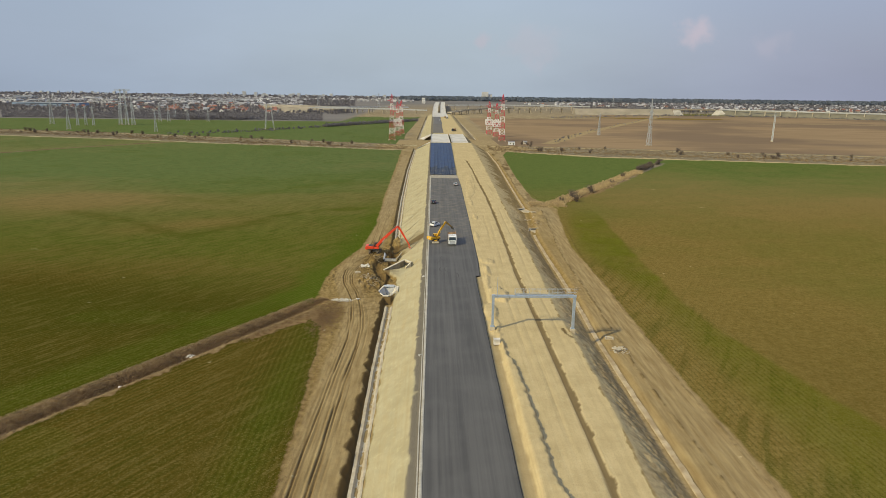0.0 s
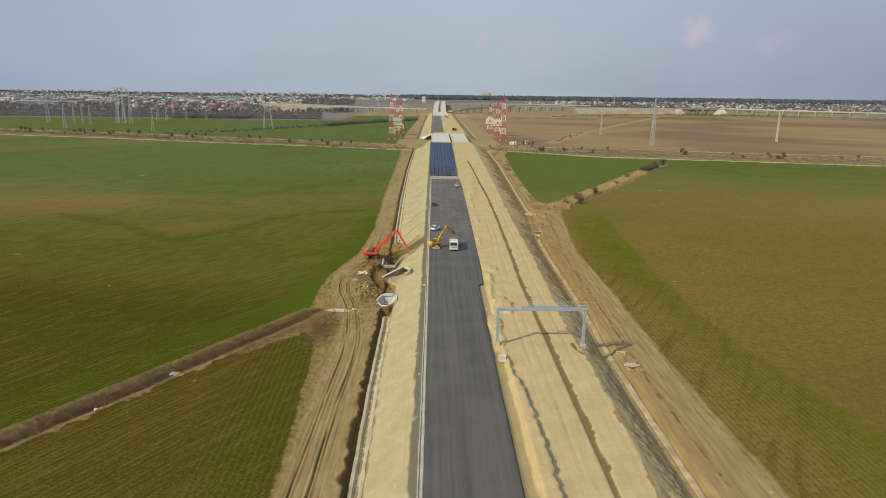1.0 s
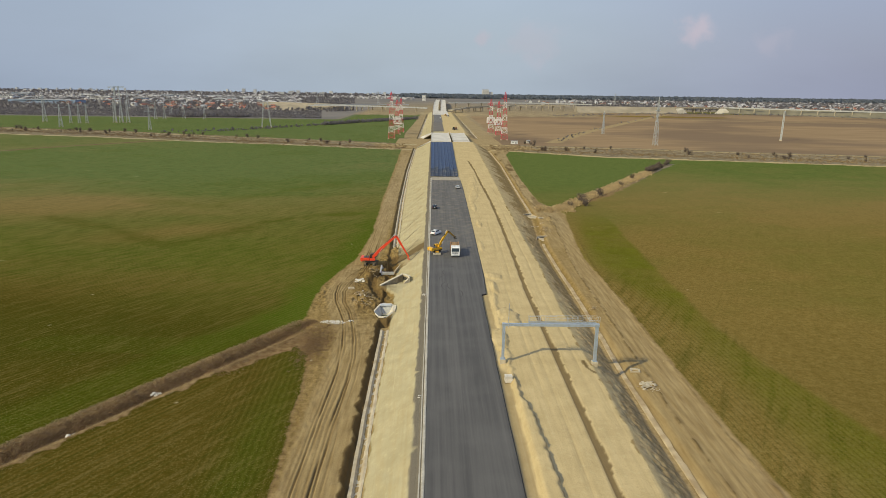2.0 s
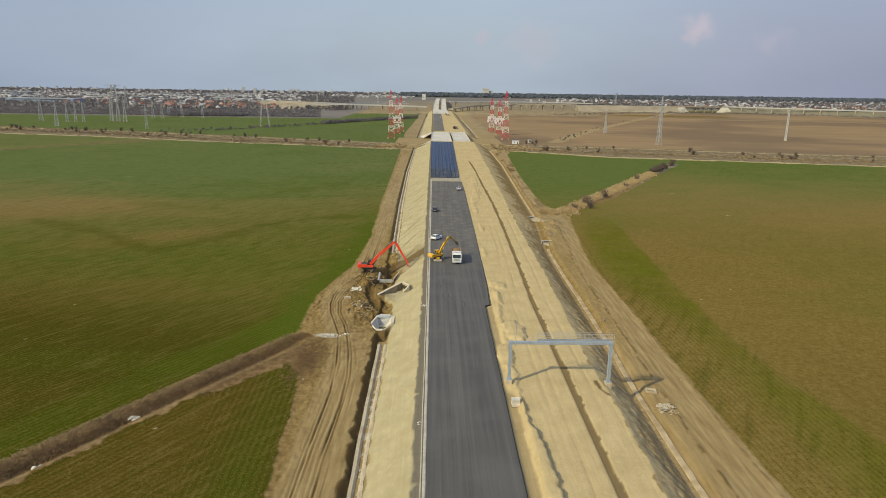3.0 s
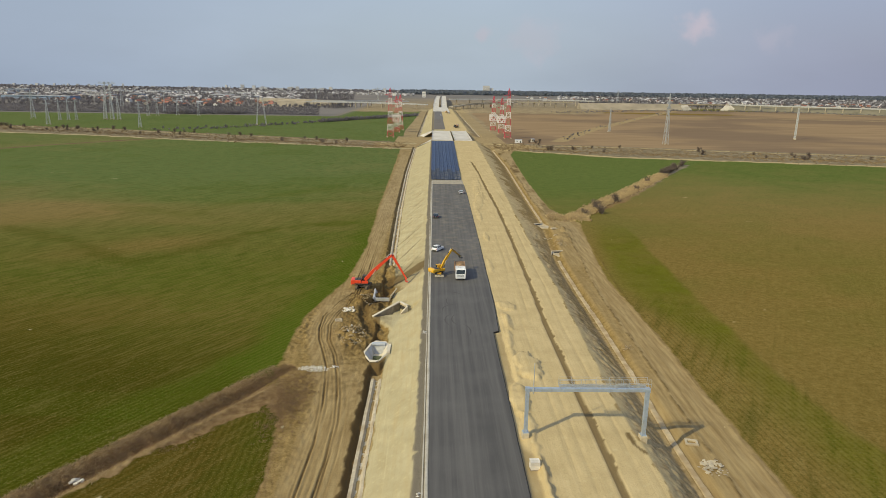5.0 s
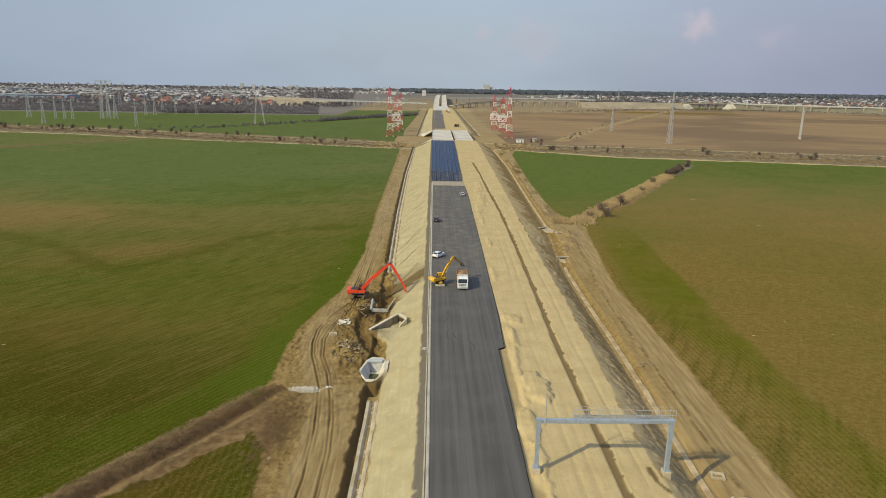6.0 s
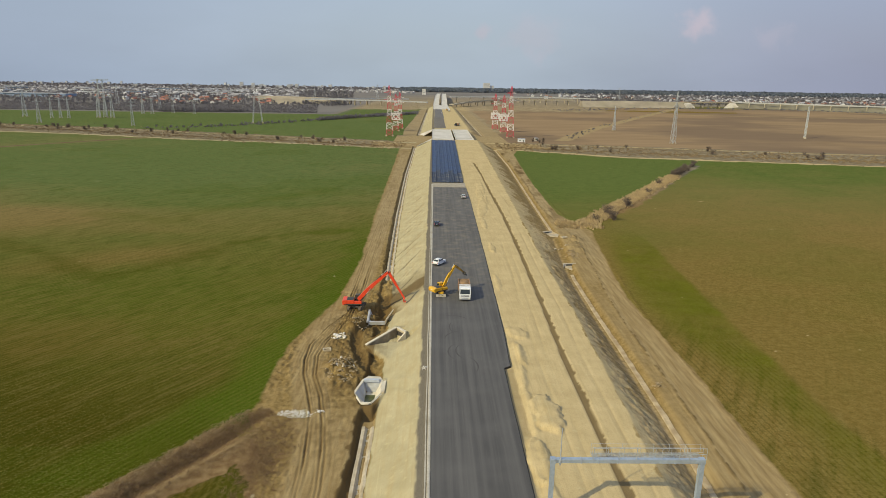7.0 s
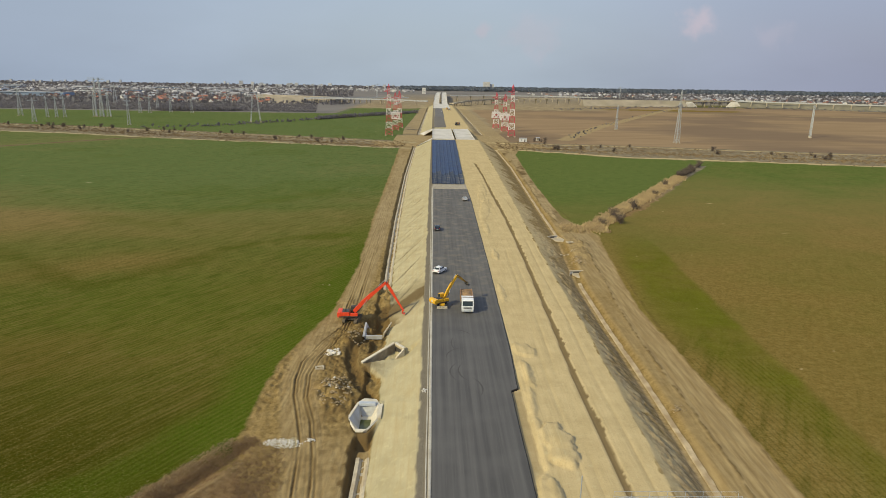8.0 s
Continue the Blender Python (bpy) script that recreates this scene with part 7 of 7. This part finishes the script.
def warehouse(at, w, d, h, label, stripe):
    o = thing("warehouse", at, label, "warehouse", "warehouses of the far industrial zone")
    wl_ = part("wall", box(B(), 0, 0, h / 2 - 0.5, w, d, h + 1), stripe, o)
    part("roof", box(B(), 0, 0, h + 0.3, w + 0.8, d + 0.8, 0.6), roof_mats[2], o)
    for k in range(4):
        part("loading_door", box(B(), -w * 0.4 + k * w * 0.22, -d / 2 - 0.05, 2.2, 4.2, 0.2, 4.4), concrete_grey, wl_)
    part("window_band", box(B(), 0, -d / 2 - 0.04, h * 0.75, w * 0.8, 0.12, 1.2), pane, wl_)
    return o


steel_white = mat("white cladding", (0.68, 0.69, 0.70), 0.6, grain=0.1, vary=0.08, each=0.1)
steel_blue = mat("blue grey cladding", (0.16, 0.22, 0.32), 0.6, grain=0.1, vary=0.1, each=0.2)
for k in range(34):
    x, y = rnd.uniform(-1700, -560), rnd.uniform(2050, 3000)
    warehouse(pose(x - 0.2 * (y - 2000), y, G, 0, 0, rnd.uniform(-12, 12)), rnd.uniform(35, 100), rnd.uniform(20, 40), rnd.uniform(6, 9), "long pale warehouse with grey flat roof", steel_blue if k % 5 == 4 else steel_white)
warehouse(pose(-1005, 1720, G, 0, 0, -8), 190, 40, 9, "long blue-grey factory hall with flat roof", steel_blue)


# skyline panels and glazing in pale greys that include the haze
glazing_far = mat("dull far glazing", (0.24, 0.25, 0.27), 0.5, grain=0.1, vary=0.1)
block_wall = mat("pale grey panel walls", (0.47, 0.48, 0.50), 0.9, grain=0.1, vary=0.1, each=0.2)


def block(at, w, d, h, wm):
    o = thing("apartment_block", at, "pale distant apartment block with rows of windows", "building", "apartment blocks on the skyline")
    wl_ = part("wall", box(B(), 0, 0, h / 2 - 1, w, d, h + 2), wm, o)
    part("roof", box(B(), 0, 0, h + 0.4, w + 0.6, d + 0.6, 0.8), concrete_grey, o)
    for k in range(int(h / 6)):
        part("glazing", box(B(), 0, -d / 2 - 0.06, 3 + 6 * k, w * 0.86, 0.16, 1.5), glazing_far, wl_)


for k in range(60):
    y = rnd.uniform(3800, 4700)
    block(pose(rnd.uniform(-2900, -200) * y / 4300, y, G, 0, 0, rnd.uniform(-20, 20)), rnd.uniform(10, 22), 12, rnd.uniform(10, 22) * (1.6 if k % 6 == 0 else 1), block_wall)
block(pose(360, 4550, G), 46, 16, 46, wall_mats[0])
block(pose(395, 4560, G), 30, 16, 30, wall_mats[0])
for x, y, h in ((-40, 2650, 22), (-175, 2900, 10)):
    block(pose(x, y, G), 14, 10, h, wall_mats[0])

# bluish grey lifted for haze over the far town
town_mat = mat("far roofs and walls", (0.31, 0.305, 0.32), 0.9, grain=0.01, vary=0.4, island=0.5)


def box_field(name, label, spots, material):
    cube = np.array([(-1, -1, 0), (1, -1, 0), (1, 1, 0), (-1, 1, 0), (-1, -1, 1), (1, -1, 1), (1, 1, 1), (-1, 1, 1), (-1, 0, 1.35), (1, 0, 1.35)], float)
    quads = np.array([(0, 1, 5, 4), (1, 2, 6, 5), (2, 3, 7, 6), (3, 0, 4, 7), (4, 5, 9, 8), (6, 7, 8, 9), (5, 6, 9, 9), (7, 4, 8, 8)])[:6]
    vs, fs = [], []
    for i, (x, y, w, d, h) in enumerate(spots):
        vs.append(cube * (w / 2, d / 2, h) + (x, y, G))
        fs.append(quads + 10 * i)
    return tagged(new(name, raw_mesh(name, np.concatenate(vs), np.concatenate(fs), material)), label, "town", kind="stuff")


spots = []
for _ in range(2600):
    y = rnd.uniform(1900, 4800)
    x = rnd.uniform(-0.78, -0.03 if y > 2900 else -0.2) * y
    s = rnd.uniform(0.45, 1.3) * (2.2 if rnd.random() < 0.06 else 1)
    spots.append((x, y, 11 * s, 9 * s, rnd.uniform(3, 6)))
for _ in range(900):
    y = rnd.uniform(2000, 3900)
    x = rnd.uniform(0.3 if y < 2600 else 0.18, 0.85) * y
    s = rnd.uniform(0.5, 1.2)
    spots.append((x, y, 11 * s, 9 * s, rnd.uniform(3, 6)))
box_field("distant_town", "dense far town of pale walls and red roofs", spots, town_mat)

def crowns(name, label, material, count, place, r, h, seed, per=12, width=0.3):
    """Bare trees far off: fans of thin twigs from a short stem."""
    q = random.Random(seed)
    pts = []
    for _ in range(count):
        x, y = place(q)
        k = q.uniform(0.6, 1.4)
        pts.append((x, y, q.uniform(*r) * k, q.uniform(*h) * k))
    s = np.repeat(np.array(pts), per, axis=0)
    rng = np.random.default_rng(seed)
    n = len(s)
    a, up = rng.uniform(0, 2 * np.pi, n), rng.uniform(0.0, 1.0, n)
    foot = np.column_stack((s[:, 0], s[:, 1], G + s[:, 3] * 0.35 * up))
    foot[:, :2] += rng.normal(0, 0.25, (n, 2)) * s[:, 2:3]
    reach = s[:, 2] * np.sqrt(rng.uniform(0.05, 1, n))
    tip = np.column_stack((s[:, 0] + reach * np.cos(a), s[:, 1] + reach * np.sin(a), G + s[:, 3] * (1.0 - 0.5 * (reach / s[:, 2]) ** 2 * rng.uniform(0.3, 1, n))))
    w = width * rng.uniform(0.5, 1.5, n)
    side = np.column_stack((-np.sin(a + 0.7) * w, np.cos(a + 0.7) * w, 0 * w))
    mid = foot + (tip - foot) * 0.6
    v = np.stack((foot, mid - side, tip, mid + side), 1).reshape(-1, 3)
    f = np.arange(4 * n).reshape(-1, 4)
    me = raw_mesh(name, v, f, material)
    return tagged(new(name, me), label, "trees", kind="stuff")


def fan(lo, hi, y0, y1, power=1.0):
    def at(q):
        y = y0 + (y1 - y0) * q.random() ** power
        return q.uniform(lo, hi) * y, y
    return at


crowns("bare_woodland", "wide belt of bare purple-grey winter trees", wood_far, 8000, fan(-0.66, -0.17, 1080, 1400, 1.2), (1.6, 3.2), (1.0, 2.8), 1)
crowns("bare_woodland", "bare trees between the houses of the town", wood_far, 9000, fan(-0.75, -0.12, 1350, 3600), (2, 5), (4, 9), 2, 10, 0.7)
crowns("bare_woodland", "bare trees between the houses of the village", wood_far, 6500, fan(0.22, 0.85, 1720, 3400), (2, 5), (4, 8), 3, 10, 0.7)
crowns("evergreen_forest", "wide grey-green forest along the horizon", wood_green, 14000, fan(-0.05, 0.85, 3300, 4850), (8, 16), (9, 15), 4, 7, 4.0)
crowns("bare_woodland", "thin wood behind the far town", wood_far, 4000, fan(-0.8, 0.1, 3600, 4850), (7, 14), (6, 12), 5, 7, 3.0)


def hedge_place(pts, spread):
    def at(q):
        k = q.randrange(len(pts) - 1)
        t = q.random()
        return (pts[k][0] + (pts[k + 1][0] - pts[k][0]) * t + q.gauss(0, spread), pts[k][1] + (pts[k + 1][1] - pts[k][1]) * t + q.gauss(0, spread))
    return at


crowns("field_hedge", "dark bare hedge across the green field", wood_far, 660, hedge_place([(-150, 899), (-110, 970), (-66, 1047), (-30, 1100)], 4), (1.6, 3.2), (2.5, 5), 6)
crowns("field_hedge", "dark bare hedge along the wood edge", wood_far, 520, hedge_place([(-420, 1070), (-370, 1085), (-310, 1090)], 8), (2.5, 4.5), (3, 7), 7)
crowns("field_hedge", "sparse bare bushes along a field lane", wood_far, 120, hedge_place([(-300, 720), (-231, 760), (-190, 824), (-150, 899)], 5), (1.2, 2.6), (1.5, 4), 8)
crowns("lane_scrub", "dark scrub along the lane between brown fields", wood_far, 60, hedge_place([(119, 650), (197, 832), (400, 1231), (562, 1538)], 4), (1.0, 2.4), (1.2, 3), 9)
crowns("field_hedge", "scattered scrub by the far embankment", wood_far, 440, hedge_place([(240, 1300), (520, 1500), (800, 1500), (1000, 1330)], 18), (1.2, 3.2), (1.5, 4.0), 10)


# ---------------- scrub, reeds and weeds ----------------
def blades(name, spots, material, label, category, seed, lean=0.5, per=5, width=0.06):
    """Tufts of thin leaning blades: x, y, z, height, spread."""
    rng = np.random.default_rng(seed)
    s = np.repeat(np.asarray(spots, float), per, axis=0)
    n = len(s)
    a = rng.uniform(0, 2 * np.pi, n)
    r = s[:, 4] * rng.uniform(0, 1, n)
    bx, by = s[:, 0] + r * np.cos(a), s[:, 1] + r * np.sin(a)
    h = s[:, 3] * rng.uniform(0.55, 1.15, n)
    ta = rng.uniform(0, 2 * np.pi, n)
    tilt = h * lean * rng.uniform(0.1, 1, n)
    w = width * rng.uniform(0.6, 1.6, n)
    wa = rng.uniform(0, np.pi, n)
    base = np.column_stack((bx, by, s[:, 2] - 0.05))
    side = np.column_stack((np.cos(wa) * w, np.sin(wa) * w, 0 * w))
    tip = base + np.column_stack((np.cos(ta) * tilt, np.sin(ta) * tilt, h))
    mid = base + (tip - base) * 0.55 + np.column_stack((0 * h, 0 * h, 0.08 * h))
    v = np.stack((base - side, base + side, mid + side * 0.8, tip, mid - side * 0.8), 1).reshape(-1, 3)
    i = np.arange(n)[:, None] * 5
    f = np.concatenate((i + np.array([[0, 1, 2]]), i + np.array([[0, 2, 4]]), i + np.array([[4, 2, 3]])))
    return tagged(new(name, raw_mesh(name, v, f, material)), label, category, kind="stuff")


def land_z(xs, ys):
    return lay(np.asarray(xs, float), np.asarray(ys, float))[0]


def spread(count, place, seed, h, r):
    q = random.Random(seed)
    pts = [place(q) for _ in range(count)]
    xs, ys = [p[0] for p in pts], [p[1] for p in pts]
    zs = land_z(xs, ys)
    return [(x, y, z, q.uniform(*h), q.uniform(*r)) for x, y, z in zip(xs, ys, zs)]


def drain_weeds(s0, s1, u0=20, u1=114):
    def at(q):
        s, u = q.gauss((s0 + s1) / 2, (s1 - s0) / 4), q.uniform(u0, u1)
        s = s - 100.6
        return s * 0.85 + u * 0.527, u * 0.85 - s * 0.527
    return at


straw_dull = mat("dull tan dead grass", (0.30, 0.215, 0.110), 0.9, grain=0.3, vary=0.2, island=0.2)
blades("drain_grass", spread(1500, drain_weeds(1.5, 6.0, 84, 116), 12, (0.05, 0.16), (0.3, 0.8)), reed_brown, "flattened brown weeds beside the end of the drain", "weeds", 12, 2.6, 9, 0.026)
def tangle(q):
    return -23.0 + q.gauss(0, 1.8), 138 + q.gauss(0, 4.5)


blades("drain_weeds", spread(1500, tangle, 13, (0.08, 0.26), (0.3, 0.9)), reed_brown, "low reddish-brown weed tangle where the drain ends", "weeds", 13, 2.4, 12, 0.026)
blades("drain_weeds", spread(5200, drain_weeds(-2.4, 0.9, 20, 115), 1, (0.10, 0.34), (0.3, 0.9)), reed_brown, "tangled dead brown weeds along the drain", "weeds", 1, 2.4, 12, 0.026)
blades("drain_grass", spread(2600, drain_weeds(-4.0, -1.7, 20, 113), 2, (0.08, 0.26), (0.2, 0.6)), straw_dull, "dry tan grass on the drain bank", "grass", 2, 2.4, 9, 0.026)
blades("drain_grass", spread(1300, drain_weeds(1.3, 3.2), 3, (0.06, 0.2), (0.2, 0.6)), straw_dull, "dry tan grass on the drain bank", "grass", 3, 2.4, 8, 0.026)


def edge_weeds(q):
    y = q.uniform(58, 150)
    return float(field_left(y)) + 0.4 + q.gauss(0, 0.8), y


blades("edge_weeds", spread(1400, edge_weeds, 4, (0.05, 0.16), (0.2, 0.5)), reed_brown, "dead weeds at the edge of the site track", "weeds", 4, 2.2, 7, 0.026)


def reed_at(q):
    t = q.random() ** 0.9
    x, y = 57 + (138 - 57) * t, 291 + (420 - 291) * t
    return x + q.gauss(0, 1.5), y + q.gauss(0, 1.5)


blades("reed_bed", spread(8000, reed_at, 5, (0.7, 1.6), (0.2, 0.8)), reed_mat, "dense strip of tall straw-coloured reeds", "reeds", 5, 0.45, 9, 0.06)
blades("reed_bed", spread(700, lambda q: (q.uniform(46, 62), 289 + q.gauss(0, 2.6)), 6, (0.5, 1.5), (0.3, 0.8)), reed_mat, "low trampled reeds beside the site track", "reeds", 6, 0.7, 9, 0.08)


def scrub_at(q):
    x = q.uniform(-520, 480)
    while -24 < x < 52:
        x = q.uniform(-520, 480)
    return x, float(canal(x)) - 6 + q.gauss(0, 16)


blades("drain_scrub", spread(9000, scrub_at, 7, (0.3, 1.0), (0.3, 1.4)), dark_weed, "dull brown scrub along the farm drain", "scrub", 7, 0.6, 7, 0.16)
blades("drain_reeds", spread(1400, scrub_at, 8, (0.25, 0.7), (0.3, 1.4)), dry_grass, "pale dry grass along the farm drain", "grass", 8, 0.7, 6, 0.16)


def bush(at, seed, size, label):
    """Bare bush: a forked stem and a crown of twigs."""
    q = random.Random(seed)
    b = thing("bush", at, label, "bush", "bare bushes of the fields")
    stem, tips = B(), []
    for k in range(6):
        a = q.uniform(0, 6.28)
        p, d = Vector((0, 0, -0.1)), Vector((math.cos(a) * 0.45, math.sin(a) * 0.45, 1))
        for j in range(3):
            e = p + d * size * 0.24
            beam(stem, p, e, 0.10 * size / 3 * (1 - 0.25 * j), None, 0.10 * size / 3 * (0.75 - 0.25 * j))
            tips.append(e)
            p, d = e, d + Vector((q.uniform(-0.4, 0.4), q.uniform(-0.4, 0.4), q.uniform(-0.1, 0.2)))
    part("stem", stem, twig_mat, b)
    rng = np.random.default_rng(seed)
    vs, n = [], 420
    base = np.array([tips[i % len(tips)][:] for i in range(n)]) + rng.normal(0, size * 0.12, (n, 3))
    dirn = rng.normal(0, 1, (n, 3)) + (0, 0, 0.7)
    dirn /= np.linalg.norm(dirn, axis=1)[:, None]
    ln = size * rng.uniform(0.12, 0.34, n)[:, None]
    sd = np.cross(dirn, rng.normal(0, 1, (n, 3)))
    sd = sd / np.linalg.norm(sd, axis=1)[:, None] * 0.022 * size
    v = np.stack((base - sd, base + sd, base + dirn * ln), 1).reshape(-1, 3)
    v[:, 2] = np.maximum(v[:, 2], 0.0)
    part("crown", raw_mesh("crown", v, np.arange(3 * n).reshape(-1, 3), twig_mat), None, b, "crown of bare twigs")
    return b


kinds = [bush(pose(69.5, 309, ground_z(69.5, 309)), 1, 4.2, "large bare grey-brown bush among reeds"), bush(pose(62, 296, ground_z(62, 296)), 2, 2.6, "bare grey-brown bush beside the reeds"), bush(pose(146, 434, ground_z(146, 434)), 3, 3.4, "bare dark bush at the end of the reeds")]
q = random.Random(8)
for k in range(16):
    t = q.random()
    x, y = 137 + 34 * t + q.gauss(0, 1.6), 418 + 54 * t + q.gauss(0, 1.6)
    copy_thing(kinds[k % 3], pose(x, y, ground_z(x, y), 0, 0, q.uniform(0, 360)))
for k in range(64):
    x = q.uniform(-480, 460)
    if -30 < x < 60:
        continue
    y = float(canal(x)) + q.choice((-8, 4, 12, 20)) + q.gauss(0, 5)
    copy_thing(kinds[k % 3], pose(x, y, ground_z(x, y), 0, 0, q.uniform(0, 360)))
for x, y in ((93, 622), (88, 628), (98, 630), (70, 299), (84, 327), (104, 362), (118, 388)):
    copy_thing(kinds[(x + y) % 3], pose(x, y, ground_z(x, y), 0, 0, q.uniform(0, 360)))


def shed(at, w, d, h, label, wm):
    s = thing("shed", at, label, "shed")
    wl_ = part("wall", box(B(), 0, 0, h / 2 - 0.2, w, d, h + 0.4), wm, s)
    part("roof", slab(B(), [(-w / 2 - 0.2, -d / 2 - 0.2, h), (w / 2 + 0.2, -d / 2 - 0.2, h), (w / 2 + 0.2, d / 2 + 0.2, h + 0.3), (-w / 2 - 0.2, d / 2 + 0.2, h + 0.3)], (0, 0, 0.12)), roof_mats[2], s)
    part("door", box(B(), w * 0.25, -d / 2 - 0.03, 1.0, 0.9, 0.08, 2.0), dark_steel, wl_)
    part("window", box(B(), -w * 0.2, -d / 2 - 0.03, 1.5, 1.0, 0.08, 0.8), pane, wl_)


shed(pose(78, 628, ground_z(78, 628), 0, 0, -4), 6.5, 2.6, 2.8, "white site container on bare earth", steel_white)
shed(pose(93, 640, ground_z(93, 640), 0, 0, 15), 3.2, 3, 2.5, "small pale hut under bare bushes", wall_mats[1])


# dark tyre arcs on the fresh asphalt
tyre_mat = mat("faint tyre rubber", (0.064, 0.060, 0.056), 0.82, grain=1.5, vary=0.25)


def tyre_arc(cx, cy, r, a0, a1):
    v, f = [], []
    for i in range(25):
        a = radians(a0 + (a1 - a0) * i / 24)
        w = 0.13 * math.sin(math.pi * (i + 0.5) / 25) + 0.01
        v.extend(((cx + (r - w) * math.cos(a), cy + (r - w) * math.sin(a), 0.006), (cx + (r + w) * math.cos(a), cy + (r + w) * math.sin(a), 0.006)))
        if i:
            f.append((2 * i - 2, 2 * i - 1, 2 * i + 1, 2 * i))
    me = bpy.data.meshes.new("tyre_mark")
    me.from_pydata(v, [], f)
    me.materials.append(tyre_mat)
    tagged(new("tyre_mark", me), "faint dark curved tyre mark on asphalt", "tyre mark", "tyre marks on the new asphalt", kind="structure")


for row in ((8.5, 166, 5.5, 140, 215), (9.6, 166.5, 5.2, 150, 225), (6.5, 172, 4.0, 100, 190), (2.0, 160, 6.0, -25, 40), (10.5, 178, 7.0, 160, 205), (4.0, 181, 3.4, 20, 110)):
    tyre_arc(*row)
